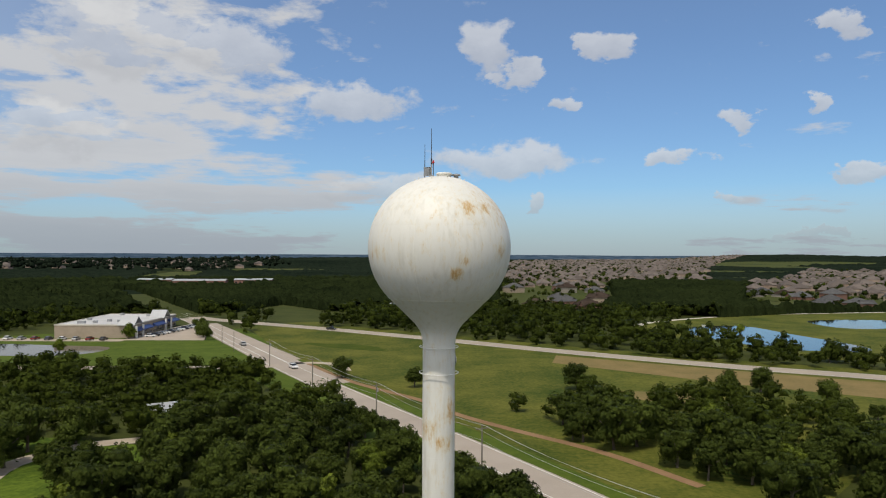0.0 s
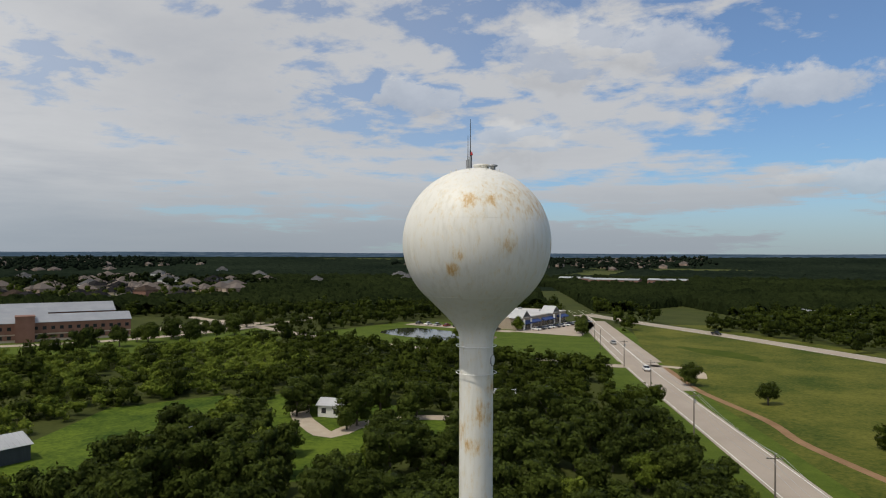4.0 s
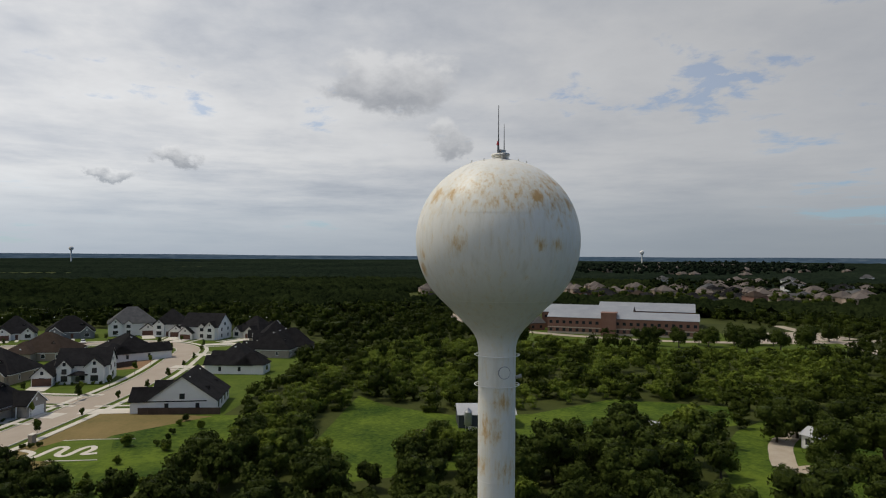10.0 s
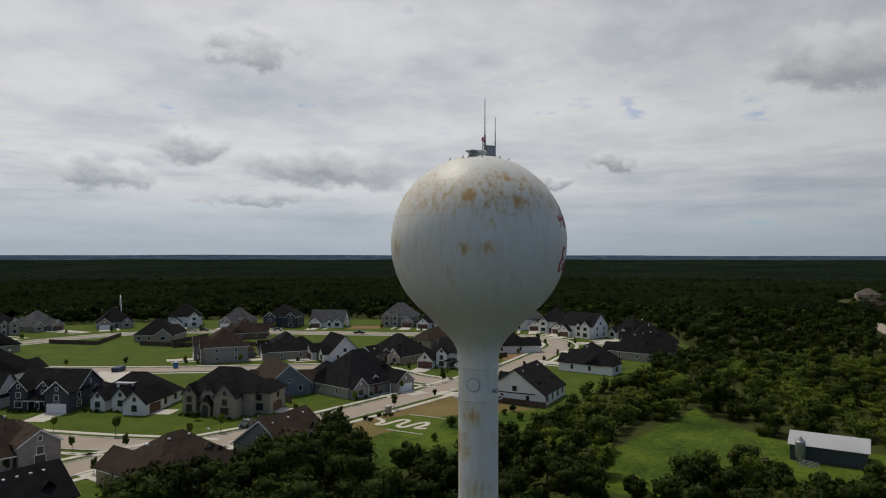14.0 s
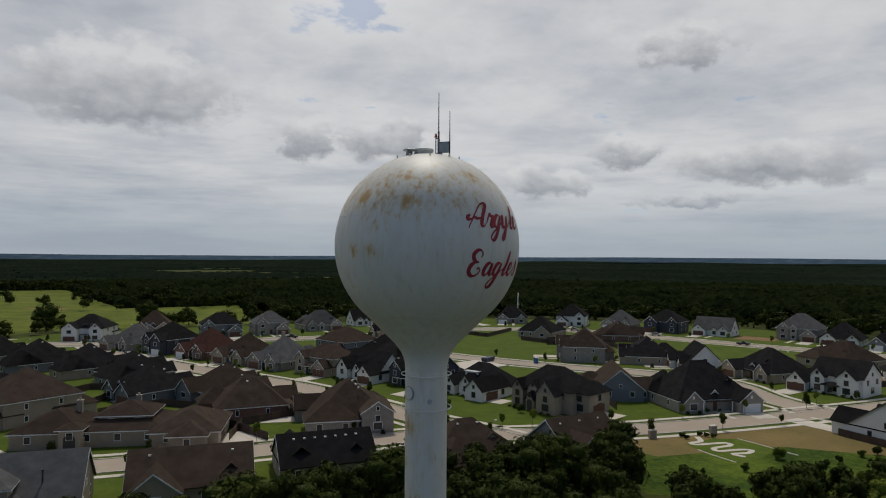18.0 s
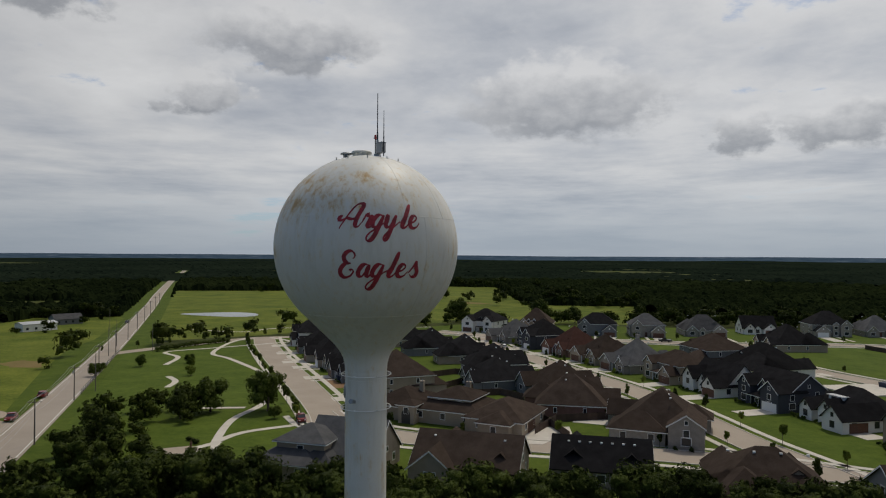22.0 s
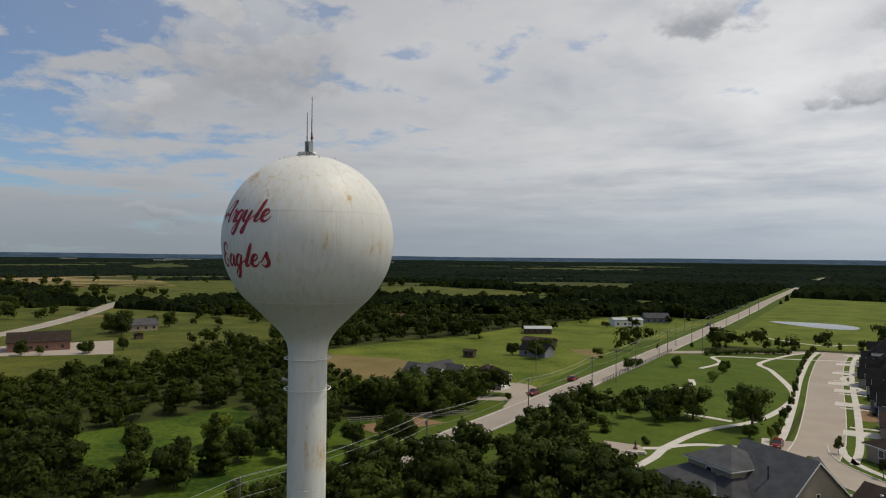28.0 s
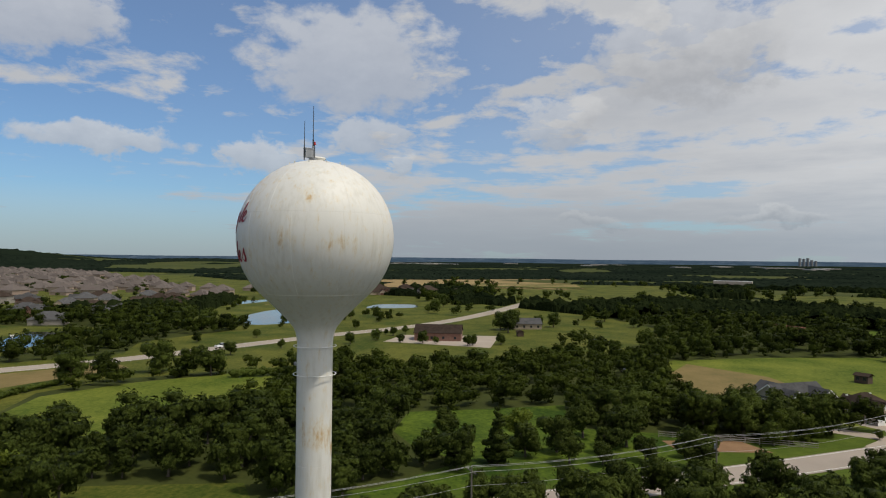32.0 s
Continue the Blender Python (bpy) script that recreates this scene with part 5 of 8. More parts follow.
def near_wood(name, picks, label):
    """The rest of the near trees, with the same crowns and trunks, as one mesh each."""
    for part_no, sub in ((2, "crown"), (1, "trunk")):
        for mat in (("oak_leaves", "young_leaves") if part_no == 2 else ("bark",)):
            vs, loops, sizes, n = [], [], [], 0
            for kind, x, y, s, yaw in picks:
                me = (WOOD_KINDS if part_no == 2 else TREE_KINDS)[kind][part_no]
                if me.materials[0].name != mat:
                    continue
                co = np.empty(len(me.vertices) * 3, np.float32)
                me.vertices.foreach_get("co", co)
                co = co.reshape(-1, 3) * s
                a = radians(yaw)
                vs.append(np.stack([co[:, 0] * math.cos(a) - co[:, 1] * math.sin(a) + x, co[:, 0] * math.sin(a) + co[:, 1] * math.cos(a) + y, co[:, 2]], 1))
                li = np.empty(len(me.loops), np.int32)
                me.loops.foreach_get("vertex_index", li)
                ls = np.empty(len(me.polygons), np.int32)
                me.polygons.foreach_get("loop_total", ls)
                loops.append(li + n)
                sizes.append(ls)
                n += len(co)
            if not vs:
                continue
            v, li, ls = np.concatenate(vs), np.concatenate(loops), np.concatenate(sizes)
            me = bpy.data.meshes.new(name)
            me.vertices.add(len(v))
            me.vertices.foreach_set("co", v.astype(np.float32).ravel())
            me.loops.add(len(li))
            me.loops.foreach_set("vertex_index", li)
            me.polygons.add(len(ls))
            me.polygons.foreach_set("loop_start", np.concatenate([[0], np.cumsum(ls)[:-1]]).astype(np.int32))
            me.polygons.foreach_set("use_smooth", np.full(len(ls), sub == "crown"))
            me.materials.append(MATS[mat])
            me.update(calc_edges=True)
            tagged(new(name, me), label if sub == "crown" else "dark trunks of the near oaks", "woods", kind="stuff")


near_wood("oak_wood", [q for q in LEFT if math.hypot(q[1], q[2]) > 34], "dense oak wood close round the tower")


def woodland(name, r0, r1, step, size, lumps, cards, ball, card, label, kinds=6, seed=3, material="woods_leaves", extra=(), jitter=0.40, young=None):
    """All trees of a belt as one mesh."""
    g = np.random.default_rng(seed)
    x, y = scatter(r0, r1, step, jitter, g)
    if young is not None:
        pale = inside(young, x, y) & (g.random(len(x)) < 0.7)
        x, y = x[~pale], y[~pale]
    if len(extra):
        ex = np.array(extra, float)
        x, y = np.concatenate([x, ex[:, 0]]), np.concatenate([y, ex[:, 1]])
    models = [crown(1.0, g.uniform(0.72, 1.0), lumps, cards, ball, card, g, flat=g.uniform(0.72, 0.95), rough=0.20, core=0.82) for _ in range(kinds)]
    which = g.integers(0, kinds, len(x))
    vs, fs, n = [], [], 0
    for k in range(kinds):
        i = np.nonzero(which == k)[0]
        if not len(i):
            continue
        v, f = models[k]
        s = size * (0.62 + 0.72 * g.random((len(i), 1, 1)) ** 1.4)
        a = g.uniform(0, 2 * math.pi, len(i))
        c, sn = np.cos(a)[:, None], np.sin(a)[:, None]
        rx, ry = v[None, :, 0] * c - v[None, :, 1] * sn, v[None, :, 0] * sn + v[None, :, 1] * c
        p = np.stack([rx, ry, np.broadcast_to(v[None, :, 2], rx.shape)], -1) * s
        p[:, :, 0] += x[i][:, None]
        p[:, :, 1] += y[i][:, None]
        p[:, :, 2] += (rise(x[i], y[i]) * (np.hypot(x[i], y[i]) > 300))[:, None]
        vs.append(p.reshape(-1, 3))
        m = len(v)
        fs.append((f[None] + (np.arange(len(i)) * m)[:, None, None]).reshape(-1, 4) + n)
        n += len(i) * m
    ob = new(name, quad_mesh(name, np.concatenate(vs), np.concatenate(fs), material))
    tagged(ob, label, "woods", kind="stuff")
    return len(x)


YOUNG_STAND = [(-95, -40), (-150, -40), (-250, -10), (-250, 90), (-240, 170), (-150, 130), (-128, 80), (-140, 50), (-124, 20), (-140, -14)]
woodland("woodland", 112, 230, 6.5, 4.0, 5, 165, BALL1, 0.125, "dense dark oak woodland", 8, 3, young=YOUNG_STAND)
woodland("woodland", 230, 420, 8.2, 4.9, 4, 66, BALL1, 0.16, "dark oak woodland further out", 8, 6, young=YOUNG_STAND)


def canopy(name, r0, r1, around, rings, spread, height, material, label, seed):
    """The closed roof of far woods: rounded tree tops side by side, open where the fields are."""
    g = np.random.default_rng(seed)
    r = r0 * (r1 / r0) ** (np.arange(rings) / (rings - 1))
    a = np.arange(around) * 2 * math.pi / around
    rr, aa = np.meshgrid(r, a, indexing="ij")
    gap = np.gradient(r)[:, None]
    rr = rr + g.uniform(-0.42, 0.42, rr.shape) * gap
    aa = aa + g.uniform(-0.42, 0.42, rr.shape) * 2 * math.pi / around
    x, y = rr * np.cos(aa), rr * np.sin(aa)
    # the nearest of jittered tree positions shapes each point
    cx, cy = np.floor(x / spread), np.floor(y / spread)
    best = np.zeros(x.shape)
    for dx in (-1, 0, 1):
        for dy in (-1, 0, 1):
            ux, uy = cx + dx, cy + dy
            h1 = np.abs(np.sin(ux * 127.1 + uy * 311.7 + seed) * 43758.5453) % 1
            h2 = np.abs(np.sin(ux * 269.5 + uy * 183.3 + seed) * 24634.6345) % 1
            h3 = np.abs(np.sin(ux * 113.5 + uy * 271.9 + seed) * 31415.9265) % 1
            d = np.hypot(x - (ux + 0.1 + 0.8 * h1) * spread, y - (uy + 0.1 + 0.8 * h2) * spread) / spread
            best = np.maximum(best, (0.35 + 0.65 * h3) * np.sqrt(np.clip(1 - (d / (0.50 + 0.26 * h3)) ** 2, 0.0, 1)))
    z = height * (0.12 + 0.88 * best) * (1 + g.normal(0, 0.10, best.shape))
    bare = open_land(x.ravel(), y.ravel()).reshape(x.shape)
    z = rise(x, y) + np.where(bare, -3.0, z)
    i, k = np.meshgrid(np.arange(rings - 1), np.arange(around), indexing="ij")
    n = (k + 1) % around
    f = np.stack([i * around + k, (i + 1) * around + k, (i + 1) * around + n, i * around + n], -1).reshape(-1, 4)
    f = f[~bare.ravel()[f].all(1)]
    me = quad_mesh(name, np.stack([x, y, z], -1).reshape(-1, 3), f, material)
    me.polygons.foreach_set("use_smooth", np.zeros(len(f), bool))
    tagged(new(name, me), label, "woods", kind="stuff")


canopy("woodland", 415, 960, 1700, 190, 9.5, 8.0, "shaded_far_leaves", "dark woods with an uneven canopy", 4)
canopy("far_woods", 945, 3400, 1500, 130, 17.0, 6.0, "haze_tinted_leaves", "distant dark woods", 9)


def young_stand():
    g = np.random.default_rng(12)
    xs = g.uniform(-255, -95, 1600)
    ys = g.uniform(-45, 175, 1600)
    ok = inside(YOUNG_STAND, xs, ys) & ~open_land(xs, ys) & (np.hypot(xs, ys) > 100)
    pts = np.stack([xs[ok], ys[ok]], 1)[:680]
    models = [crown(1.0, 0.85, 5, 130, BALL1, 0.15, g, rough=0.2, core=0.82) for _ in range(5)]
    vs, fs, n = [], [], 0
    for px, py in pts:
        v, f = models[int(g.integers(0, 5))]
        s = g.uniform(1.9, 3.4)
        vs.append(v * s + np.array([px, py, 0]))
        fs.append(f + n)
        n += len(v)
    tagged(new("thicket", quad_mesh("thicket", np.concatenate(vs), np.concatenate(fs), "young_leaves")), "bright green young thicket", "woods", kind="stuff")


young_stand()

# ---- houses ----
SHARED = {}


def ring_frame(x0, z0, x1, z1, t, ya, yb):
    """A picture frame standing in the x-z plane."""
    b = Build()
    o = [(x0, z0), (x1, z0), (x1, z1), (x0, z1)]
    i = [(x0 + t, z0 + t), (x1 - t, z0 + t), (x1 - t, z1 - t), (x0 + t, z1 - t)]
    b.v = [(x, ya, z) for x, z in o] + [(x, ya, z) for x, z in i] + [(x, yb, z) for x, z in o] + [(x, yb, z) for x, z in i]
    for k in range(4):
        n = (k + 1) % 4
        b.f += [(k, n, 4 + n, 4 + k), (4 + k, 4 + n, 12 + n, 12 + k), (n, k, 8 + k, 8 + n), (8 + k, 12 + k, 12 + n, 8 + n)]
    return b


def extruded(poly, ya, yb):
    """An x-z outline drawn out along y."""
    b = Build()
    n = len(poly)
    b.v = [(x, ya, z) for x, z in poly] + [(x, yb, z) for x, z in poly]
    b.f = [tuple(range(n)), tuple(range(2 * n - 1, n - 1, -1))] + [((k + 1) % n, k, n + k, n + (k + 1) % n) for k in range(n)]
    return b


def window_meshes(w, h, frame_mat):
    key = (w, h, frame_mat)
    if key not in SHARED:
        t = 0.11
        f = ring_frame(-w / 2, 0, w / 2, h, t, -0.06, 0.02)
        SHARED[key] = (f.mesh("window", frame_mat), Build().box(-w / 2 + t, -0.025, t, w / 2 - t, 0.015, h - t).mesh("pane", "window_glass"))
    return SHARED[key]


def put_window(parent, x, y, z, turn, w=1.1, h=1.4, frame_mat="trim_white"):
    a, b = window_meshes(w, h, frame_mat)
    o = new("window", a)
    o.parent = parent
    o.matrix_local = pose(x, y, z, 0, 0, turn)
    p = new("pane", b)
    p.parent = o
    return o


def door_mesh(kind):
    if kind not in SHARED:
        b = Build()
        if kind == "garage_wood" or kind == "trim_white":
            w = 4.9
            prof = []
            for j in range(4):
                z0 = j * 0.56
                prof += [(-0.03, z0), (-0.03, z0 + 0.05), (-0.065, z0 + 0.08), (-0.065, z0 + 0.48), (-0.03, z0 + 0.51)]
            prof += [(-0.03, 2.25), (0.03, 2.25), (0.03, 0.0)]
            n = len(prof)
            b.v = [(-w / 2, y, z) for y, z in prof] + [(w / 2, y, z) for y, z in prof]
            b.f = [(k, n + k, n + (k + 1) % n, (k + 1) % n) for k in range(n)] + [tuple(range(n)), tuple(range(2 * n - 1, n - 1, -1))]
        else:
            b.box(-0.55, -0.05, 0, 0.55, 0.02, 2.2)
        SHARED[kind] = b.mesh("door", kind if kind in MATS else "garage_wood")
    return SHARED[kind]


def hip_roof(x0, y0, x1, y1, z, pitch, over=0.5):
    x0, y0, x1, y1 = x0 - over, y0 - over, x1 + over, y1 + over
    w, d = x1 - x0, y1 - y0
    k = min(w, d) / 2
    top = z + k * pitch
    b = Build()
    if w >= d:
        r0, r1 = (x0 + k, (y0 + y1) / 2, top), (x1 - k, (y0 + y1) / 2, top)
    else:
        r0, r1 = ((x0 + x1) / 2, y0 + k, top), ((x0 + x1) / 2, y1 - k, top)
    a, c, e, f = (x0, y0, z), (x1, y0, z), (x1, y1, z), (x0, y1, z)
    if w >= d:
        b.face(a, c, r1, r0).face(c, e, r1).face(e, f, r0, r1).face(f, a, r0)
    else:
        b.face(a, c, r0).face(c, e, r1, r0).face(e, f, r1).face(f, a, r0, r1)
    lo = [(p[0], p[1], z - 0.06) for p in (a, c, e, f)]
    for p, q, s, t in zip((a, c, e, f), (c, e, f, a), lo[1:] + lo[:1], lo):
        b.face(t, s, q, p)
    b.face(*reversed(lo))
    return b, top, (x0, y0, x1, y1)


def eave_board(x0, y0, x1, y1, z):
    t = 0.05
    b = Build()
    o, i = [(x0, y0), (x1, y0), (x1, y1), (x0, y1)], [(x0 + t, y0 + t), (x1 - t, y0 + t), (x1 - t, y1 - t), (x0 + t, y1 - t)]
    for zz in (z - 0.26, z - 0.055):
        b.v += [(x, y, zz) for x, y in o] + [(x, y, zz) for x, y in i]
    for k in range(4):
        n = (k + 1) % 4
        b.f += [(k, n, 8 + n, 8 + k), (4 + n, 4 + k, 12 + k, 12 + n), (8 + k, 8 + n, 12 + n, 12 + k), (n, k, 4 + k, 4 + n)]
    return b


def gable_roof(x0, x1, y0, y1, z, pitch, over=0.4, thick=0.16):
    """Two slabs with the ridge along y."""
    m, top = (x0 + x1) / 2, z + (x1 - x0) / 2 * pitch
    half = (x1 - x0) / 2 + over
    ez = z - over * pitch
    b = extruded([(m, top), (m - half, ez), (m - half, ez + thick), (m, top + thick), (m + half, ez + thick), (m + half, ez)], y0 - over, y1)
    return b, top


def gable_wall(x0, x1, y0, y1, z0, z, pitch):
    """A wing with triangular ends, front at y0."""
    m, top = (x0 + x1) / 2, z + (x1 - x0) / 2 * pitch
    b = Build()
    b.face((x0, y0, z0), (x1, y0, z0), (x1, y0, z), (m, y0, top), (x0, y0, z))
    b.face((x1, y1, z0), (x0, y1, z0), (x0, y1, z), (m, y1, top), (x1, y1, z))
    b.face((x0, y1, z0), (x0, y0, z0), (x0, y0, z), (x0, y1, z)).face((x1, y0, z0), (x1, y1, z0), (x1, y1, z), (x1, y0, z))
    return b


def barge_boards(x0, x1, y0, z, pitch, over=0.4):
    m, top = (x0 + x1) / 2, z + (x1 - x0) / 2 * pitch
    half, ez, y = (x1 - x0) / 2 + over, z - over * pitch, y0 - over - 0.03
    return extruded([(m, top - 0.16), (m - half, ez - 0.14), (m - half, ez + 0.13), (m, top + 0.13), (m + half, ez + 0.13), (m + half, ez - 0.14)], y, y + 0.028)


WALL_WORD = {"wall_white": "white-painted", "wall_tan": "tan brick", "wall_stone": "pale stone", "wall_brick": "red brick", "wall_grey": "grey-sided", "wall_navy": "dark navy-sided"}
ROOF_WORD = {"shingle_black": "black shingle", "shingle_brown": "brown shingle", "shingle_grey": "grey shingle", "shingle_red": "dark red shingle"}


BUSHES = []
for k in range(4):
    gb = np.random.default_rng(300 + k)
    bv, bf = crown(0.62, 0.42, 4, 46, BALL2, 0.15, gb, 0.85, 0.22)
    BUSHES.append(quad_mesh("shrub", bv, bf, "oak_leaves" if k < 3 else "young_leaves"))


def bush(x, y, s, k, yaw):
    o = new("shrub", BUSHES[k])
    o.matrix_world = pose(x, y, 0.02, 0, 0, yaw)
    o.scale = (s, s, s)
    return tagged(o, "small clipped garden shrub beside a house wall", "shrub", "garden shrubs")


def house(x, y, front, w, d, storeys, roof, wall, seed, gables=2, accent=None, drive=None, group="houses of the estate", wing_back=False, pitch=0.72, vents=0, chimney=False, detail=2, z=0.0, garage_side=None,
          garage_mat=None, main="hip", shrubs=False):
    g = random.Random(seed)
    accent = accent or wall
    trim = "trim_white" if wall != "wall_white" else "trim_dark"
    lab = "%s %s house with a %s roof" % ({1: "one-storey", 2: "two-storey"}[storeys], WALL_WORD[wall], ROOF_WORD[roof])
    e = thing("house", lab, "house", group, at=(x, y, z), yaw=front + 90)
    h = 3.0 if storeys == 1 else 5.7
    body = part("wall", Build().box(-w / 2, -d / 2, -0.1, w / 2, d / 2, h - 0.02), wall, e)
    if main == "hip":
        rb, top, rect = hip_roof(-w / 2, -d / 2, w / 2, d / 2, h, pitch)
        part("roof", rb, roof, e)
        if detail > 1:
            part("eave_board", eave_board(*rect, h), trim, e)
    else:
        # ridge along the width, gables at both ends
        m = pose(0, 0, 0, 0, 0, 90)
        rb, top = gable_roof(-d / 2, d / 2, -w / 2, w / 2 + 0.4, h, pitch)
        gb = gable_wall(-d / 2 + 0.003, d / 2 - 0.003, -w / 2 + 0.003, w / 2 - 0.003, h - 0.3, h, pitch)
        b0 = barge_boards(-d / 2, d / 2, -w / 2, h, pitch)
        for q in (rb, gb, b0):
            q.v = [tuple(m @ Vector(p)) for p in q.v]
        b1 = Build()
        b1.v, b1.f = [(-px, -py, pz) for px, py, pz in b0.v], b0.f
        part("roof", rb, roof, e)
        part("gable", gb, accent, e)
        part("barge_board", b0, trim, e)
        part("barge_board", b1, trim, e)
        if detail:
            put_window(e, w / 2, 0, h + 0.3, 90, 1.2, 1.3, trim)
            put_window(e, -w / 2, 0, h + 0.3, -90, 1.2, 1.3, trim)
    # front wings with gables, the widest holding the garage
    side = garage_side if garage_side is not None else g.choice((-1, 1))
    slots = []
    gw = min(6.4, w * 0.42)
    gx = side * (w / 2 - gw / 2 - 0.3)
    slots.append((gx, gw, 3.0 if storeys == 1 or g.random() < 0.5 else h, g.uniform(2.0, 4.2), True))
    if gables > 1:
        gw2 = min(5.0, w * 0.32)
        slots.append((-side * (w / 2 - gw2 / 2 - 0.6), gw2, h, g.uniform(0.8, 2.0), False))
    if gables > 2:
        slots.append((-side * w * 0.08, 3.0, h, g.uniform(0.4, 0.9), False))
    for i, (cx, ww, hh, out, garage) in enumerate(slots):
        y0 = -d / 2 - out
        pt = 0.95 if ww < 5.5 else 0.8
        mat = accent if (i % 2 == 0) else wall
        back = min(d * 0.35, d / 2 - 1) if hh >= h else -d / 2 + 0.6 + (ww / 2 * pt) / pitch
        wing = part("wing_wall", gable_wall(cx - ww / 2, cx + ww / 2, y0, -d / 2 + 0.4 if hh < h else back * 0.2, -0.1, hh, pt), mat, e)
        rr, t2 = gable_roof(cx - ww / 2, cx + ww / 2, y0, max(back, -d / 2 + 1.0) if hh < h else back, hh, pt)
        part("wing_roof", rr, roof, e)
        if detail > 0:
            part("barge_board", barge_boards(cx - ww / 2, cx + ww / 2, y0, hh, pt), trim, e)
        if garage:
            o = new("garage_door", door_mesh(garage_mat or ("garage_wood" if wall == "wall_white" or g.random() < 0.6 else "trim_white")))
            o.parent = e
            o.matrix_local = pose(cx, y0, 0.0)
            if hh > 3.5 and detail:
                put_window(e, cx, y0, 3.5, 0, 1.9, 1.4, trim)
        elif detail:
            put_window(e, cx, y0, 0.8, 0, min(2.2, ww * 0.55), 1.7, trim)
            if hh > 3.5:
                put_window(e, cx, y0, 3.6, 0, 1.7, 1.5, trim)
        if detail > 1 and ww > 4:
            part("gable_vent", Build().box(cx - 0.28, y0 - 0.04, hh + 0.5, cx + 0.28, y0 + 0.02, hh + 1.25), trim, e)
    # dormers on the front slope and a porch between the wings
    if detail > 1 and shrubs:
        for i in range(g.choice((1, 2)) if gables > 1 else g.choice((0, 1))):
            cx = -side * w * (0.06 + 0.17 * i) + side * w * 0.05
            dw, dz = 2.0, h + 1.15
            y0 = -d / 2 + 0.9
            ridge = dz + dw / 2 * 0.95
            part("dormer_wall", gable_wall(cx - dw / 2, cx + dw / 2, y0, y0 + 2.2, h + 0.1, dz, 0.95), accent, e)
            part("dormer_roof", gable_roof(cx - dw / 2, cx + dw / 2, y0, -d / 2 + (ridge - h) / pitch + 0.6, dz, 0.95, 0.25, 0.12)[0], roof, e)
            part("barge_board", barge_boards(cx - dw / 2, cx + dw / 2, y0, dz, 0.95, 0.25), trim, e)
            put_window(e, cx, y0, h + 0.55, 0, 0.9, 1.0, trim)
        pw = max(2.6, w - gw - (min(5.0, w * 0.32) if gables > 1 else 0) - 1.4)
        cx = -side * (w / 2 - pw / 2 - (min(5.0, w * 0.32) + 0.5 if gables > 1 else 0.2))
        part("porch_roof", extruded([(-pw / 2, 2.72), (pw / 2, 2.72), (pw / 2, 2.86), (-pw / 2, 2.86)], -d / 2 - 1.9, -d / 2 + 0.1), roof, e).location = (cx, 0, 0)
        for sx in (-1, 1):
            part("porch_post", Build().box(-0.11, -0.11, 0.0, 0.11, 0.11, 2.72), trim, e).location = (cx + sx * (pw / 2 - 0.2), -d / 2 - 1.75, 0)
        part("porch_floor", Build().box(-pw / 2, -2.0, 0.0, pw / 2, 0.0, 0.14), "pale_concrete", e).location = (cx, -d / 2 - 0.02, 0)
    # entry
    o = new("door", door_mesh("front_door"))
    o.parent = e
    o.matrix_local = pose(side * w * 0.02 - side * 1.0, -d / 2, 0.1)
    if detail:
        # other sides
        n = max(2, int(w / 4.2))
        for i in range(n):
            px = -w / 2 + (i + 0.5) * w / n
            put_window(e, px, d / 2, 0.9, 180, 1.5 if i % 2 else 1.1, 1.5, trim)
            if storeys == 2:
                put_window(e, px, d / 2, 3.7, 180, 1.1, 1.4, trim)
        for sx, turn in ((-1, -90), (1, 90)):
            for py in (-d * 0.22, d * 0.22):
                put_window(e, sx * w / 2, py, 0.95, turn, 0.9, 1.4, trim)
                if storeys == 2:
                    put_window(e, sx * w / 2, py, 3.7, turn, 0.9, 1.4, trim)
    if main == "hip" and detail and d > 12.5 and not wing_back:
        # a lower hipped wing towards the garden
        bw, bl = w * g.uniform(0.42, 0.55), g.uniform(3.0, 4.6)
        bx = g.choice((-1, 1)) * (w / 2 - bw / 2)
        part("rear_wall", Build().box(bx - bw / 2 + 0.02, d / 2 - 0.5, -0.1, bx + bw / 2 - 0.02, d / 2 + bl, min(h, 3.0) - 0.03), wall, e)
        part("rear_roof", hip_roof(bx - bw / 2, d / 2 - bw * 0.75, bx + bw / 2, d / 2 + bl, min(h, 3.0), pitch)[0], roof, e)
        put_window(e, bx, d / 2 + bl, 0.9, 180, 1.9, 1.5, trim)
        if storeys == 1:
            # a second, crossing ridge gives the roof its many faces
            cw = w * 0.36
            cx = -bx * 0.9
            part("cross_roof", gable_roof(cx - cw / 2, cx + cw / 2, -d * 0.30, d * 0.30, h + 0.9, pitch, 0.2)[0], roof, e)
            part("cross_gable", gable_wall(cx - cw / 2 + 0.1, cx + cw / 2 - 0.1, -d * 0.29, d * 0.29, h, h + 0.9, pitch), accent, e)
    if wing_back:
        bw = min(7.5, w * 0.5)
        bx = g.choice((-1, 1)) * (w / 2 - bw / 2 - 0.2)
        m = pose(0, 0, 0, 0, 0, 180)
        bb = gable_wall(-bw / 2, bw / 2, -d / 2 - 2.2, -d / 2 + 0.6, -0.1, h, 0.8)
        rr, _ = gable_roof(-bw / 2, bw / 2, -d / 2 - 2.2, 0.0, h, 0.8)
        ba = barge_boards(-bw / 2, bw / 2, -d / 2 - 2.2, h, 0.8)
        for b2 in (bb, rr, ba):
            b2.v = [tuple(m @ Vector(p) + Vector((bx, 0, 0))) for p in b2.v]
        part("wing_wall", bb, accent, e)
        part("wing_roof", rr, roof, e)
        part("barge_board", ba, trim, e)
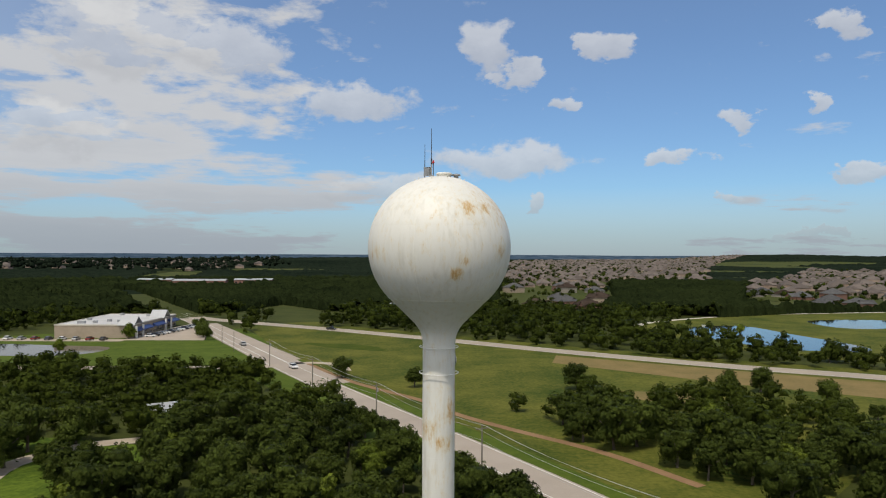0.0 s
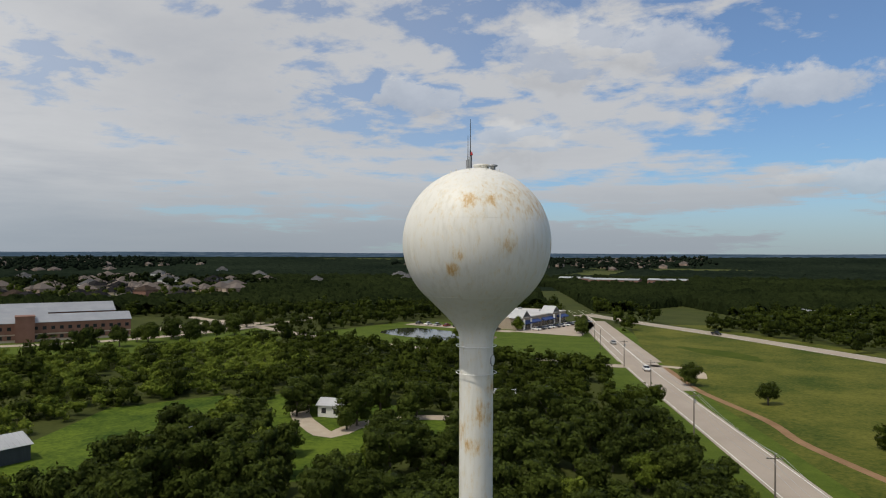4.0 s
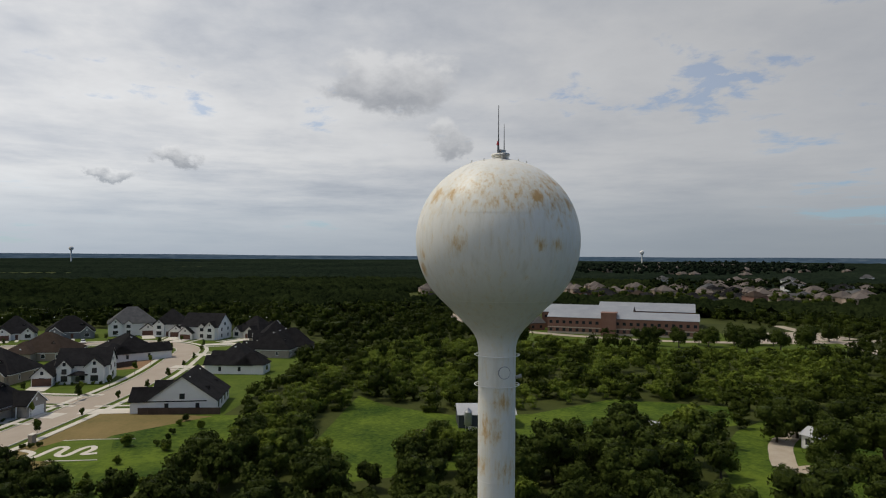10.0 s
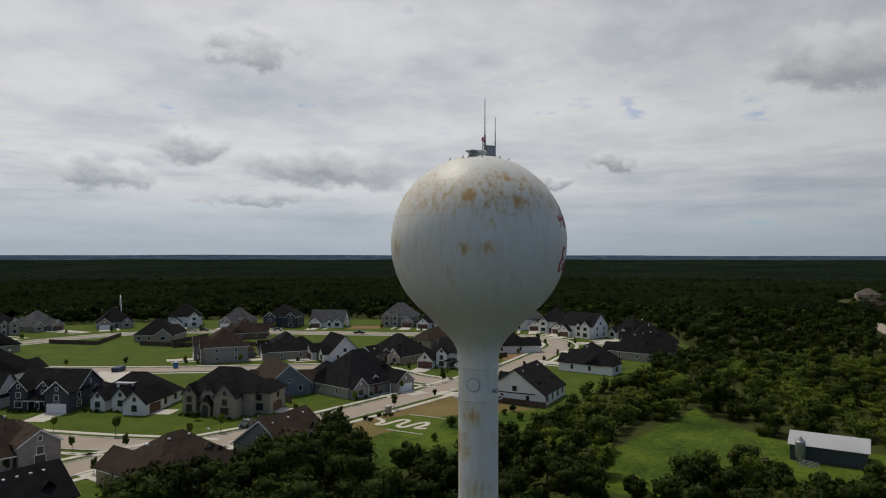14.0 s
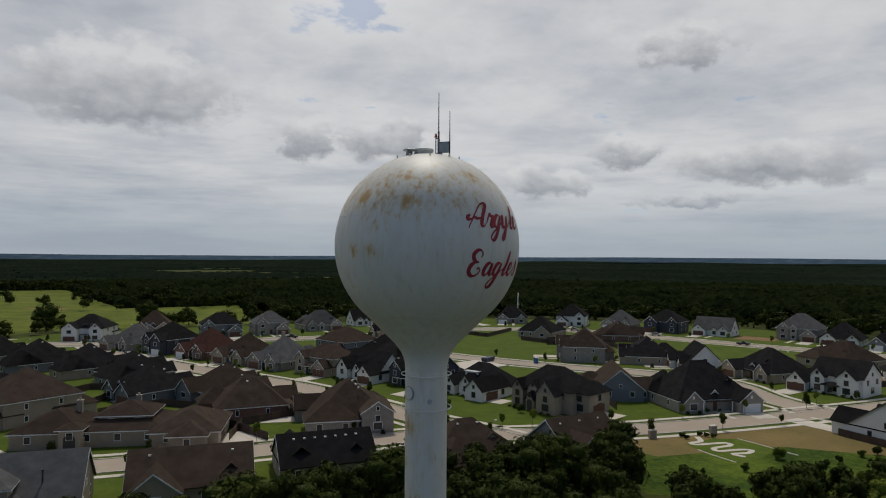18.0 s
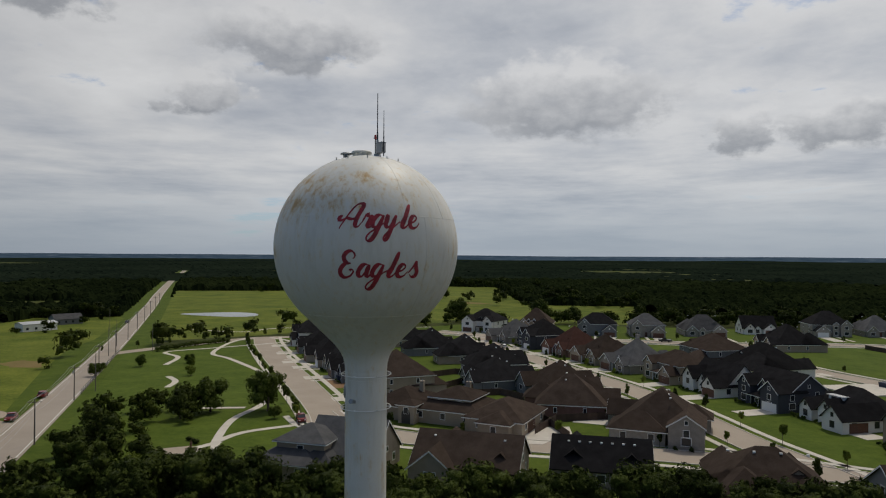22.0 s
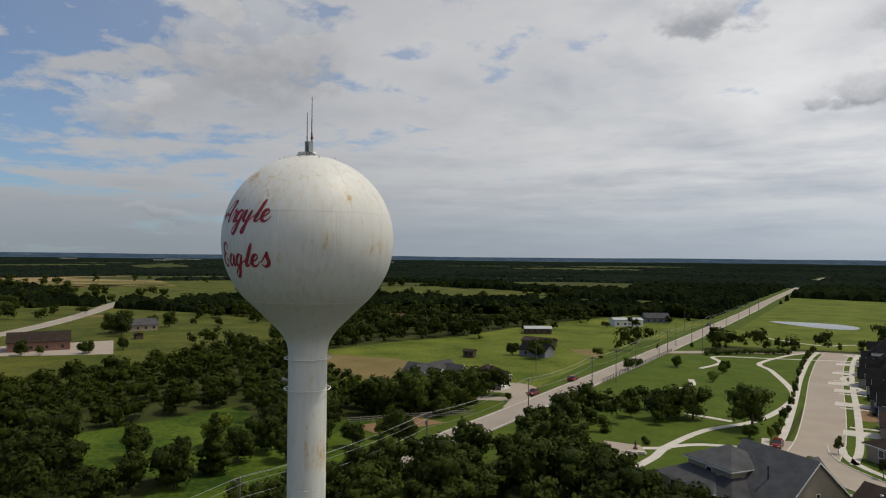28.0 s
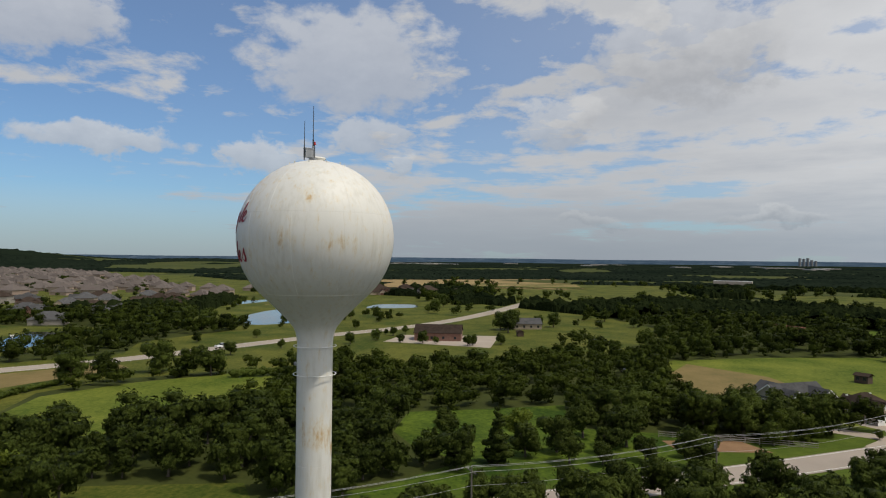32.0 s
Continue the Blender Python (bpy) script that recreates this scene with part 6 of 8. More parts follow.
        put_window(e, bx, d / 2 + 2.2, h - 1.9, 180, 2.2, 1.5, trim)
    if chimney:
        cx, cy = g.choice((-1, 1)) * w * 0.3, d * 0.2
        ch = part("chimney", Build().box(cx - 0.5, cy - 0.5, h, cx + 0.5, cy + 0.5, top + 0.7).box(cx - 0.58, cy - 0.58, top + 0.7, cx + 0.58, cy + 0.58, top + 0.88), wall, e)
        part("flue", Build().tube((cx, cy, top + 0.85), (cx, cy, top + 1.2), 0.16, n=10), "dark_steel", ch)
    if detail > 1 and not vents and storeys == 1:
        vents = g.choice((2, 3))
    for k in range(vents):
        px = -w * 0.34 + k * w * 0.68 / max(1, vents - 1)
        vz = top - 0.75
        yy = (top - vz) / pitch
        o = part("roof_vent", Build().box(-0.2, -0.2, -0.1, 0.2, 0.2, 0.16), "trim_white", e, "small pale roof vent")
        o.location = (px, yy + 0.1, vz)
    # planting along the front wall
    if shrubs:
        fa = radians(front)
        for i in range(7):
            lx = -w / 2 + 0.8 + i * (w - 1.6) / 6
            ly = -d / 2 - 1.0
            if abs(lx - gx) < gw / 2 + 0.8:
                continue
            for cx, ww, hh, out, garage in slots[1:]:
                if abs(lx - cx) < ww / 2 + 0.5:
                    ly = min(ly, -d / 2 - out - 0.9)
            bush(x - math.sin(fa) * lx - math.cos(fa) * ly, y + math.cos(fa) * lx - math.sin(fa) * ly, g.uniform(0.7, 1.35), g.randrange(4), g.uniform(0, 360))
    # drive to the street
    if drive:
        f = radians(front)
        fx, fy = math.cos(f), math.sin(f)
        rx, ry = -fy, fx    # local +x
        px, py = x + rx * gx + fx * (d / 2 + slots[0][3]), y + ry * gx + fy * (d / 2 + slots[0][3])
        line = [Vector((px - fx * 0.3, py - fy * 0.3, 0)), Vector((px + fx * drive, py + fy * drive, 0))]
        tagged(part("driveway", strip(line, 5.4, 0.118, 0.1), "pale_concrete"), "pale concrete driveway to a garage", "driveway", kind="structure")
        ex, ey = x + rx * (-side) * 1.0 + fx * d / 2, y + ry * (-side) * 1.0 + fy * d / 2
        tagged(part("front_walk", strip([Vector((ex, ey, 0)), Vector((ex + fx * (drive + slots[0][3] - 1.2), ey + fy * (drive + slots[0][3] - 1.2), 0))], 1.3, 0.112, 0.1), "pale_concrete"), "pale concrete front walk", "path", kind="structure")
    return e


B_, N_, G_, R_ = "shingle_black", "shingle_brown", "shingle_grey", "shingle_red"
W_, T_, S_, K_, Y_, V_ = "wall_white", "wall_tan", "wall_stone", "wall_brick", "wall_grey", "wall_navy"
# x, y, direction of the front, width, depth, storeys, roof, wall, extras
HOUSES = [
    # north side of the near street
    (7, -82, -95, 18, 12, 1, N_, T_, dict(gables=2, drive=8, wing_back=True, pitch=0.75, main="gable")),
    (-15, -85, -92, 16, 11, 1, B_, S_, dict(gables=2, drive=6, vents=7, pitch=0.75, main="gable")),
    (-40, -80, -92, 17, 14, 1, N_, T_, dict(gables=2, drive=8, vents=4, pitch=0.72)),
    (-62, -77, -82, 14, 12, 1, N_, Y_, dict(gables=1, drive=6, wing_back=True, pitch=0.75, main="gable")),
    (-133, -59, -85, 17, 16, 1, B_, W_, dict(gables=2, drive=12, pitch=0.72, main="gable")),
    (-186, -60, -95, 16, 14, 1, B_, W_, dict(gables=2, drive=14, pitch=0.8)),
    (-222, -54, -100, 18, 14, 1, B_, S_, dict(gables=2, drive=20, pitch=0.8)),
    # south side of the near street
    (-9, -136, 180, 13, 14, 1, N_, K_, dict(gables=1, pitch=0.85)),
    (-6, -156, 205, 15, 14, 1, N_, Y_, dict(gables=2, wing_back=True, pitch=0.8, drive=8)),
    (13, -165, 30, 15, 13, 1, B_, Y_, dict(gables=2, wing_back=True)),
    (17, -193, 205, 16, 14, 1, B_, Y_, dict(gables=2, drive=8)),
    (30, -212, 205, 16, 14, 1, B_, T_, dict(gables=2, drive=8, pitch=0.8)),
    (46, -228, 205, 16, 15, 1, B_, Y_, dict(gables=2, drive=8, pitch=0.8)),
    (62, -250, 205, 16, 15, 1, B_, T_, dict(gables=2, drive=8, pitch=0.8)),
    # beside the wide street
    (39, -150, 31, 16, 15, 2, N_, T_, dict(gables=3, drive=7, pitch=0.7)),
    (53, -170, 31, 15, 16, 1, B_, Y_, dict(gables=2, drive=8, pitch=0.85)),
    (64, -188, 31, 15, 16, 1, B_, T_, dict(gables=2, drive=8, pitch=0.85)),
    (76, -206, 31, 15, 16, 1, B_, S_, dict(gables=2, drive=8, pitch=0.85)),
    (88, -225, 31, 15, 16, 1, B_, Y_, dict(gables=2, drive=8, pitch=0.85)),
    (100, -244, 31, 14, 15, 2, B_, W_, dict(gables=2, drive=8, pitch=0.8)),
    # west of the second street
    (-30, -204, 30, 14, 14, 1, G_, S_, dict(gables=2, drive=8, pitch=0.95, chimney=True)),
    (-20, -220, 32, 15, 14, 1, N_, T_, dict(gables=2, drive=8, vents=4, pitch=0.85)),
    (-9, -238, 32, 15, 14, 1, R_, K_, dict(gables=3, drive=8, pitch=0.95)),
    (4, -256, 32, 14, 13, 2, B_, V_, dict(gables=2, drive=8, pitch=0.8, garage_mat="trim_white")),
    (17, -272, 32, 15, 13, 1, G_, S_, dict(gables=2, drive=8, pitch=0.9)),
    # between the second and the fourth street
    (-58, -226, 205, 17, 14, 2, N_, Y_, dict(gables=2, drive=8, pitch=0.6)),
    (-70, -206, 205, 20, 15, 1, B_, W_, dict(gables=2, drive=8, pitch=0.8)),
    # round the fourth street
    (-118, -104, 80, 20, 15, 1, B_, S_, dict(gables=2, drive=6, pitch=0.95)),
    (-169, -126, -5, 17, 14, 1, B_, T_, dict(gables=2, drive=8, pitch=0.8)),
    (-160, -147, -30, 15, 12, 1, B_, W_, dict(gables=2, drive=8, pitch=1.0, main="gable")),
    (-155, -168, -35, 18, 14, 1, B_, T_, dict(gables=2, drive=9, pitch=0.75)),
    (-136, -180, -35, 16, 13, 2, N_, S_, dict(gables=3, drive=9, pitch=0.8)),
    (-214, -106, 130, 20, 15, 1, B_, W_, dict(gables=1, pitch=0.65)),
    (-214, -134, 180, 18, 15, 1, N_, T_, dict(gables=1, drive=8, pitch=0.7)),
    (-187, -226, 150, 17, 14, 1, N_, K_, dict(gables=1, pitch=0.7)),
    (-160, -250, 215, 16, 13, 1, B_, T_, dict(gables=2, pitch=0.85, wing_back=True)),
    # far row behind the back street
    (36, -312, 70, 16, 13, 2, B_, W_, dict(gables=2, drive=6)),
    (10, -304, 85, 15, 13, 2, N_, T_, dict(gables=3, drive=6, pitch=0.9)),
    (-19, -308, 90, 17, 12, 2, B_, Y_, dict(gables=2, drive=9, pitch=0.7)),
    (-42, -309, 92, 15, 12, 2, G_, S_, dict(gables=2, drive=10, pitch=0.7)),
    (-69, -318, 95, 18, 13, 1, G_, S_, dict(gables=3, drive=18, pitch=0.9)),
    (-97, -333, 95, 16, 12, 1, B_, W_, dict(gables=3, drive=20, pitch=0.95, main="gable")),
    (-95, -272, 10, 18, 15, 1, B_, T_, dict(gables=2, drive=8, pitch=0.85)),
    (-129, -333, 95, 17, 13, 2, B_, S_, dict(gables=3, drive=18, pitch=0.8)),
    (-152, -336, 95, 15, 13, 1, G_, S_, dict(gables=2, drive=22, pitch=0.9)),
    (-182, -318, 60, 16, 13, 1, B_, S_, dict(gables=2, drive=10, pitch=0.9)),
    (-206, -292, 48, 15, 13, 2, B_, W_, dict(gables=2, drive=9, pitch=0.8)),
    (-221, -268, 32, 15, 13, 1, G_, S_, dict(gables=2, drive=9, pitch=0.9)),
    (-233, -246, 28, 16, 13, 2, B_, V_, dict(gables=2, drive=10, pitch=0.75)),
    (-246, -226, 26, 18, 12, 1, G_, W_, dict(gables=3, drive=10, pitch=0.95, main="gable")),
    (-270, -197, 25, 17, 13, 2, G_, S_, dict(gables=3, drive=12, pitch=0.85)),
    (-272, -177, 25, 15, 13, 1, B_, W_, dict(gables=2, drive=8, pitch=0.9)),
    (-277, -156, 25, 18, 14, 1, B_, Y_, dict(gables=2, drive=8, pitch=0.8)),
    (-290, -134, 22, 19, 14, 2, G_, W_, dict(gables=3, drive=14, pitch=0.85)),
    (-286, -114, 5, 13, 12, 2, B_, W_, dict(gables=2, drive=12, pitch=0.9)),
    (-274, -95, -15, 18, 12, 2, B_, W_, dict(gables=3, drive=9, pitch=0.9, main="gable")),
    (-280, -74, -30, 14, 12, 1, B_, W_, dict(gables=2, drive=16, pitch=0.9)),
    (-252, -60, -75, 16, 14, 1, B_, S_, dict(gables=2, drive=18, pitch=0.85)),
]
for k, (hx, hy, fr, w, d, st, ro, wa, kw) in enumerate(HOUSES):
    if k > 5 and kw.get("main") != "gable":
        w, d = w * 1.06, d * 1.12
    house(hx, hy, fr, w, d, st, ro, wa, 500 + k, shrubs=5 < k < 38, **kw)



def block_house(label, at, yaw, wall, roof, blocks, group="houses of the estate", trim="trim_white", accent=None):
    """A house put together from blocks: kind of roof, x0, y0, x1, y1, height of the foot and of the eaves, pitch."""
    e = thing("house", label, "house", group, at=at, yaw=yaw)
    for kind, x0, y0, x1, y1, z0, h, pitch in blocks:
        part("wall", Build().box(x0, y0, z0, x1, y1, h - 0.02), wall, e)
        if kind == "hip":
            rb, _, rect = hip_roof(x0, y0, x1, y1, h, pitch, 0.6)
            part("roof", rb, roof, e)
            part("eave_board", eave_board(*rect, h), trim, e)
        else:
            turned = kind == "gable_x"
            u0, u1, v0, v1 = (y0, y1, -x1, -x0) if turned else (x0, x1, y0, y1)
            rb, _ = gable_roof(u0, u1, v0, v1 + 0.4, h, pitch)
            gb = gable_wall(u0 + 0.003, u1 - 0.003, v0 + 0.003, v1 - 0.003, h - 0.3, h, pitch)
            bb = barge_boards(u0, u1, v0, h, pitch)
            b2 = Build()
            b2.v, b2.f = [(px, v0 + v1 - py, pz) for px, py, pz in bb.v], [tuple(reversed(f)) for f in bb.f]
            for q in (rb, gb, bb, b2):
                if turned:
                    q.v = [(-py, px, pz) for px, py, pz in q.v]
            part("roof", rb, roof, e)
            part("gable", gb, accent or wall, e)
            part("barge_board", bb, trim, e)
            part("barge_board", b2, trim, e)
        zs = h - 2.1
        if kind != "hip" and h - z0 > 2.5:
            # a window high in each gable
            for sg in (-1, 1):
                if kind == "gable_y":
                    put_window(e, (x0 + x1) / 2, y0 if sg < 0 else y1, h + 0.25, 0 if sg < 0 else 180, 0.8, 1.0, trim)
                else:
                    put_window(e, x0 if sg < 0 else x1, (y0 + y1) / 2, h + 0.25, -90 if sg < 0 else 90, 0.8, 1.0, trim)
        if h - z0 > 4.6:
            for x, y, turn, span in (((x0 + x1) / 2, y0, 0, x1 - x0), (x1, (y0 + y1) / 2, 90, y1 - y0), (x0, (y0 + y1) / 2, -90, y1 - y0)):
                put_window(e, x, y, 0.8, turn, min(2.0, span * 0.45), 1.7, trim)
        for x, y, turn, span in (((x0 + x1) / 2, y0, 0, x1 - x0), ((x0 + x1) / 2, y1, 180, x1 - x0), (x1, (y0 + y1) / 2, 90, y1 - y0), (x0, (y0 + y1) / 2, -90, y1 - y0)):
            n = max(1, int(span / 5))
            for i in range(n):
                s = ((i + 0.5) / n - 0.5) * span
                put_window(e, x + (s if turn in (0, 180) else 0), y + (s if turn in (90, -90) else 0), zs, turn, 1.3, 1.5, trim)
    return e


def garage(house_ob, x, y, turn, at, front, length, mat="garage_wood", width=5.4):
    """A garage door in a wall of a block house, and its drive."""
    o = new("garage_door", door_mesh(mat))
    o.parent, o.matrix_local = house_ob, pose(x, y, 0, 0, 0, turn)
    m = pose(at[0], at[1], 0, 0, 0, front + 90)
    a = radians(turn)
    p, q = m @ Vector((x, y, 0)), m @ Vector((x + math.sin(a) * length, y - math.cos(a) * length, 0))
    tagged(part("driveway", strip([p, q], width, 0.118, 0.1), "pale_concrete"), "pale concrete driveway to a garage", "driveway", kind="structure")


def planted(at, front, spots, seed):
    g = random.Random(seed)
    m = pose(at[0], at[1], 0, 0, 0, front + 90)
    for lx, ly in spots:
        p = m @ Vector((lx, ly, 0))
        bush(p.x, p.y, g.uniform(0.8, 1.4), g.randrange(4), g.uniform(0, 360))


# the houses that face the open street corner
at, fr = (-62, -155, 0), 28
h = block_house("two-storey dark navy-sided house with white-trimmed gables", at, fr + 90, V_, B_, [
    ("gable_x", -8, -4, 8, 6, -0.1, 5.4, 0.72), ("gable_y", -7.6, -7, -3.2, 1, -0.1, 5.2, 1.05), ("gable_y", 2.2, -8.5, 8.2, 0, -0.1, 5.0, 0.85), ("gable_y", -1.6, -5.2, 1.2, 0, 2.6, 5.5, 1.1), ("hip", -3.4, -7, 2.0, -3.5, 2.5, 2.75, 0.35), ("hip", 3, 2, 9, 11, -0.1, 3.0, 0.6)])
garage(h, 5.2, -8.5, 0, at, fr, 9, "trim_white")
for px in (-3.2, -0.6, 1.8):
    part("porch_post", Build().box(px - 0.12, -6.9, 0, px + 0.12, -6.66, 2.55), "trim_white", h)
planted(at, fr, [(-7, -8.2), (-5.5, -8.3), (-4, -8.2), (-2, -8), (-0.5, -8)], 1)
at, fr = (-72, -138, 0), 25
h = block_house("one-storey white-painted house with steep gables and a grey dormer", at, fr + 90, W_, B_, [
    ("hip", -8.2, -4, 8, 8, -0.1, 3.0, 0.80), ("gable_y", -7.4, -7, -3.6, 1, -0.1, 3.0, 1.1), ("gable_y", -2.2, -6.5, 2.2, 1, -0.1, 3.3, 1.1), ("gable_y", 2.8, -10, 8.6, 2, -0.1, 3.0, 0.95)], trim="trim_dark")
garage(h, 8.6, -5.8, 90, at, fr, 5)
part("shed_dormer", extruded([(-3.6, 4.2), (0.6, 4.2), (0.6, 6.0), (-3.6, 6.0)], -2.2, 2.0), "wall_white", h)
part("dormer_roof", extruded([(-3.9, 6.0), (0.9, 6.0), (0.9, 6.12), (-3.9, 6.12)], -2.6, 2.0), "metal_roof", h, "pale metal dormer roof")
put_window(h, -1.5, -2.2, 4.6, 0, 2.6, 1.1, "trim_dark")
planted(at, fr, [(-8, -8), (-6.5, -8.2), (-5, -8), (-1.8, -7.6), (0, -7.7), (1.8, -7.6)], 2)
at, fr = (-81, -114, 0), 22
h = block_house("two-storey tan stone house with four steep front gables", at, fr + 90, T_, B_, [
    ("hip", -9, -4.5, 8, 7, -0.1, 5.5, 0.78), ("gable_y", -8.7, -6.2, -5.3, 1, -0.1, 5.1, 1.25), ("gable_y", -4.2, -5.6, -1.0, 1, -0.1, 5.4, 1.1), ("gable_y", 0.2, -8, 5.6, 1, -0.1, 5.0, 1.15), ("hip", 6, -2, 11.5, 7, -0.1, 5.2, 0.7), ("gable_y", -3.6, -7.2, -1.2, -3, -0.1, 3.0, 1.2)], trim="trim_dark", accent=S_)
garage(h, 11.5, 2.2, 90, at, fr, 6)
part("entry_arch", extruded([(-0.8, 0.0), (0.8, 0.0), (0.8, 2.1), (0.55, 2.6), (0.0, 2.85), (-0.55, 2.6), (-0.8, 2.1)], 0, 0.06), "trim_dark", h, "dark arched entry").location = (-2.4, -7.27, 0)
planted(at, fr, [(-8.5, -7.4), (-7, -7.5), (-5.5, -7.4), (0.8, -9), (2.6, -9.2), (4.6, -9)], 3)
at, fr = (-50, -171, 0), 28
h = block_house("one-storey white-painted house with three steep gables", at, fr + 90, W_, B_, [
    ("gable_x", -8, -4, 8, 7, -0.1, 3.2, 0.95), ("gable_y", -7.2, -7, -2.4, 1, -0.1, 3.9, 1.2), ("gable_y", -1.2, -6.2, 2.6, 1, -0.1, 3.3, 1.25), ("gable_y", 3.0, -8.2, 8.2, 1, -0.1, 3.0, 1.0)], trim="trim_dark")
garage(h, 5.6, -8.2, 0, at, fr, 9)
planted(at, fr, [(-7, -8.2), (-5.2, -8.3), (-3.4, -8.2), (-0.6, -7.4), (1.6, -7.4)], 4)
at, fr = (-40, -187, 0), 30
h = block_house("two-storey tan house with a brown hipped roof and porch", at, fr + 90, T_, N_, [
    ("hip", -7.6, -4, 7.6, 7, -0.1, 5.4, 0.62), ("gable_y", -7.2, -6.4, -2.8, 0, -0.1, 5.2, 0.9), ("hip", -2.6, -6.6, 2.4, -3, 2.5, 2.8, 0.4), ("gable_y", 2.2, -7.6, 7.4, 0, -0.1, 3.0, 0.9)])
garage(h, 4.8, -7.6, 0, at, fr, 9)
for px in (-2.4, 2.0):
    part("porch_post", Build().box(px - 0.12, -6.5, 0, px + 0.12, -6.26, 2.55), "trim_white", h)
at, fr = (-106, -122, 0), 150
h = block_house("grey-sided house with a brown roof and broad gable ends", at, fr + 90, Y_, N_, [
    ("gable_x", -9.5, -6, 9.5, 6, -0.1, 3.3, 0.82), ("gable_y", -8, -9, -2, 2, -0.1, 3.1, 0.9), ("hip", 2, 2, 9, 10.5, -0.1, 3.0, 0.6), ("hip", -9, 3, -4, 9, -0.1, 3.0, 0.6)])
planted(at, fr, [(-9, 10), (-7, 10.2), (-5, 10), (3, 11.5), (5, 11.7), (7, 11.5)], 5)
at, fr = (-168, -103, 0), 12
h = block_house("two-storey white-painted house with a black roof and dormer", at, fr + 90, W_, B_, [
    ("gable_x", -4, -5, 10, 6, -0.1, 5.3, 0.75), ("gable_y", -9.4, -8.5, -4, 4, -0.1, 3.0, 1.0), ("gable_y", -3.4, -6.6, 0.4, 0, -0.1, 5.0, 1.1), ("gable_y", 4, -7, 9, 0, -0.1, 5.2, 0.9), ("hip", 0.2, -7, 4.2, -4, 2.5, 2.8, 0.35)], trim="trim_dark")
garage(h, -6.7, -8.5, 0, at, fr, 8)
planted(at, fr, [(-3, -7.8), (-1, -7.9), (1, -8.2), (4.5, -8.4), (6.5, -8.5), (8.5, -8.4)], 6)
at, fr = (-28, -119, 0), -10
h = block_house("large one-storey pale stone house with a broad brown roof", at, fr + 90, S_, N_, [
    ("hip", -9, -7.5, 9.5, 9, -0.1, 3.1, 0.78), ("gable_x", 1, 2.6, 12, 9.4, -0.1, 4.6, 0.66), ("hip", 2.5, -9, 11, 2, -0.1, 3.0, 0.62), ("gable_y", -8, -11, -2, 0, -0.1, 3.0, 0.9), ("hip", -10, 0, -4, 10.5, -0.1, 3.0, 0.7)])
garage(h, -5, -11, 0, at, fr, 8)
for k, (px, py) in enumerate(((0, 1.6), (2.2, 2.2), (-2.4, 2.0), (4.5, 2.6))):
    part("roof_vent", Build().box(-0.2, -0.2, -0.1, 0.2, 0.2, 0.16), "trim_white", h, "small pale roof vent").location = (px, py, 3.1 + 0.78 * (9.6 - py))
planted(at, fr, [(11.8, -8), (12, -5), (11.9, -2), (12.8, 4), (12.9, 7)], 7)


villa = block_house("long low tan villa with brown hipped roofs", (18, -121, 0), -14, "wall_tan", "shingle_brown", [
    ("hip", -20, -8, -7, 8, -0.1, 3.2, 0.46), ("hip", -9, -9, 8, 5.5, -0.1, 3.3, 0.46), ("hip", 6, -9, 19, 6, -0.1, 3.3, 0.46), ("hip", -6, -7, 4, 2.5, 3.0, 5.6, 0.40), ("hip", -18, 2, -11, 10.5, -0.1, 3.0, 0.46), ("hip", 5.5, 4, 9.5, 8, -0.1, 4.3, 0.40)])
arch = [(-1.1, 0.0), (1.1, 0.0), (1.1, 2.2)] + [(1.1 * math.cos(a), 2.2 + 1.1 * math.sin(a)) for a in np.linspace(0.3, 2.84, 8)] + [(-1.1, 2.2)]
part("entry_arch", extruded(arch, 0, 0.06), "trim_dark", villa, "dark arched entry").location = (7.5, 8.0, 0)
for px, py in ((9.5, -4.0), (-1.0, -8.2)):
    ch = part("chimney", Build().box(px - 0.5, py - 0.5, 3.0, px + 0.5, py + 0.5, 7.4).box(px - 0.6, py - 0.6, 7.4, px + 0.6, py + 0.6, 7.6), "wall_tan", villa)
    part("flue", Build().tube((px, py, 7.6), (px, py, 8.0), 0.2, n=10), "grey_steel", ch)
o = new("garage_door", door_mesh("garage_wood"))
o.parent, o.matrix_local = villa, pose(-20, 1.5, 0, 0, 0, -90)
for pts in ([(-6, -108.5), (4, -109.5), (2, -104), (-4, -104)],):
    tagged(part("driveway", patch(pts, 0.125), "pale_concrete"), "wide pale concrete drive of a villa", "driveway", kind="structure")
tagged(part("driveway", patch([(-9, -120), (-1.5, -118), (3.5, -109.6), (-6, -108.6), (-10, -112)], 0.121), "pale_concrete"), "wide pale concrete drive of a villa", "driveway", kind="structure")

grey = block_house("grey-roofed cream house with hips and gables", (32, -80, 0), -5, "wall_tan", "shingle_grey", [
    ("gable_x", -10, -8.5, 3, 4.5, -0.1, 3.2, 0.88), ("hip", -1, -6, 10.5, 8.5, -0.1, 3.1, 0.50), ("hip", -1.5, -3, 7.5, 5.5, 2.9, 6.1, 0.48), ("gable_y", -5, -12, 1.5, -2, -0.1, 3.2, 0.95), ("gable_y", 3, -10.5, 8.5, -3, -0.1, 3.1, 0.9), ("hip", -4, 1, 3, 8, -0.1, 3.0, 0.6)])
part("stove_pipe", Build().tube((-5, 2.0, 5.0), (-5, 2.0, 7.2), 0.12, n=10).tube((-5, 2, 7.2), (-5, 2, 7.4), 0.2, n=10), "dark_steel", grey, "dark roof stove pipe")
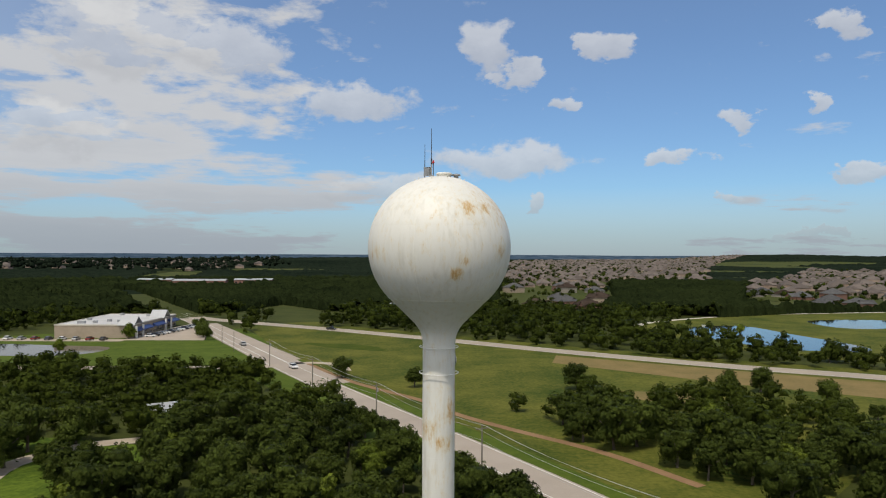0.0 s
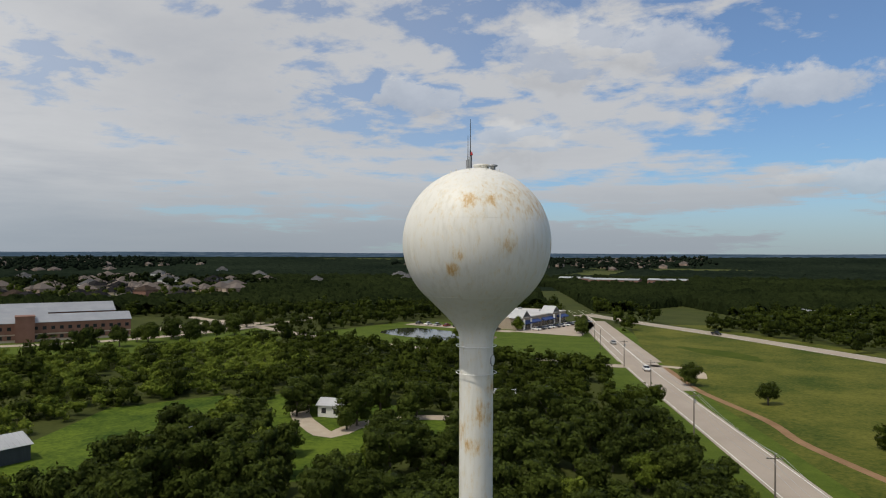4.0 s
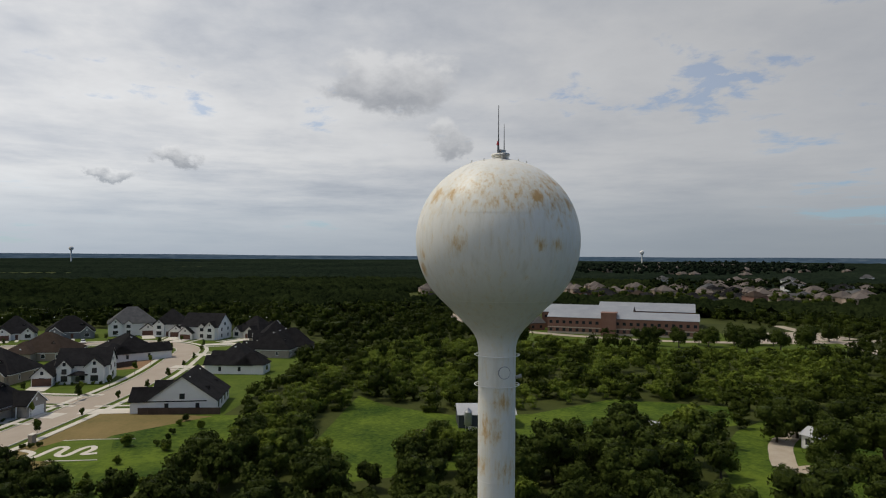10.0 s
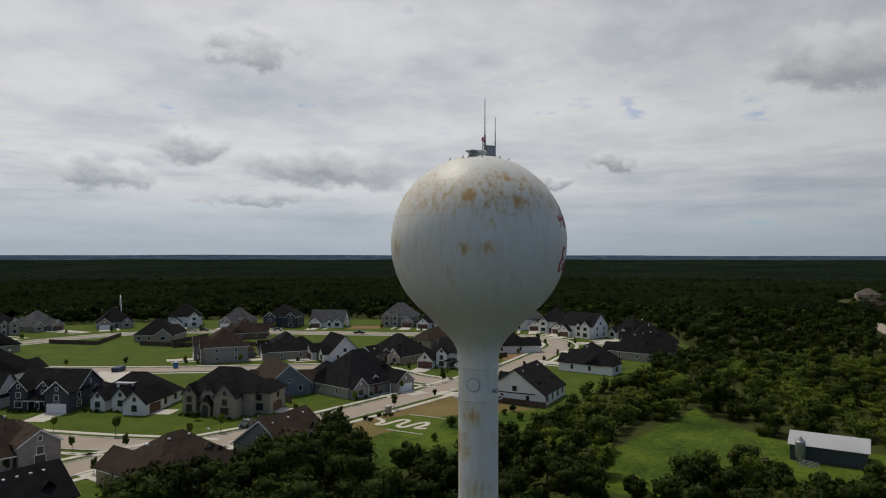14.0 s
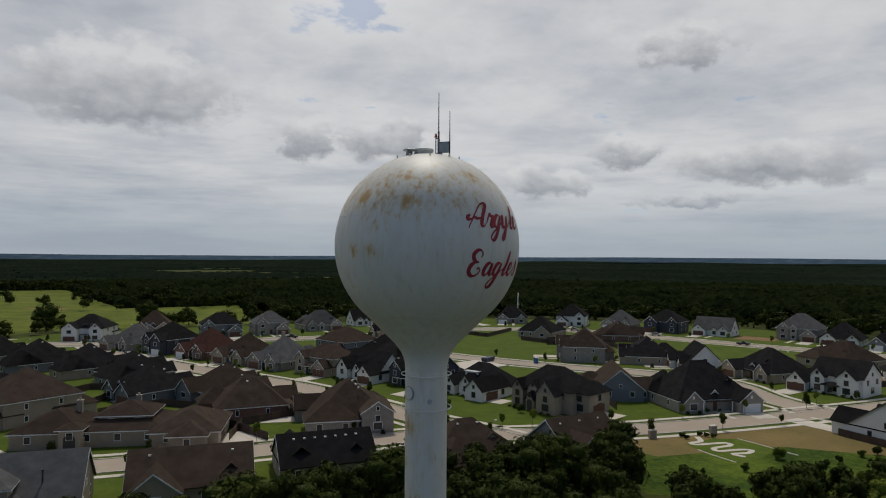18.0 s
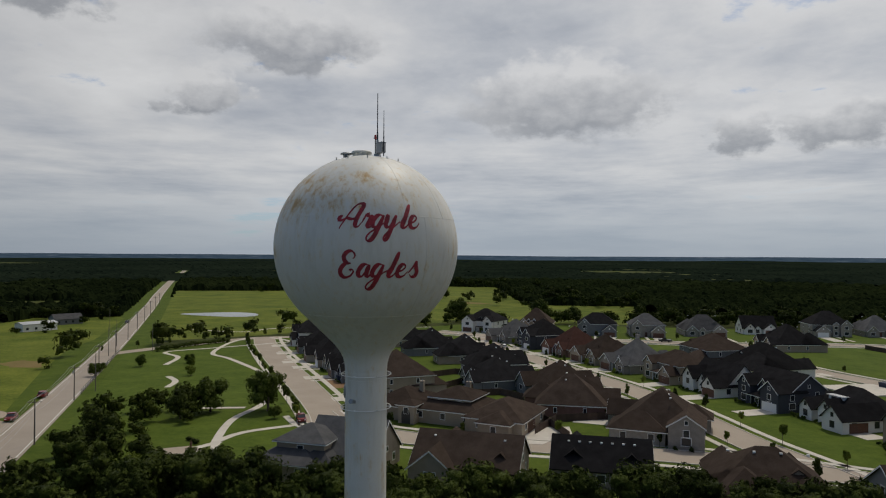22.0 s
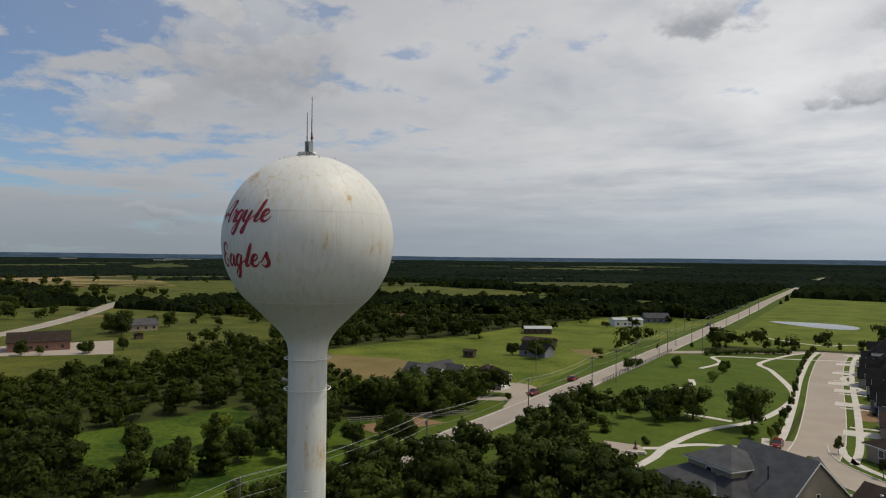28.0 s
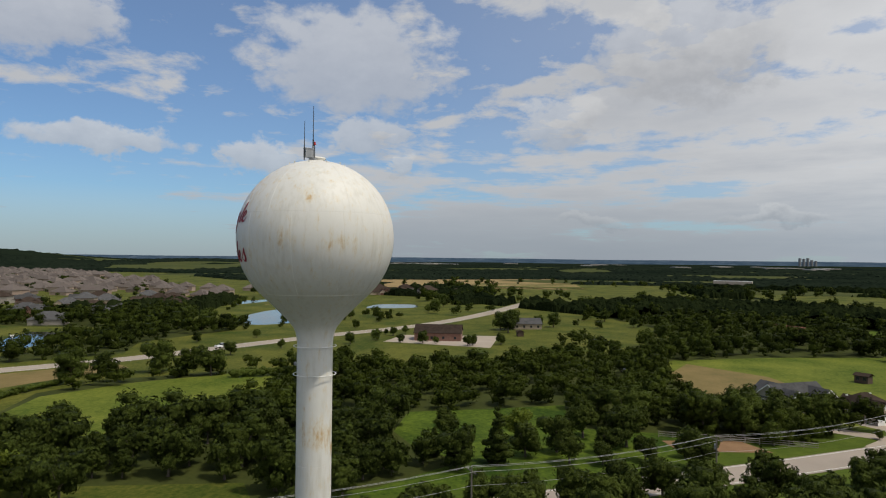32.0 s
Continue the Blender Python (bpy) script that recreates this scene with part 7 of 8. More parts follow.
tagged(part("driveway", patch([(28, -98.5), (36, -98.5), (36, -91), (30, -91)], 0.122), "pale_concrete"), "pale concrete driveway to a garage", "driveway", kind="structure")

# ---- distant estates ----


def far_estate(name, polys, spacing, count_near, origin, seed, roofs, label, keep=0.62):
    """Rows of hipped brick houses; the nearest are things of their own, the rest one mesh."""
    g = np.random.default_rng(seed)
    cells = []
    for poly in polys:
        xs, ys = [p[0] for p in poly], [p[1] for p in poly]
        gx, gy = np.meshgrid(np.arange(min(xs), max(xs), spacing), np.arange(min(ys), max(ys), spacing * 1.5))
        x = gx.ravel() + g.uniform(-2, 2, gx.size)
        y = gy.ravel() + g.uniform(-4, 4, gx.size)
        ok = inside(poly, x, y)
        cells += list(zip(x[ok].tolist(), y[ok].tolist()))
    cells = [c for c in cells if g.random() < keep]
    cells.sort(key=lambda p: (p[0] - origin[0]) ** 2 + (p[1] - origin[1]) ** 2)
    for k, (x, y) in enumerate(cells[:count_near]):
        house(x, y, float(g.choice([200, 20, 110])) + g.uniform(-8, 8), g.uniform(15, 18), g.uniform(12, 14), int(g.choice([1, 1, 2])), str(g.choice(roofs)), str(g.choice(["wall_tan", "wall_brick", "wall_stone"])), 900 + k,
              gables=int(g.integers(1, 3)), detail=0, group="houses of the distant estate", z=float(rise(x, y)), pitch=0.62)
    wall, roof = Build(), Build()
    for x, y in cells[count_near:]:
        w, d, h = g.uniform(15, 20), g.uniform(13, 16), (3.2 if g.random() < 0.6 else 5.4)
        m = pose(x, y, float(rise(x, y)), 0, 0, float(g.uniform(-12, 12) + g.choice([0, 90])))
        wall.box(-w / 2, -d / 2, -1, w / 2, d / 2, h, m)
        rb, top, _ = hip_roof(-w / 2, -d / 2, w / 2, d / 2, h, 0.62)
        gb, _, _ = hip_roof(-w / 2 + 1, -d / 2 - 3, 0, d / 2 - 2, h, 0.62)
        wall.box(-w / 2 + 1, -d / 2 - 3, -1, 0, -d / 2, h, m)
        for q in (rb, gb):
            n = len(roof.v)
            roof.v += [tuple(m @ Vector(p)) for p in q.v]
            roof.f += [tuple(i + n for i in f) for f in q.f]
    if wall.v:
        e = thing(name, label, "houses", kind="stuff")
        part("wall", wall, "estate_wall", e)
        part("roof", roof, "estate_roof", e)
        for o in e.children:
            o["kind"] = "stuff"


surface("estate_wall", (0.20, 0.13, 0.10), (0.40, 0.33, 0.27), 0.9, 0.03, 0.5, 0.1, vary=0.25, per="island")
surface("estate_roof", (0.085, 0.070, 0.062), (0.15, 0.128, 0.115), 0.95, 0.02, 0.5, 0.2, vary=0.25, per="island", spec=0.2)
far_estate("distant_estate", [[(255, 232), (300, 222), (400, 206), (480, 236), (560, 250), (900, 520), (1280, 900), (1300, 1080), (800, 760), (420, 440), (300, 300)]], 22, 26, (250, 200), 31, ["shingle_brown", "shingle_grey"],
           "hundreds of brown-roofed brick houses far off")
far_estate("distant_estate", [[(615, 60), (664, 50), (720, 300), (668, 300)]], 19, 18, (560, 100), 32, ["shingle_brown"], "row of brown-roofed houses before a crop field", 1.0)
far_estate("distant_estate", [FAR_NORTH, NORTH_EAST],
           27, 22, (150, 400), 33, ["shingle_brown", "shingle_grey"], "hundreds of pale brown houses far to the north")
far_estate("distant_estate", [SCHOOL_ESTATE], 25, 22, (-400, 100), 34, ["shingle_black", "shingle_brown"], "grey-roofed houses beyond the school")


def estate_trees(polys, spacing, seed, size, material="woods_leaves"):
    """Round garden trees between the distant houses."""
    g = np.random.default_rng(seed)
    pts = []
    for poly in polys:
        xs, ys = [p[0] for p in poly], [p[1] for p in poly]
        n = int((max(xs) - min(xs)) * (max(ys) - min(ys)) / spacing ** 2)
        x, y = g.uniform(min(xs), max(xs), n), g.uniform(min(ys), max(ys), n)
        ok = inside(poly, x, y)
        pts += list(zip(x[ok].tolist(), y[ok].tolist()))
    woodland("estate_trees", 0, 0, 100.0, size, 1, 10, BALL2, 0.3, "dark garden trees between distant houses", 6, seed, material, extra=pts)


estate_trees([FAR_NORTH, NORTH_EAST], 23, 51, 4.6)
estate_trees([[(255, 232), (300, 222), (400, 206), (480, 236), (560, 250), (900, 520), (1280, 900), (1300, 1080), (800, 760), (420, 440), (300, 300)]], 30, 52, 4.2)
estate_trees([SCHOOL_ESTATE], 17, 53, 4.6)
far_estate("distant_estate", [VILLAGE], 34, 10, (-560, 380), 35, ["shingle_grey", "shingle_black"], "grey-roofed white houses in the far woods", 0.5)
far_estate("distant_estate", [SLOPE_ESTATE], 52, 0, (-700, 1300), 36, ["shingle_grey"], "pale houses scattered over a far wooded slope", 0.45)
far_estate("distant_estate", [WEST_ESTATE], 62, 0, (-1200, 600), 37, ["shingle_grey"], "pale houses scattered over a far wooded slope", 0.4)
estate_trees([VILLAGE], 14, 54, 5.0, "shaded_far_leaves")
estate_trees([SLOPE_ESTATE, WEST_ESTATE], 27, 55, 8.0, "haze_tinted_leaves")



def edge_trees(poly, count, seed, size, ragged):
    """Trees that stray from the woods into a field."""
    g = np.random.default_rng(seed)
    pts = []
    for _ in range(count):
        k = int(g.integers(0, len(poly)))
        (ax, ay), (bx, by) = poly[k], poly[(k + 1) % len(poly)]
        u = g.random()
        x, y = ax + (bx - ax) * u + g.normal(0, ragged), ay + (by - ay) * u + g.normal(0, ragged)
        if not near_line([(p.x, p.y) for p in LINES[0][0][::2]], np.array([x]), np.array([y]), 14.0)[0] and not inside(SUBDIVISION, np.array([x]), np.array([y]))[0] and not inside(PARK, np.array([x]), np.array([y]))[0]:
            pts.append((x, y))
    woodland("field_edge_trees", 0, 0, 100.0, size, 5, 110, BALL1, 0.15, "dark round trees along the edge of a field", 6, seed, extra=pts)


edge_trees(BIG_FIELD[4:9], 110, 71, 6.5, 22.0)
edge_trees([(-40, -365), (60, -372), (110, -330), (150, -330)], 16, 72, 5.5, 8.0)
edge_trees(EAST_FIELD[7:13], 46, 73, 4.8, 7.0)
edge_trees(POND_MEADOW, 60, 74, 4.2, 9.0)
edge_trees(EAST_PLAIN, 90, 76, 6.0, 40.0)
edge_trees(FARM_PLAIN, 60, 77, 6.0, 28.0)
edge_trees(EAST_OPEN[6:12], 44, 75, 4.4, 7.0)

# ---- school, store, farm buildings ----


def box_building(name, label, category, at, yaw, w, d, h, wall, roof, pitch=0.0, ridge="x", windows=(), group="", parapet=0.0):
    """A plain building: walls, a flat or gabled roof, rows of windows given as (side, z, count, width, height)."""
    e = thing(name, label, category, group, at=at, yaw=yaw)
    part("wall", Build().box(-w / 2, -d / 2, -0.1, w / 2, d / 2, h - 0.02), wall, e)
    if pitch:
        if ridge == "x":
            rb, top = gable_roof(-d / 2, d / 2, -w / 2, w / 2 + 0.4, h, pitch)
            m = pose(0, 0, 0, 0, 0, 90)
            gb = gable_wall(-d / 2, d / 2, -w / 2, w / 2, h - 0.3, h, pitch)
            for q in (rb, gb):
                q.v = [tuple(m @ Vector(p)) for p in q.v]
        else:
            rb, top = gable_roof(-w / 2, w / 2, -d / 2, d / 2 + 0.4, h, pitch)
            gb = gable_wall(-w / 2, w / 2, -d / 2, d / 2, h - 0.3, h, pitch)
        part("gable", gb, wall, e)
        part("roof", rb, roof, e)
    else:
        part("roof", Build().box(-w / 2 - 0.1, -d / 2 - 0.1, h - 0.02, w / 2 + 0.1, d / 2 + 0.1, h + 0.25), roof, e)
    for side, z, count, ww, wh in windows:
        for i in range(count):
            s = (i + 0.5) / count - 0.5
            x, y, turn = {"front": (s * w, -d / 2, 0), "back": (-s * w, d / 2, 180), "right": (w / 2, s * d, 90), "left": (-w / 2, -s * d, -90)}[side]
            put_window(e, x, y, z, turn, ww, wh, "trim_dark")
    return e


def school():
    e = box_building("school", "long two-storey brick school with a pale metal roof", "school", (-290, 100, 0), 67.5, 70, 17, 8.0, "school_brick", "school_roof", 0.32, "x",
                     [("front", 1.2, 22, 1.5, 1.5), ("front", 4.9, 22, 1.5, 1.5), ("right", 4.9, 4, 1.3, 1.5)])
    part("stone_band", Build().box(-35.06, -8.58, 0, 35.06, -8.4, 1.0).box(-35.06, -8.58, 2.9, 35.06, -8.4, 3.4), "school_stone", e, "pale stone bands on brick")
    part("stair_tower", Build().box(-9, -11.5, 0, -2, -4, 10.6).box(-9.2, -11.7, 10.6, -1.8, -3.8, 11.0), "school_brick", e, "taller brick stair tower")
    box_building("school_hall", "tall school hall with a pale metal roof", "school", (-322, 92, 0), 67.5, 46, 22, 8.5, "school_brick", "school_roof", 0.30, "x", [("front", 5.5, 10, 1.6, 1.4)])
    box_building("school_hall", "tall school hall with a pale metal roof", "school", (-335, 128, 0), 67.5, 50, 26, 8.5, "school_brick", "school_roof", 0.28, "x", [("front", 5.5, 10, 1.6, 1.4)])
    box_building("school_wing", "low brick school wing with grey roof", "school", (-322, 52, 0), 17, 34, 18, 3.6, "school_brick", "shingle_grey", 0.42, "y", [("front", 1.0, 7, 1.5, 1.5), ("right", 1.0, 4, 1.5, 1.5)])


school()


def store():
    e = box_building("store", "low tan brick store with a flat white roof", "store", (-161, 285, 0), 3, 34, 56, 5.6, "wall_tan", "flat_roof", 0.0)
    part("parapet", ring_flat(-17.2, -28.2, 17.2, 28.2, 0.35, 5.6, 6.1), "pale_concrete", e, "pale roof parapet")
    for y0, y1 in ((-27, -8), (-4, 10), (16, 27)):
        part("awning", extruded([(17.0, 4.4), (19.4, 3.4), (19.4, 2.9), (17.0, 3.2)], y0, y1), "awning_blue", e, "dark blue shop awning")
    for y in (-24, 12):
        gb, _ = gable_roof(-4.5, 4.5, -3, 4, 6.0, 0.75)
        m = pose(15.0, y, 0, 0, 0, 90)
        gb.v = [tuple(m @ Vector(p)) for p in gb.v]
        part("entry_gable", gb, "metal_roof", e, "pale peaked entry roof")
        part("entry_pillar", Build().box(18.6, y - 4.2, 0, 19.3, y - 3.5, 5.4), "wall_white", e)
        part("entry_pillar", Build().box(18.6, y + 3.5, 0, 19.3, y + 4.2, 5.4), "wall_white", e)
    for k in range(14):
        put_window(e, 17.0, -26 + k * 4.0, 0.5, 90, 3.0, 2.2, "trim_dark")
    g = random.Random(4)
    for k in range(9):
        o = part("roof_unit", Build().box(-0.9, -0.7, 0, 0.9, 0.7, 1.1), "grey_steel", e, "grey rooftop air unit")
        o.location = (g.uniform(-14, 12), g.uniform(-26, 26), 5.85)


def ring_flat(x0, y0, x1, y1, t, z0, z1):
    b = Build()
    o, i = [(x0, y0), (x1, y0), (x1, y1), (x0, y1)], [(x0 + t, y0 + t), (x1 - t, y0 + t), (x1 - t, y1 - t), (x0 + t, y1 - t)]
    for zz in (z0, z1):
        b.v += [(x, y, zz) for x, y in o] + [(x, y, zz) for x, y in i]
    for k in range(4):
        n = (k + 1) % 4
        b.f += [(k, n, 8 + n, 8 + k), (4 + n, 4 + k, 12 + k, 12 + n), (8 + k, 8 + n, 12 + n, 12 + k), (n, k, 4 + k, 4 + n)]
    return b


surface("flat_roof", (0.36, 0.36, 0.36), (0.54, 0.535, 0.53), 0.8, 0.1, 2.0, 0.1)
store()


def farm_shed():
    e = thing("farm_shed", "dark steel farm shed with a pale metal roof", "shed", at=(-112.5, 12.3, 0), yaw=0)
    gb = gable_wall(-4.2, 4.2, -6.2, 6.2, -0.1, 3.0, 0.36)
    part("wall", gb, "shed_blue", e, "dark blue-grey steel cladding")
    rb, _ = gable_roof(-4.2, 4.2, -6.2, 6.6, 3.0, 0.36, 0.35, 0.10)
    part("roof", rb, "metal_roof", e, "pale corrugated metal roof")
    for k in range(15):
        y = -6.2 + k * 12.6 / 14
        part("roof_rib", Build().box(0.05, y - 0.03, 0, 4.5, y + 0.03, 0.05), "metal_roof", e).matrix_local = pose(0, 0, 4.61, 0, math.degrees(math.atan(0.36)), 0)
    part("door", Build().box(-1.6, -6.26, 0, 1.6, -6.18, 2.8), "dark_steel", e, "dark sliding door")
    s = thing("silo", "small galvanised grain silo with conical top", "silo", at=(-106.6, 8.0, 0))
    part("body", Build().lathe([(0.0, 0.6), (0.85, 1.3), (0.85, 4.0)], 28), "grey_steel", s, "", True)
    part("roof", Build().lathe([(0.92, 4.0), (0.2, 4.7), (0.2, 4.85), (0.0, 4.9)], 28), "grey_steel", s, "grey conical cap", True)
    for k in range(4):
        a = math.pi / 4 + k * math.pi / 2
        part("leg", Build().tube((0.75 * math.cos(a), 0.75 * math.sin(a), 0), (0.75 * math.cos(a), 0.75 * math.sin(a), 1.5), 0.06, n=8), "grey_steel", s)
    f = thing("farm_gate", "white tubular steel farm gate", "gate", at=(-104.3, 9.5, 0), yaw=80)
    for k in range(5):
        part("rail", Build().tube((-1.6, 0, 0.25 + 0.25 * k), (1.6, 0, 0.25 + 0.25 * k), 0.03, n=6), "trim_white", f)
    for x in (-1.6, 0, 1.6):
        part("upright", Build().tube((x, 0, 0.0), (x, 0, 1.3), 0.035, n=6), "trim_white", f)
    g = random.Random(8)
    for k in range(7):
        x, y = -103 + g.uniform(-1.5, 1.5), 2 - k * 0.9 + g.uniform(-0.5, 0.5)
        o = thing("scrap_implement", "rusty old farm implement in grass", "farm machine", "scrap by the shed", at=(x, y, 0), yaw=g.uniform(0, 180))
        part("frame", Build().box(-0.9, -0.3, 0.3, 0.9, 0.3, 0.6).box(-0.2, -0.6, 0.5, 0.2, 0.6, 0.9), "rusty_steel", o)
        for sx in (-0.6, 0.6):
            part("wheel", Build().tube((sx, -0.5, 0.35), (sx, -0.35, 0.35), 0.35, n=14), "rusty_steel", o)
    for k in range(10):
        x, y = -96 + k * 0.75, 27 + k * 0.55 + g.uniform(-0.4, 0.4)
        o = thing("log", "dark cut log lying in grass", "log", "log pile", at=(x, y, 0.3), yaw=g.uniform(20, 60))
        part("stem", Build().tube((-1.0, 0, 0), (1.0, 0, 0), 0.3, 0.26, 10), "rusty_steel", o)


surface("shed_blue", (0.028, 0.036, 0.048), (0.055, 0.066, 0.082), 0.6, 0.4, 4.0, 0.1, stretch=(1, 6, 1))
farm_shed()

BUILDINGS = [
    ("hut", "small white cabin among oaks", "cabin", (-89, 76, 0), 20, 6, 4.6, 2.8, "wall_white", "metal_roof", 0.5, "x"),
    ("hut", "small white-roofed cabin under trees", "cabin", (-98, 45, 0), 60, 6, 5, 2.8, "wall_white", "metal_roof", 0.4, "x"),
    ("cabin", "white cabin hidden in oaks", "cabin", (-64, 108, 0), 30, 8, 6, 2.8, "wall_white", "metal_roof", 0.4, "x"),
    ("field_shed", "little brown field shed in pasture", "shed", (184, -118, 0), 40, 4, 3, 2.4, "fence_wood", "shingle_brown", 0.4, "x"),
    ("barn", "low brown barn beside a pasture", "barn", (198, -160, 0), 30, 13, 7, 2.8, "fence_wood", "shingle_brown", 0.35, "x"),
    ("farm_house", "dark-roofed farm house beside the road", "house", (176, -143, 0), 25, 11, 7.5, 2.7, "wall_grey", "shingle_black", 0.55, "x"),
    ("workshop", "white metal workshop with junk around", "workshop", (241, -190, 0), 60, 13, 8, 2.6, "fence_wood", "metal_roof", 0.22, "x"),
    ("workshop", "long white metal workshop beside the road", "workshop", (252, -258, 0), 66, 16, 9, 3.6, "wall_white", "metal_roof", 0.2, "x"),
    ("farm_house", "grey farm house with hipped roof", "house", (262, -290, 0), 60, 14, 10, 2.9, "wall_grey", "shingle_grey", 0.5, "x"),
    ("red_roof_house", "pale house with a rusty red roof", "house", (322, -147, 0), 40, 16, 9, 3.0, "wall_tan", "shingle_rust", 0.4, "x"),
    ("brick_hall", "low red brick hall with brown roof", "hall", (272, 25, 0), -88, 21, 14, 3.6, "wall_brick", "shingle_brown", 0.45, "x"),
    ("brick_house", "small brick house with grey roof", "house", (330, -15, 0), -80, 15, 10, 3.0, "wall_tan", "shingle_grey", 0.5, "x"),
    ("garden_shed", "small brown shed in grass", "shed", (292, -12, 0), 10, 4, 3, 2.3, "fence_wood", "shingle_brown", 0.4, "x"),
    ("school_block", "pale far school building among woods", "school", (964, -305, float(rise(964, -305))), 70, 50, 24, 9, "school_stone", "flat_roof", 0.0, "x"),
    ("warehouse", "long red and white metal shed", "warehouse", (-300, 770, 0), 8, 60, 20, 6, "wall_brick", "metal_roof", 0.15, "x"),
    ("warehouse", "long white metal shed among woods", "warehouse", (-362, 790, 0), 8, 40, 20, 6, "wall_brick", "metal_roof", 0.15, "x"),
    ("warehouse", "red metal shed with white roof", "warehouse", (-245, 800, 0), 8, 45, 20, 6, "wall_brick", "metal_roof", 0.15, "x"),
    ("roadside_house", "white-roofed building beside the highway", "building", (-20, 420, 0), -25, 16, 9, 3.2, "wall_white", "metal_roof", 0.3, "x"),
    ("roadside_house", "long low pale building beside trees", "building", (-42, 430, 0), -25, 18, 9, 3.0, "wall_white", "metal_roof", 0.3, "x"),
]
surface("shingle_rust", (0.14, 0.05, 0.032), (0.24, 0.10, 0.07), 0.9, 0.3, 4.0, 0.2)
for nm, lab, cat, at, yaw, w, d, h, wa, ro, pi, rd in BUILDINGS:
    big = w > 12
    box_building(nm, lab, cat, at, yaw, w, d, h, wa, ro, pi, rd, [("front", 0.9, 4 if big else 2, 1.1, 1.2), ("back", 0.9, 4 if big else 2, 1.1, 1.2)] if w < 30 else [("front", 2.0, 9, 2.2, 2.0)])
house(143, -82, 205, 15, 9, 1, "shingle_grey", "wall_stone", 71, gables=2, wing_back=True, group="farm houses", pitch=0.7, main="gable")
house(134, -95, 205, 11, 9, 1, "shingle_brown", "wall_tan", 72, gables=1, group="farm houses", pitch=0.6)
for k, (x, y) in enumerate([(-640, 300), (-700, 420), (-560, 520), (-520, 640), (-760, 600), (-900, 350), (-880, 520), (-980, 700), (-600, 720)]):
    house(x, y, 20 * k, 18, 14, 2, "shingle_grey", "wall_white", 300 + k, gables=2, group="houses in the far woods", detail=0, z=float(rise(x, y)))
g = np.random.default_rng(77)
for k in range(22):
    a = radians(g.uniform(-26, 16))
    r = g.uniform(2700, 3700)
    x, y = r * math.cos(a), r * math.sin(a)
    box_building("warehouse", "huge white distribution warehouse far off", "warehouse", (x, y, float(rise(x, y))), g.uniform(-10, 10), g.uniform(50, 110), g.uniform(40, 70), g.uniform(6, 8), "wall_stone", "flat_roof", group="far warehouses")
for k in range(5):
    x, y = 4050 + 12 * k, -1560 - 26 * k
    box_building("tower_block", "tall grey block on the skyline", "tower block", (x, y, float(rise(x, y))), 20, 11, 11, [46, 43, 47, 36, 30][k], "wall_grey", "flat_roof", group="far tower blocks")


def far_water_tower(x, y, h, r):
    z = float(rise(x, y))
    e = thing("water_tower", "distant white water tower on the skyline", "water tower", at=(x, y, z))
    part("tank", Build().lathe([(0.01, h), (r * 0.6, h - r * 0.2), (r, h - r * 0.7), (r * 0.95, h - r * 1.3), (r * 0.4, h - r * 1.9)], 24), "wall_white", e, "", True)
    part("shaft", Build().lathe([(r * 0.4, h - r * 1.9), (r * 0.3, h - r * 2.4), (r * 0.3, 0)], 16), "wall_white", e, "", True)


far_water_tower(84, 2600, 62, 6.5)
far_water_tower(-3000, 1050, 60, 10)
far_water_tower(-2700, -1300, 62, 9)

# ---- poles and wires ----
RD = Vector((541, -923, 0)).normalized()
RN = Vector((-0.863, -0.506, 0))


def pole_mesh():
    b = Build()
    b.tube((0, 0, -0.3), (0, 0, 9.0), 0.16, 0.10, 10)
    return b.mesh("shaft", "pole_wood"), Build().box(-1.2, -0.05, 8.35, 1.2, 0.05, 8.5).mesh("cross_arm", "pole_wood"), Build().tube((0, 0, 0), (0, 0, 0.16), 0.05, 0.04, 8).mesh("insulator", "grey_steel"), \
        Build().tube((0.26, 0, 6.9), (0.26, 0, 7.7), 0.2, n=12).mesh("transformer", "grey_steel")


PM = pole_mesh()
POLES = []
for k in range(-5, 12):
    p = Vector((23.4, 61, 0)) + RN * 10.8 + RD * (94 + k * 44 - 22)
    POLES.append(p)
    e = thing("utility_pole", "weathered wooden utility pole with a cross arm", "utility pole", "poles along the road", at=p, yaw=math.degrees(math.atan2(RD.y, RD.x)) + 90)
    for nm, me in (("shaft", PM[0]), ("cross_arm", PM[1])):
        o = new(nm, me)
        o.parent = e
    for x in (-1.05, 0.0, 1.05):
        o = new("insulator", PM[2])
        o.parent = e
        o.location = (x, 0, 8.5 if x else 9.0)
    if k % 2:
        o = new("transformer", PM[3])
        o.parent = e
for a, b in zip(POLES, POLES[1:]):
    for off, z in ((-1.05, 8.66), (0.0, 9.16), (1.05, 8.66), (0.1, 6.4)):
        w = Build()
        pts = []
        for i in range(9):
            s = i / 8
            q = a.lerp(b, s) - RN * off
            pts.append((q.x, q.y, z - 0.9 * 4 * s * (1 - s)))
        w.pipe(pts, 0.022)
        tagged(part("power_line", w, "wire"), "thin sagging overhead power line", "cable", "wires along the road")
for x, y, h in ((143, -119, 9), (120, -132, 11), (160, -190, 11), (176, -216, 11), (152, -205, 11), (214, -262, 11), (-96, 240, 8), (-84, 218, 8)):
    e = thing("lamp_post", "tall thin wooden post beside road", "post", "posts by the road", at=(x, y, 0))
    part("shaft", Build().tube((0, 0, -0.2), (0, 0, h), 0.13, 0.08, 8), "pole_wood", e)

# ---- vehicles ----


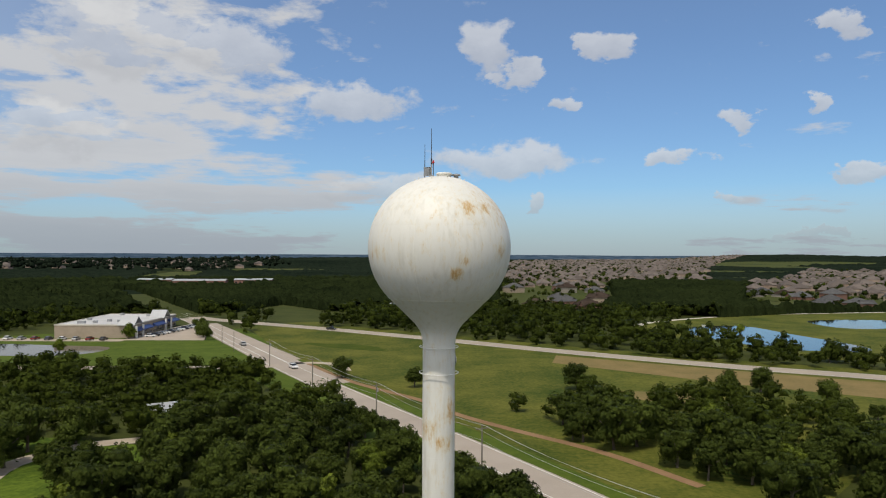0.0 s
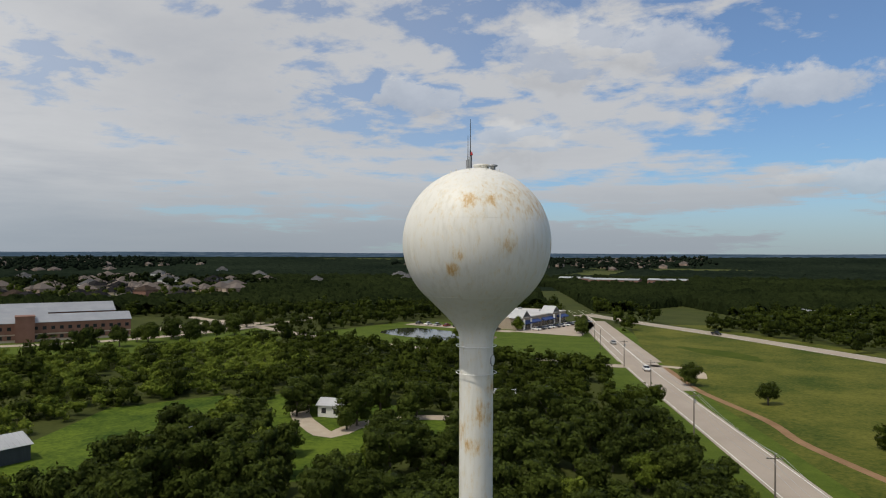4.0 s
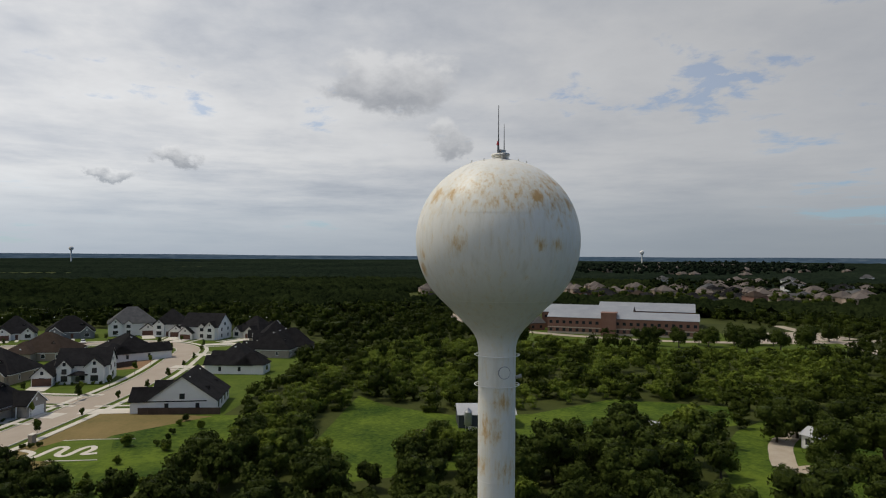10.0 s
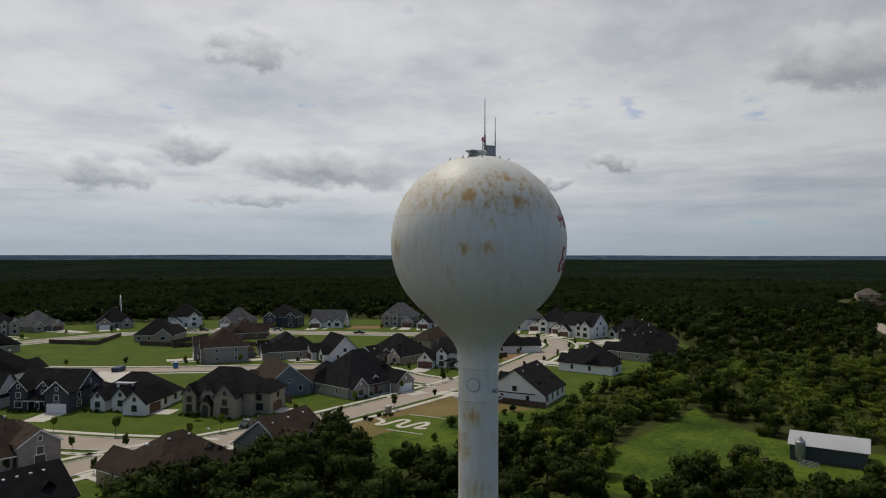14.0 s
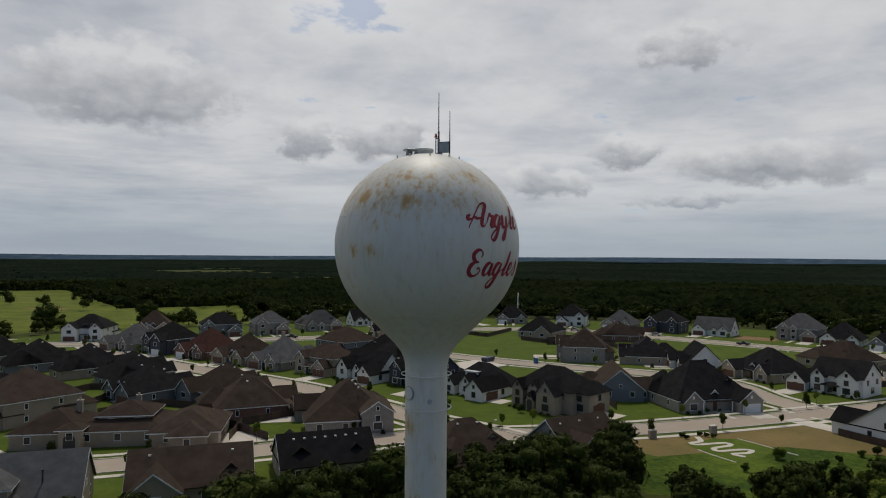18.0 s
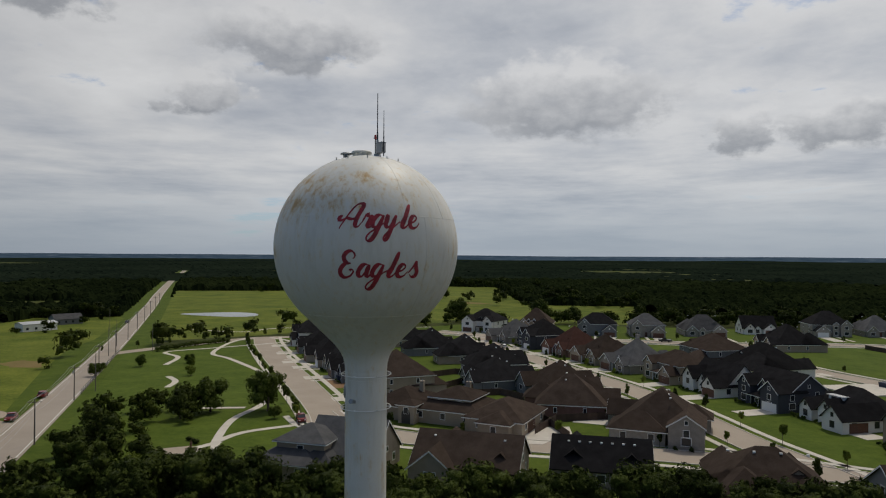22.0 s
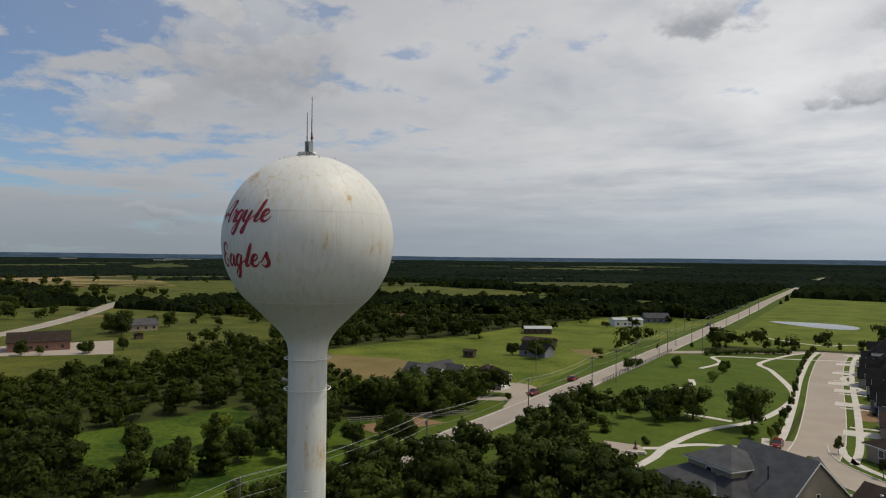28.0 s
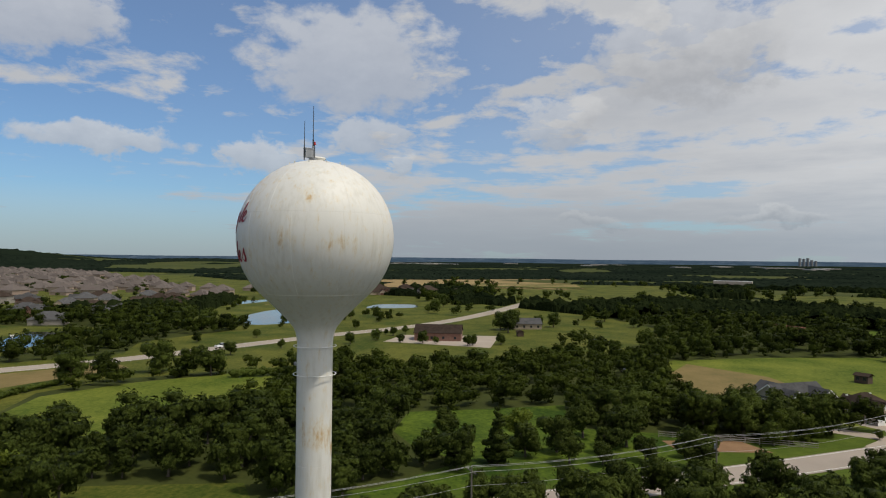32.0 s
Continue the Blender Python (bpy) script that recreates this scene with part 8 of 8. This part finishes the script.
def car_parts(kind):
    """Body outline in side view, drawn out across, with cabin, wheels and lamps."""
    if kind == "pickup":
        low = [(-2.8, 0.45), (2.7, 0.45), (2.8, 0.7), (2.75, 1.05), (1.4, 1.15), (-2.8, 1.15)]
        top = [(-0.7, 1.13), (-0.55, 1.78), (0.75, 1.80), (1.45, 1.13)]
    else:
        low = [(-2.3, 0.40), (2.25, 0.40), (2.35, 0.65), (2.2, 0.92), (1.2, 1.02), (-2.2, 1.05), (-2.35, 0.8)]
        top = [(-1.95, 1.03), (-1.5, 1.55), (0.35, 1.60), (1.25, 1.00)]
    return low, top


def car(x, y, yaw, paint, label, kind="car", group="parked cars"):
    e = thing("pickup_truck" if kind == "pickup" else "car", label, "pickup" if kind == "pickup" else "car", group, at=(x, y, 0.1), yaw=yaw)
    key = (kind, paint)
    if key not in SHARED:
        low, top = car_parts(kind)
        glass = [(px * 0.97 + (0.0), pz - 0.06) for px, pz in top]
        SHARED[key] = (extruded(low, -0.92, 0.92).mesh("body", paint), extruded(glass, -0.80, 0.80).mesh("cabin_glass", "window_glass"),
                       extruded([top[1], top[2], (top[2][0] - 0.1, top[2][1] + 0.05), (top[1][0] + 0.1, top[1][1] + 0.05)], -0.76, 0.76).mesh("roof", paint),
                       Build().tube((0, -0.12, 0), (0, 0.12, 0), 0.34, n=16).mesh("wheel", "rubber"), Build().box(-0.04, -0.2, -0.07, 0.04, 0.2, 0.07).mesh("headlight", "trim_white"))
    me = SHARED[key]
    for nm, m in (("body", me[0]), ("cabin_glass", me[1]), ("roof", me[2])):
        o = new(nm, m)
        o.parent = e
    for wx in (-1.45, 1.5):
        for wy in (-0.82, 0.82):
            o = new("wheel", me[3])
            o.parent = e
            o.location = (wx, wy, 0.34)
    for wy in (-0.62, 0.62):
        o = new("headlight", me[4])
        o.parent = e
        o.location = (2.32 if kind == "car" else 2.78, wy, 0.72)


CARS = [(51, -112, 118, "car_red", "dark red car parked beside the kerb", "car"), (128, -122, 300, "car_red", "red car on the road", "car"),
        (232, -300, 120, "car_dark", "dark car on the road", "car"), (-52, 180, 300, "car_white", "white car on the road", "car"), (-86, 236, 120, "car_silver", "silver car on the road", "car"),
        (-60, 296, 325, "car_dark", "dark pickup on the highway", "pickup"), (225, 108, 330, "car_white", "white pickup on the highway", "pickup"),
        (-72, -98, 20, "car_dark", "dark car in a driveway", "car"), (-128, -95, 80, "car_dark", "dark car in a driveway", "car"), (-254, -140, 25, "car_white", "white car parked at the kerb", "car"),
        (-200, -250, 120, "car_white", "white van parked at the kerb", "car"), (-194, -262, 120, "car_dark", "dark car parked at the kerb", "car"), (-48, -284, 0, "car_dark", "dark pickup parked at the kerb", "pickup"),
        (8, -284, 0, "car_silver", "silver car parked at the kerb", "car"), (-62, -158, 25, "car_dark", "dark pickup in a driveway", "pickup"),
        (-226, -190, 115, "car_dark", "dark pickup on a street", "pickup"), (20, -248, 300, "car_silver", "silver car parked at the kerb", "car")]
for k in range(9):
    CARS.append((-199 + 6.0 * k, 249.5, 92, ["car_dark", "car_white", "car_silver", "car_red"][k % 4], "%s car parked behind the store" % ["dark", "white", "silver", "red"][k % 4], "car"))
for k in range(12):
    CARS.append((-136 + 0.4 * k, 262 + 4.6 * k, 5, ["car_white", "car_dark", "car_silver"][k % 3], "%s car parked before the store" % ["white", "dark", "silver"][k % 3], "car"))
for c in CARS:
    car(*c)



def concrete_pump(x, y, yaw):
    """A lorry with a folded boom reaching over a plot."""
    e = thing("pump_truck", "white concrete pump lorry with a raised folding boom", "lorry", at=(x, y, 0.1), yaw=yaw)
    part("chassis", Build().box(-5, -1.1, 0.7, 5, 1.1, 1.1), "dark_steel", e)
    part("cab", extruded([(3.0, 1.1), (5.2, 1.1), (5.2, 2.2), (4.7, 3.0), (3.0, 3.0)], -1.15, 1.15), "car_white", e, "white driver's cab")
    part("hopper", extruded([(-5.2, 1.1), (-3.4, 1.1), (-3.0, 2.2), (-5.4, 2.2)], -1.0, 1.0), "grey_steel", e, "grey concrete hopper")
    for wx in (-4.0, -2.7, 3.8):
        for wy in (-1.0, 1.0):
            part("wheel", Build().tube((wx, wy - 0.15, 0.5), (wx, wy + 0.15, 0.5), 0.5, n=14), "rubber", e)
    joints = [(2.2, 0, 1.6), (0.4, 0, 9.5), (-3.0, 0, 15.0), (-8.5, 0, 16.2), (-12.5, 0, 10.0)]
    for k, (a, b) in enumerate(zip(joints, joints[1:])):
        part("boom", Build().tube(a, b, 0.30 - 0.05 * k, 0.25 - 0.05 * k, 8), "trim_white", e, "white boom section")


concrete_pump(-187, -320, 60)
for x, y, yaw, paint, lab in ((-211, -241, 120, "car_white", "white car parked by new houses"), (-214, -232, 118, "car_silver", "silver car parked by new houses"), (-184, -272, 140, "car_white", "white car parked near a pump lorry"), (-178, -277, 145, "car_dark", "dark car parked near a pump lorry"),
                              (-190, -266, 135, "car_silver", "silver car parked near a pump lorry"), (115.4, -98.4, 120, "car_red", "red car driving on the road")):
    car(x, y, yaw, paint, lab)

# ---- lone trees, saplings, hedges ----
LONE = [(3, -77.4, 68.2, 0.8), (0, 55, -8, 0.85), (1, 58, -14, 0.8), (3, 51, 2, 0.9), (0, 62, -21, 0.8), (3, 47, 9, 0.9), (1, 66, -28, 0.8), (3, 54, -1, 0.9), (2, -80, 82, 1.1), (0, -74, 88, 1.0), (1, -72, 82, 0.9), (0, -95, 70, 1.0), (1, -94, 80, 0.9), (0, -100, 88, 1.0), (2, -90, 92, 1.1), (0, -98, 76, 1.1), (1, -104, 82, 1.0), (3, -70, 72, 0.8), (0, -60, 60, 0.9), (1, -62, 70, 0.8), (0, 55, -14, 0.9), (1, 59, -21, 0.95), (0, 63, -28, 0.9), (2, 67, -35, 0.8), (3, 71, -42, 0.9), (1, 49, 18, 0.8), (0, 44, 14, 0.9), (3, 85, -28, 0.7), (3, 88, -36, 0.8), (5, 92, -44, 0.7), (3, 96, -50, 0.6), (2, 111, -52, 1.1), (0, 110, -60, 1.15), (1, 109, -68, 1.2), (2, 114, -77, 1.1), (0, 117, -62, 1.2), (1, 118, -70, 1.2), (3, 104, -64, 0.9), (2, 63, -120, 1.18), (0, 76, -116, 1.0), (1, 79, -108, 0.95), (3, 58, -113, 0.5), (2, 36, 148, 0.9), (3, 38, 142, 0.9), (0, -33, 163, 0.8), (3, -10, 149, 0.95), (1, 76, 141, 0.95), (2, 87, 146, 0.85), (3, 89, 108, 1.0),
        (3, 100, 114, 0.6), (2, 129, -340, 1.7), (0, 108, -333, 1.5), (1, 84, -336, 1.5), (0, 59, -362, 1.6), (2, 14, -372, 1.5), (1, -8, -365, 1.3), (0, 142, 116, 1.3), (1, 157, 116, 1.0), (0, 164, 101, 1.3), (3, 162, 83, 1.4),
        (1, 85, -22, 0.85), (3, 92, -30, 0.9), (0, 88, -14, 0.8), (4, 100, -12, 0.9), (3, 118, -52, 1.0), (5, -143, 256, 1.2), (5, -150, 214, 0.9), (1, -108, 254, 0.9), (0, -112, 262, 0.9), (1, -116, 271, 0.9), (0, -120, 280, 0.9),
        (3, 176, -147, 1.1), (1, 170, -138, 1.0), (3, 182, -136, 0.8), (5, 186, -150, 0.5), (5, 134, -172, 0.7), (3, 122, -182, 0.55), (5, 118, -176, 0.6), (3, 140, -160, 0.5), (3, 136, -152, 0.7), (4, 108, -160, 0.45), (3, 112, -88, 0.35),
        (0, -246, 100, 1.0), (1, -248, 120, 0.9), (0, -250, 138, 0.9), (1, -246, 152, 0.9), (0, -302, 34, 1.5), (1, -70, -112, 0.3), (2, 96, 128, 0.8), (0, 300, 150, 1.2), (1, 286, 146, 1.0), (0, 320, 172, 1.2), (1, 340, 178, 1.1),
        (0, 255, 30, 0.7), (3, 250, 10, 0.7), (1, 256, -4, 0.7), (3, 282, 48, 0.7), (0, 318, -2, 1.2), (1, 306, -6, 1.3), (0, 340, -30, 1.0), (2, -92, 1, 0.7), (4, -80, -4, 0.9), (4, -86, 3, 0.8)]
LONE += [(2, -78, 72, 1.05), (0, -238, 92, 1.1), (1, -240, 108, 1.2), (2, -243, 122, 1.0), (0, -245, 134, 1.2), (1, -247, 146, 1.1), (2, -252, 172, 1.0), (0, -258, 184, 1.1), (1, -262, 196, 1.0), (0, -236, 160, 1.1), (1, -230, 146, 1.2), (2, -226, 130, 1.1),
         (0, 78, -2, 0.9), (1, 84, -44, 1.1), (2, 98, -34, 1.0), (0, 92, -20, 0.9), (1, 104, -26, 1.1), (2, 112, -36, 1.2), (0, 118, -30, 1.1), (1, 98, 2, 0.9)]
for kd, x, y, s in LONE:
    tree(kd, x, y, s, (x * 37 + y * 11) % 360, "lone trees on open grass", name="field_tree")
g = random.Random(5)
for line, off, step in ((S1, 6.0, 17), (S1, -6.0, 19), (S2, 6.0, 15), (S2, -6.0, 16), (S3, -6.2, 18), (S4, 6.0, 19), (BLVD, 7.6, 9), (GATE, -5.5, 14)):
    sl = side_of(smooth_line(line, 1.0), off)
    for q in sl[6:-6:step]:
        tree(g.randrange(3), q.x + g.uniform(-0.4, 0.4), q.y + g.uniform(-0.4, 0.4), g.uniform(0.75, 1.15), g.uniform(0, 360), "street saplings", 1.1, "sapling", "slim young street tree beside kerb", SAPLINGS)


def hedge(pts, w, h, label):
    line = smooth_line(pts, 0.9)
    gg = np.random.default_rng(len(line))
    vs, fs, n = [], [], 0
    for q in line:
        v, f = crown(w * gg.uniform(0.8, 1.15), h * 0.5, 3, 26, BALL2, 0.2, gg, 0.8)
        vs.append(v + np.array([q.x, q.y, 0]))
        fs.append(f + n)
        n += len(v)
    tagged(new("hedge", quad_mesh("hedge", np.concatenate(vs), np.concatenate(fs), "oak_leaves")), label, "hedge")


hedge([(150, -205), (146, -222), (138, -238)], 1.6, 2.4, "dark clipped hedge by the park gate")
hedge([(64, -90), (67, -92)], 0.8, 1.0, "low clipped hedge by the plaza")
hedge([(62, -80), (66, -80)], 0.8, 1.0, "low clipped hedge by the plaza")
hedge([(160, 75), (168, 60), (176, 40)], 2.2, 3.0, "overgrown bushy field hedge")
hedge([(105, 116), (122, 120), (140, 118)], 1.6, 2.0, "overgrown bushy field hedge")

# ---- fences ----


def fence(pts, h, material, label, gap=2.4, rails=0):
    e = thing("fence", label, "fence", at=(0, 0, 0))
    for a, b in zip(pts, pts[1:]):
        a, b = Vector((*a, 0)), Vector((*b, 0))
        n = max(1, round((b - a).length / gap))
        yaw = math.degrees(math.atan2(b.y - a.y, b.x - a.x))
        for i in range(n):
            p = a.lerp(b, i / n)
            m = pose(p.x, p.y, 0, 0, 0, yaw)
            s = (b - a).length / n
            part("post", Build().box(-0.07, -0.07, -0.1, 0.07, 0.07, h + 0.08, m), material, e)
            if rails:
                for r in range(rails):
                    z = h * (r + 1) / rails
                    part("rail", Build().box(0.07, -0.03, z - 0.14, s - 0.07, 0.03, z, m), material, e)
            else:
                part("panel", Build().box(0.075, -0.025, 0.02, s - 0.075, 0.025, h, m), material, e)


fence([(107, -42), (105, -56), (102, -72)], 1.25, "wall_stone", "weathered white rail fence under oaks", 2.6, 3)
fence([(-2, -112), (-6, -124), (-20, -130), (-22, -122)], 1.8, "fence_wood", "dark brown board fence between gardens", 2.6)
fence([(24, -146), (10, -152), (3, -146)], 1.8, "fence_wood", "dark brown board fence between gardens", 2.6)
fence([(-123, -49), (-123, -68)], 1.6, "fence_wood", "dark brown board fence beside a house", 2.4)
fence([(-196, -96), (-184, -104), (-182, -116)], 1.8, "fence_wood", "dark brown board fence round a garden", 2.6)
fence([(-178, -240), (-152, -232), (-146, -222), (-176, -214)], 1.8, "fence_wood", "dark brown board fence round a garden", 2.6)
fence([(-90, -126), (-94, -138), (-110, -136)], 1.5, "fence_wood", "dark board fence between gardens", 2.6)
fence([(40, -168), (28, -182), (22, -180)], 1.8, "fence_wood", "dark brown board fence between gardens", 2.6)
fence([(163, -200), (140, -160), (120, -126)], 1.3, "trim_dark", "dark iron rail fence beside the park", 3.0, 2)

fence([(-169, -211), (-166, -186)], 1.8, "fence_wood", "dark brown board fence behind new houses", 3.0)
fence([(-144, -241), (-151, -218)], 1.8, "fence_wood", "dark brown board fence behind new houses", 3.0)
fence([(-127, -279), (-135, -257), (-159, -277)], 1.8, "fence_wood", "dark brown board fence round a garden", 3.0)
fence([(-1.4, -128), (-9.3, -109)], 1.8, "fence_wood", "dark brown board fence between gardens", 2.6)
for a, b in (((30, -150), (18, -178)), ((54, -196), (38, -172)), ((80, -236), (64, -210)), ((-48, -206), (-58, -190)), ((-28, -240), (-40, -222)), ((-94, -106), (-100, -122))):
    fence([a, b], 1.8, "fence_wood", "dark brown board fence between back gardens", 3.0)

# ---- building site and park things ----
slab = thing("house_slab", "fresh pale concrete house slab", "slab", at=(-91, -181, 0), yaw=20)
part("slab", Build().box(-9, -8, 0.0, 9, 8, 0.35), "pale_concrete", slab)
surface("skip_blue", (0.012, 0.02, 0.045), (0.025, 0.04, 0.08), 0.6, 0.6, 5.0, 0.1)
for x, y, yaw in ((-100, -188, 35), (58, -163, 30)):
    e = thing("dumpster", "dark blue steel waste skip", "skip", "skips on building plots", at=(x, y, 0), yaw=yaw)
    part("body", extruded([(-2.8, 0.2), (2.8, 0.2), (3.1, 1.7), (-3.1, 1.7)], -1.1, 1.1), "skip_blue", e)
    for k in range(5):
        part("rib", Build().box(-2.4 + k * 1.2 - 0.06, -1.18, 0.3, -2.4 + k * 1.2 + 0.06, -1.1, 1.65), "skip_blue", e)
surface("portable_blue", (0.02, 0.10, 0.26), (0.03, 0.14, 0.34), 0.5, 1.0, 6.0, 0.05)
for x, y in ((-114, -178), (54, -154)):
    e = thing("portable_toilet", "blue plastic portable toilet cabin", "toilet cabin", "toilet cabins on plots", at=(x, y, 0), yaw=30)
    part("body", Build().box(-0.6, -0.6, 0, 0.6, 0.6, 2.1), "portable_blue", e)
    part("roof", Build().box(-0.65, -0.65, 2.1, 0.65, 0.65, 2.25), "trim_white", e)
for x, y in ((-98.8, -79.1), (-84, -81)):
    e = thing("mail_kiosk", "brick mailbox kiosk beside the street", "mailbox", "mailbox kiosks", at=(x, y, 0))
    part("pier", Build().box(-0.8, -0.4, 0, 0.8, 0.4, 1.7), "wall_tan", e)
    part("cap", Build().box(-0.9, -0.5, 1.7, 0.9, 0.5, 1.85), "pale_concrete", e)
for x, y in ((131, 312), (232, 206)):
    e = thing("fountain", "small white pond fountain spray", "fountain", "pond fountains", at=(x, y, 0.06))
    part("nozzle", Build().tube((0, 0, 0), (0, 0, 0.4), 0.5, 0.2, 12), "grey_steel", e)
    for k in range(9):
        a = k * 2 * math.pi / 9
        part("jet", Build().tube((0.1 * math.cos(a), 0.1 * math.sin(a), 0.3), (0.9 * math.cos(a), 0.9 * math.sin(a), 2.2), 0.05, 0.14, 6), "trim_white", e)


# ---- lot edge shrubs, statue, conifer, water-side trees ----
g = random.Random(61)
for k in range(18):
    x, y = g.uniform(-118, -66), g.uniform(-62, -42)
    if not inside(LOT_EDGE, np.array([x]), np.array([y]))[0]:
        continue
    tree(g.choice((3, 4, 5)), x, y, g.uniform(0.22, 0.42), g.uniform(0, 360), "shrubs beside the vacant lot", 0.9, "shrub", "low leafy shrub at the edge of woods")
for x, y in ((-90.7, -79.6), (-90.3, -77.8), (-94.8, -78.8), (-95.5, -77.6), (-96.3, -76.4)):
    tree(3, x, y, 0.2, x * 7, "shrubs beside the vacant lot", 0.8, "shrub", "clipped shrub beside a curving path")
st = new("statue", Build().lathe([(0.0, 1.85), (0.10, 1.82), (0.12, 1.66), (0.07, 1.55), (0.24, 1.42), (0.22, 1.0), (0.17, 0.85), (0.20, 0.4), (0.24, 0.3)], 14).box(-0.32, -0.32, -0.05, 0.32, 0.32, 0.32).mesh("statue", "rusty_steel", False))
st.matrix_world = pose(62.4, -85.2, 0.14)
tagged(st, "dark standing statue on a small plinth beside path", "statue")
for x, y in ((59.4, -83.8), (60.3, -82.4), (66.5, -80.8)):
    e = thing("stone_block", "pale stone seat block on the plaza", "bench", "plaza blocks", at=(x, y, 0.14), yaw=30)
    part("seat", Build().box(-0.9, -0.3, 0, 0.9, 0.3, 0.45), "pale_concrete", e)


def conifer(x, y, h, r, label):
    gg = np.random.default_rng(int(x * 10) % 97)
    vs, fs, n = [], [], 0
    for k in range(9):
        s = k / 9
        v, f = crown(r * (1 - s) + 0.35, h * (0.12 + 0.84 * s), 6, 190 - 14 * k, BALL2, 0.26, gg, 0.55, 0.25, 0.8)
        vs.append(v)
        fs.append(f + n)
        n += len(v)
    e = thing("conifer", label, "tree", at=(x, y, 0))
    part("trunk", Build().tube((0, 0, -0.1), (0, 0, h * 0.9), 0.28, 0.05, 9), "bark", e)
    c = new("crown", quad_mesh("crown", np.concatenate(vs), np.concatenate(fs), "oak_leaves"))
    c.parent = e


conifer(83, -9, 11.5, 3.4, "dark pointed conifer on a farm lawn")
conifer(86, 3, 6.0, 2.0, "small dark conifer on a farm lawn")
g = random.Random(62)
for line, step, lo, hi in (([(73, 248), (108, 217), (149, 192), (177, 163), (235, 162), (267, 170)], 15, 0.38, 0.7), ([(300, 150), (342, 112), (400, 66)], 22, 0.5, 0.8), ([(330, 175), (420, 190), (520, 215)], 26, 0.4, 0.8),
                           ([(430, 52), (520, 50), (600, 70)], 17, 0.6, 1.0)):
    sl = smooth_line(line, 1.0)
    for q in sl[::int(step)]:
        tree(g.randrange(4), q.x + g.uniform(-3, 3), q.y + g.uniform(-3, 3), g.uniform(lo, hi), g.uniform(0, 360), "trees along the ponds", 1.0, "waterside_tree", "round dark tree beside the ponds")
for x, y in ((143, 295), (141, 291), (330, 150), (334, 153), (327, 147)):
    tree(5, x, y, 0.8, x, "trees along the ponds", 1.0, "waterside_tree", "bushy green willow in shallow water")

g = random.Random(63)
for x, y, s in ((318, -4, 1.2), (324, -8, 1.25), (338, -22, 0.9), (262, 52, 0.6), (256, 40, 0.5), (254, 24, 0.5), (252, 8, 0.55), (262, -4, 0.5), (284, 52, 0.5), (292, 44, 0.6), (246, 60, 0.6), (236, 72, 0.6), (228, 84, 0.5), (206, 96, 0.8), (190, 100, 0.7), (176, 96, 0.9), (168, 104, 0.6),
                (240, -50, 0.8), (262, -66, 0.9), (286, -78, 1.0), (310, -80, 0.9), (346, -74, 1.1), (380, -62, 1.0), (240, 126, 0.6), (262, 108, 0.6), (290, 90, 0.7), (312, 74, 0.6)):
    tree(g.randrange(4), x, y, s * g.uniform(0.9, 1.1), g.uniform(0, 360), "lone trees on open grass", name="field_tree")
for k in range(20):
    x, y = g.uniform(46, 56), g.uniform(-20, 12)
    tree(g.choice((3, 3, 1, 5)), x, y, g.uniform(0.36, 0.62), g.uniform(0, 360), "roadside shrubs", 0.9, "shrub", "low leafy shrub beside the road")
frame_at = thing("goal_frame", "white tubular goal frame on grass", "goal", at=(100, -14, 0), yaw=35)
for a, b in (((-2.4, 0, 0), (-2.4, 0, 2)), ((2.4, 0, 0), (2.4, 0, 2)), ((-2.4, 0, 2), (2.4, 0, 2)), ((-2.4, 0, 2), (-2.4, 1.4, 0)), ((2.4, 0, 2), (2.4, 1.4, 0))):
    part("tube", Build().tube(a, b, 0.05, n=8), "trim_white", frame_at)

# tall oaks along the garden ends, bright young trees by the clearing
g = random.Random(64)
for q in smooth_line([(46, -60), (24, -56), (4, -59), (-16, -63), (-40, -60), (-58, -58)], 1.0)[::6]:
    tree(g.choice((0, 1, 2)), q.x + g.uniform(-2, 2), q.y + g.uniform(-1.5, 2.5), g.uniform(0.95, 1.2), g.uniform(0, 360), "oaks by the gardens", name="garden_oak")
for x, y, s in ((-76, 17, 1.0), (-79, 22, 0.8), (-70, 12, 1.05), (-84, 8, 0.5), (-73, 22, 1.1), (-82, -30, 1.2), (-88, -36, 1.0)):
    tree(5, x, y, s, x * 9, "bright trees by the clearing", name="young_tree", label="yellow-green young tree at the clearing")
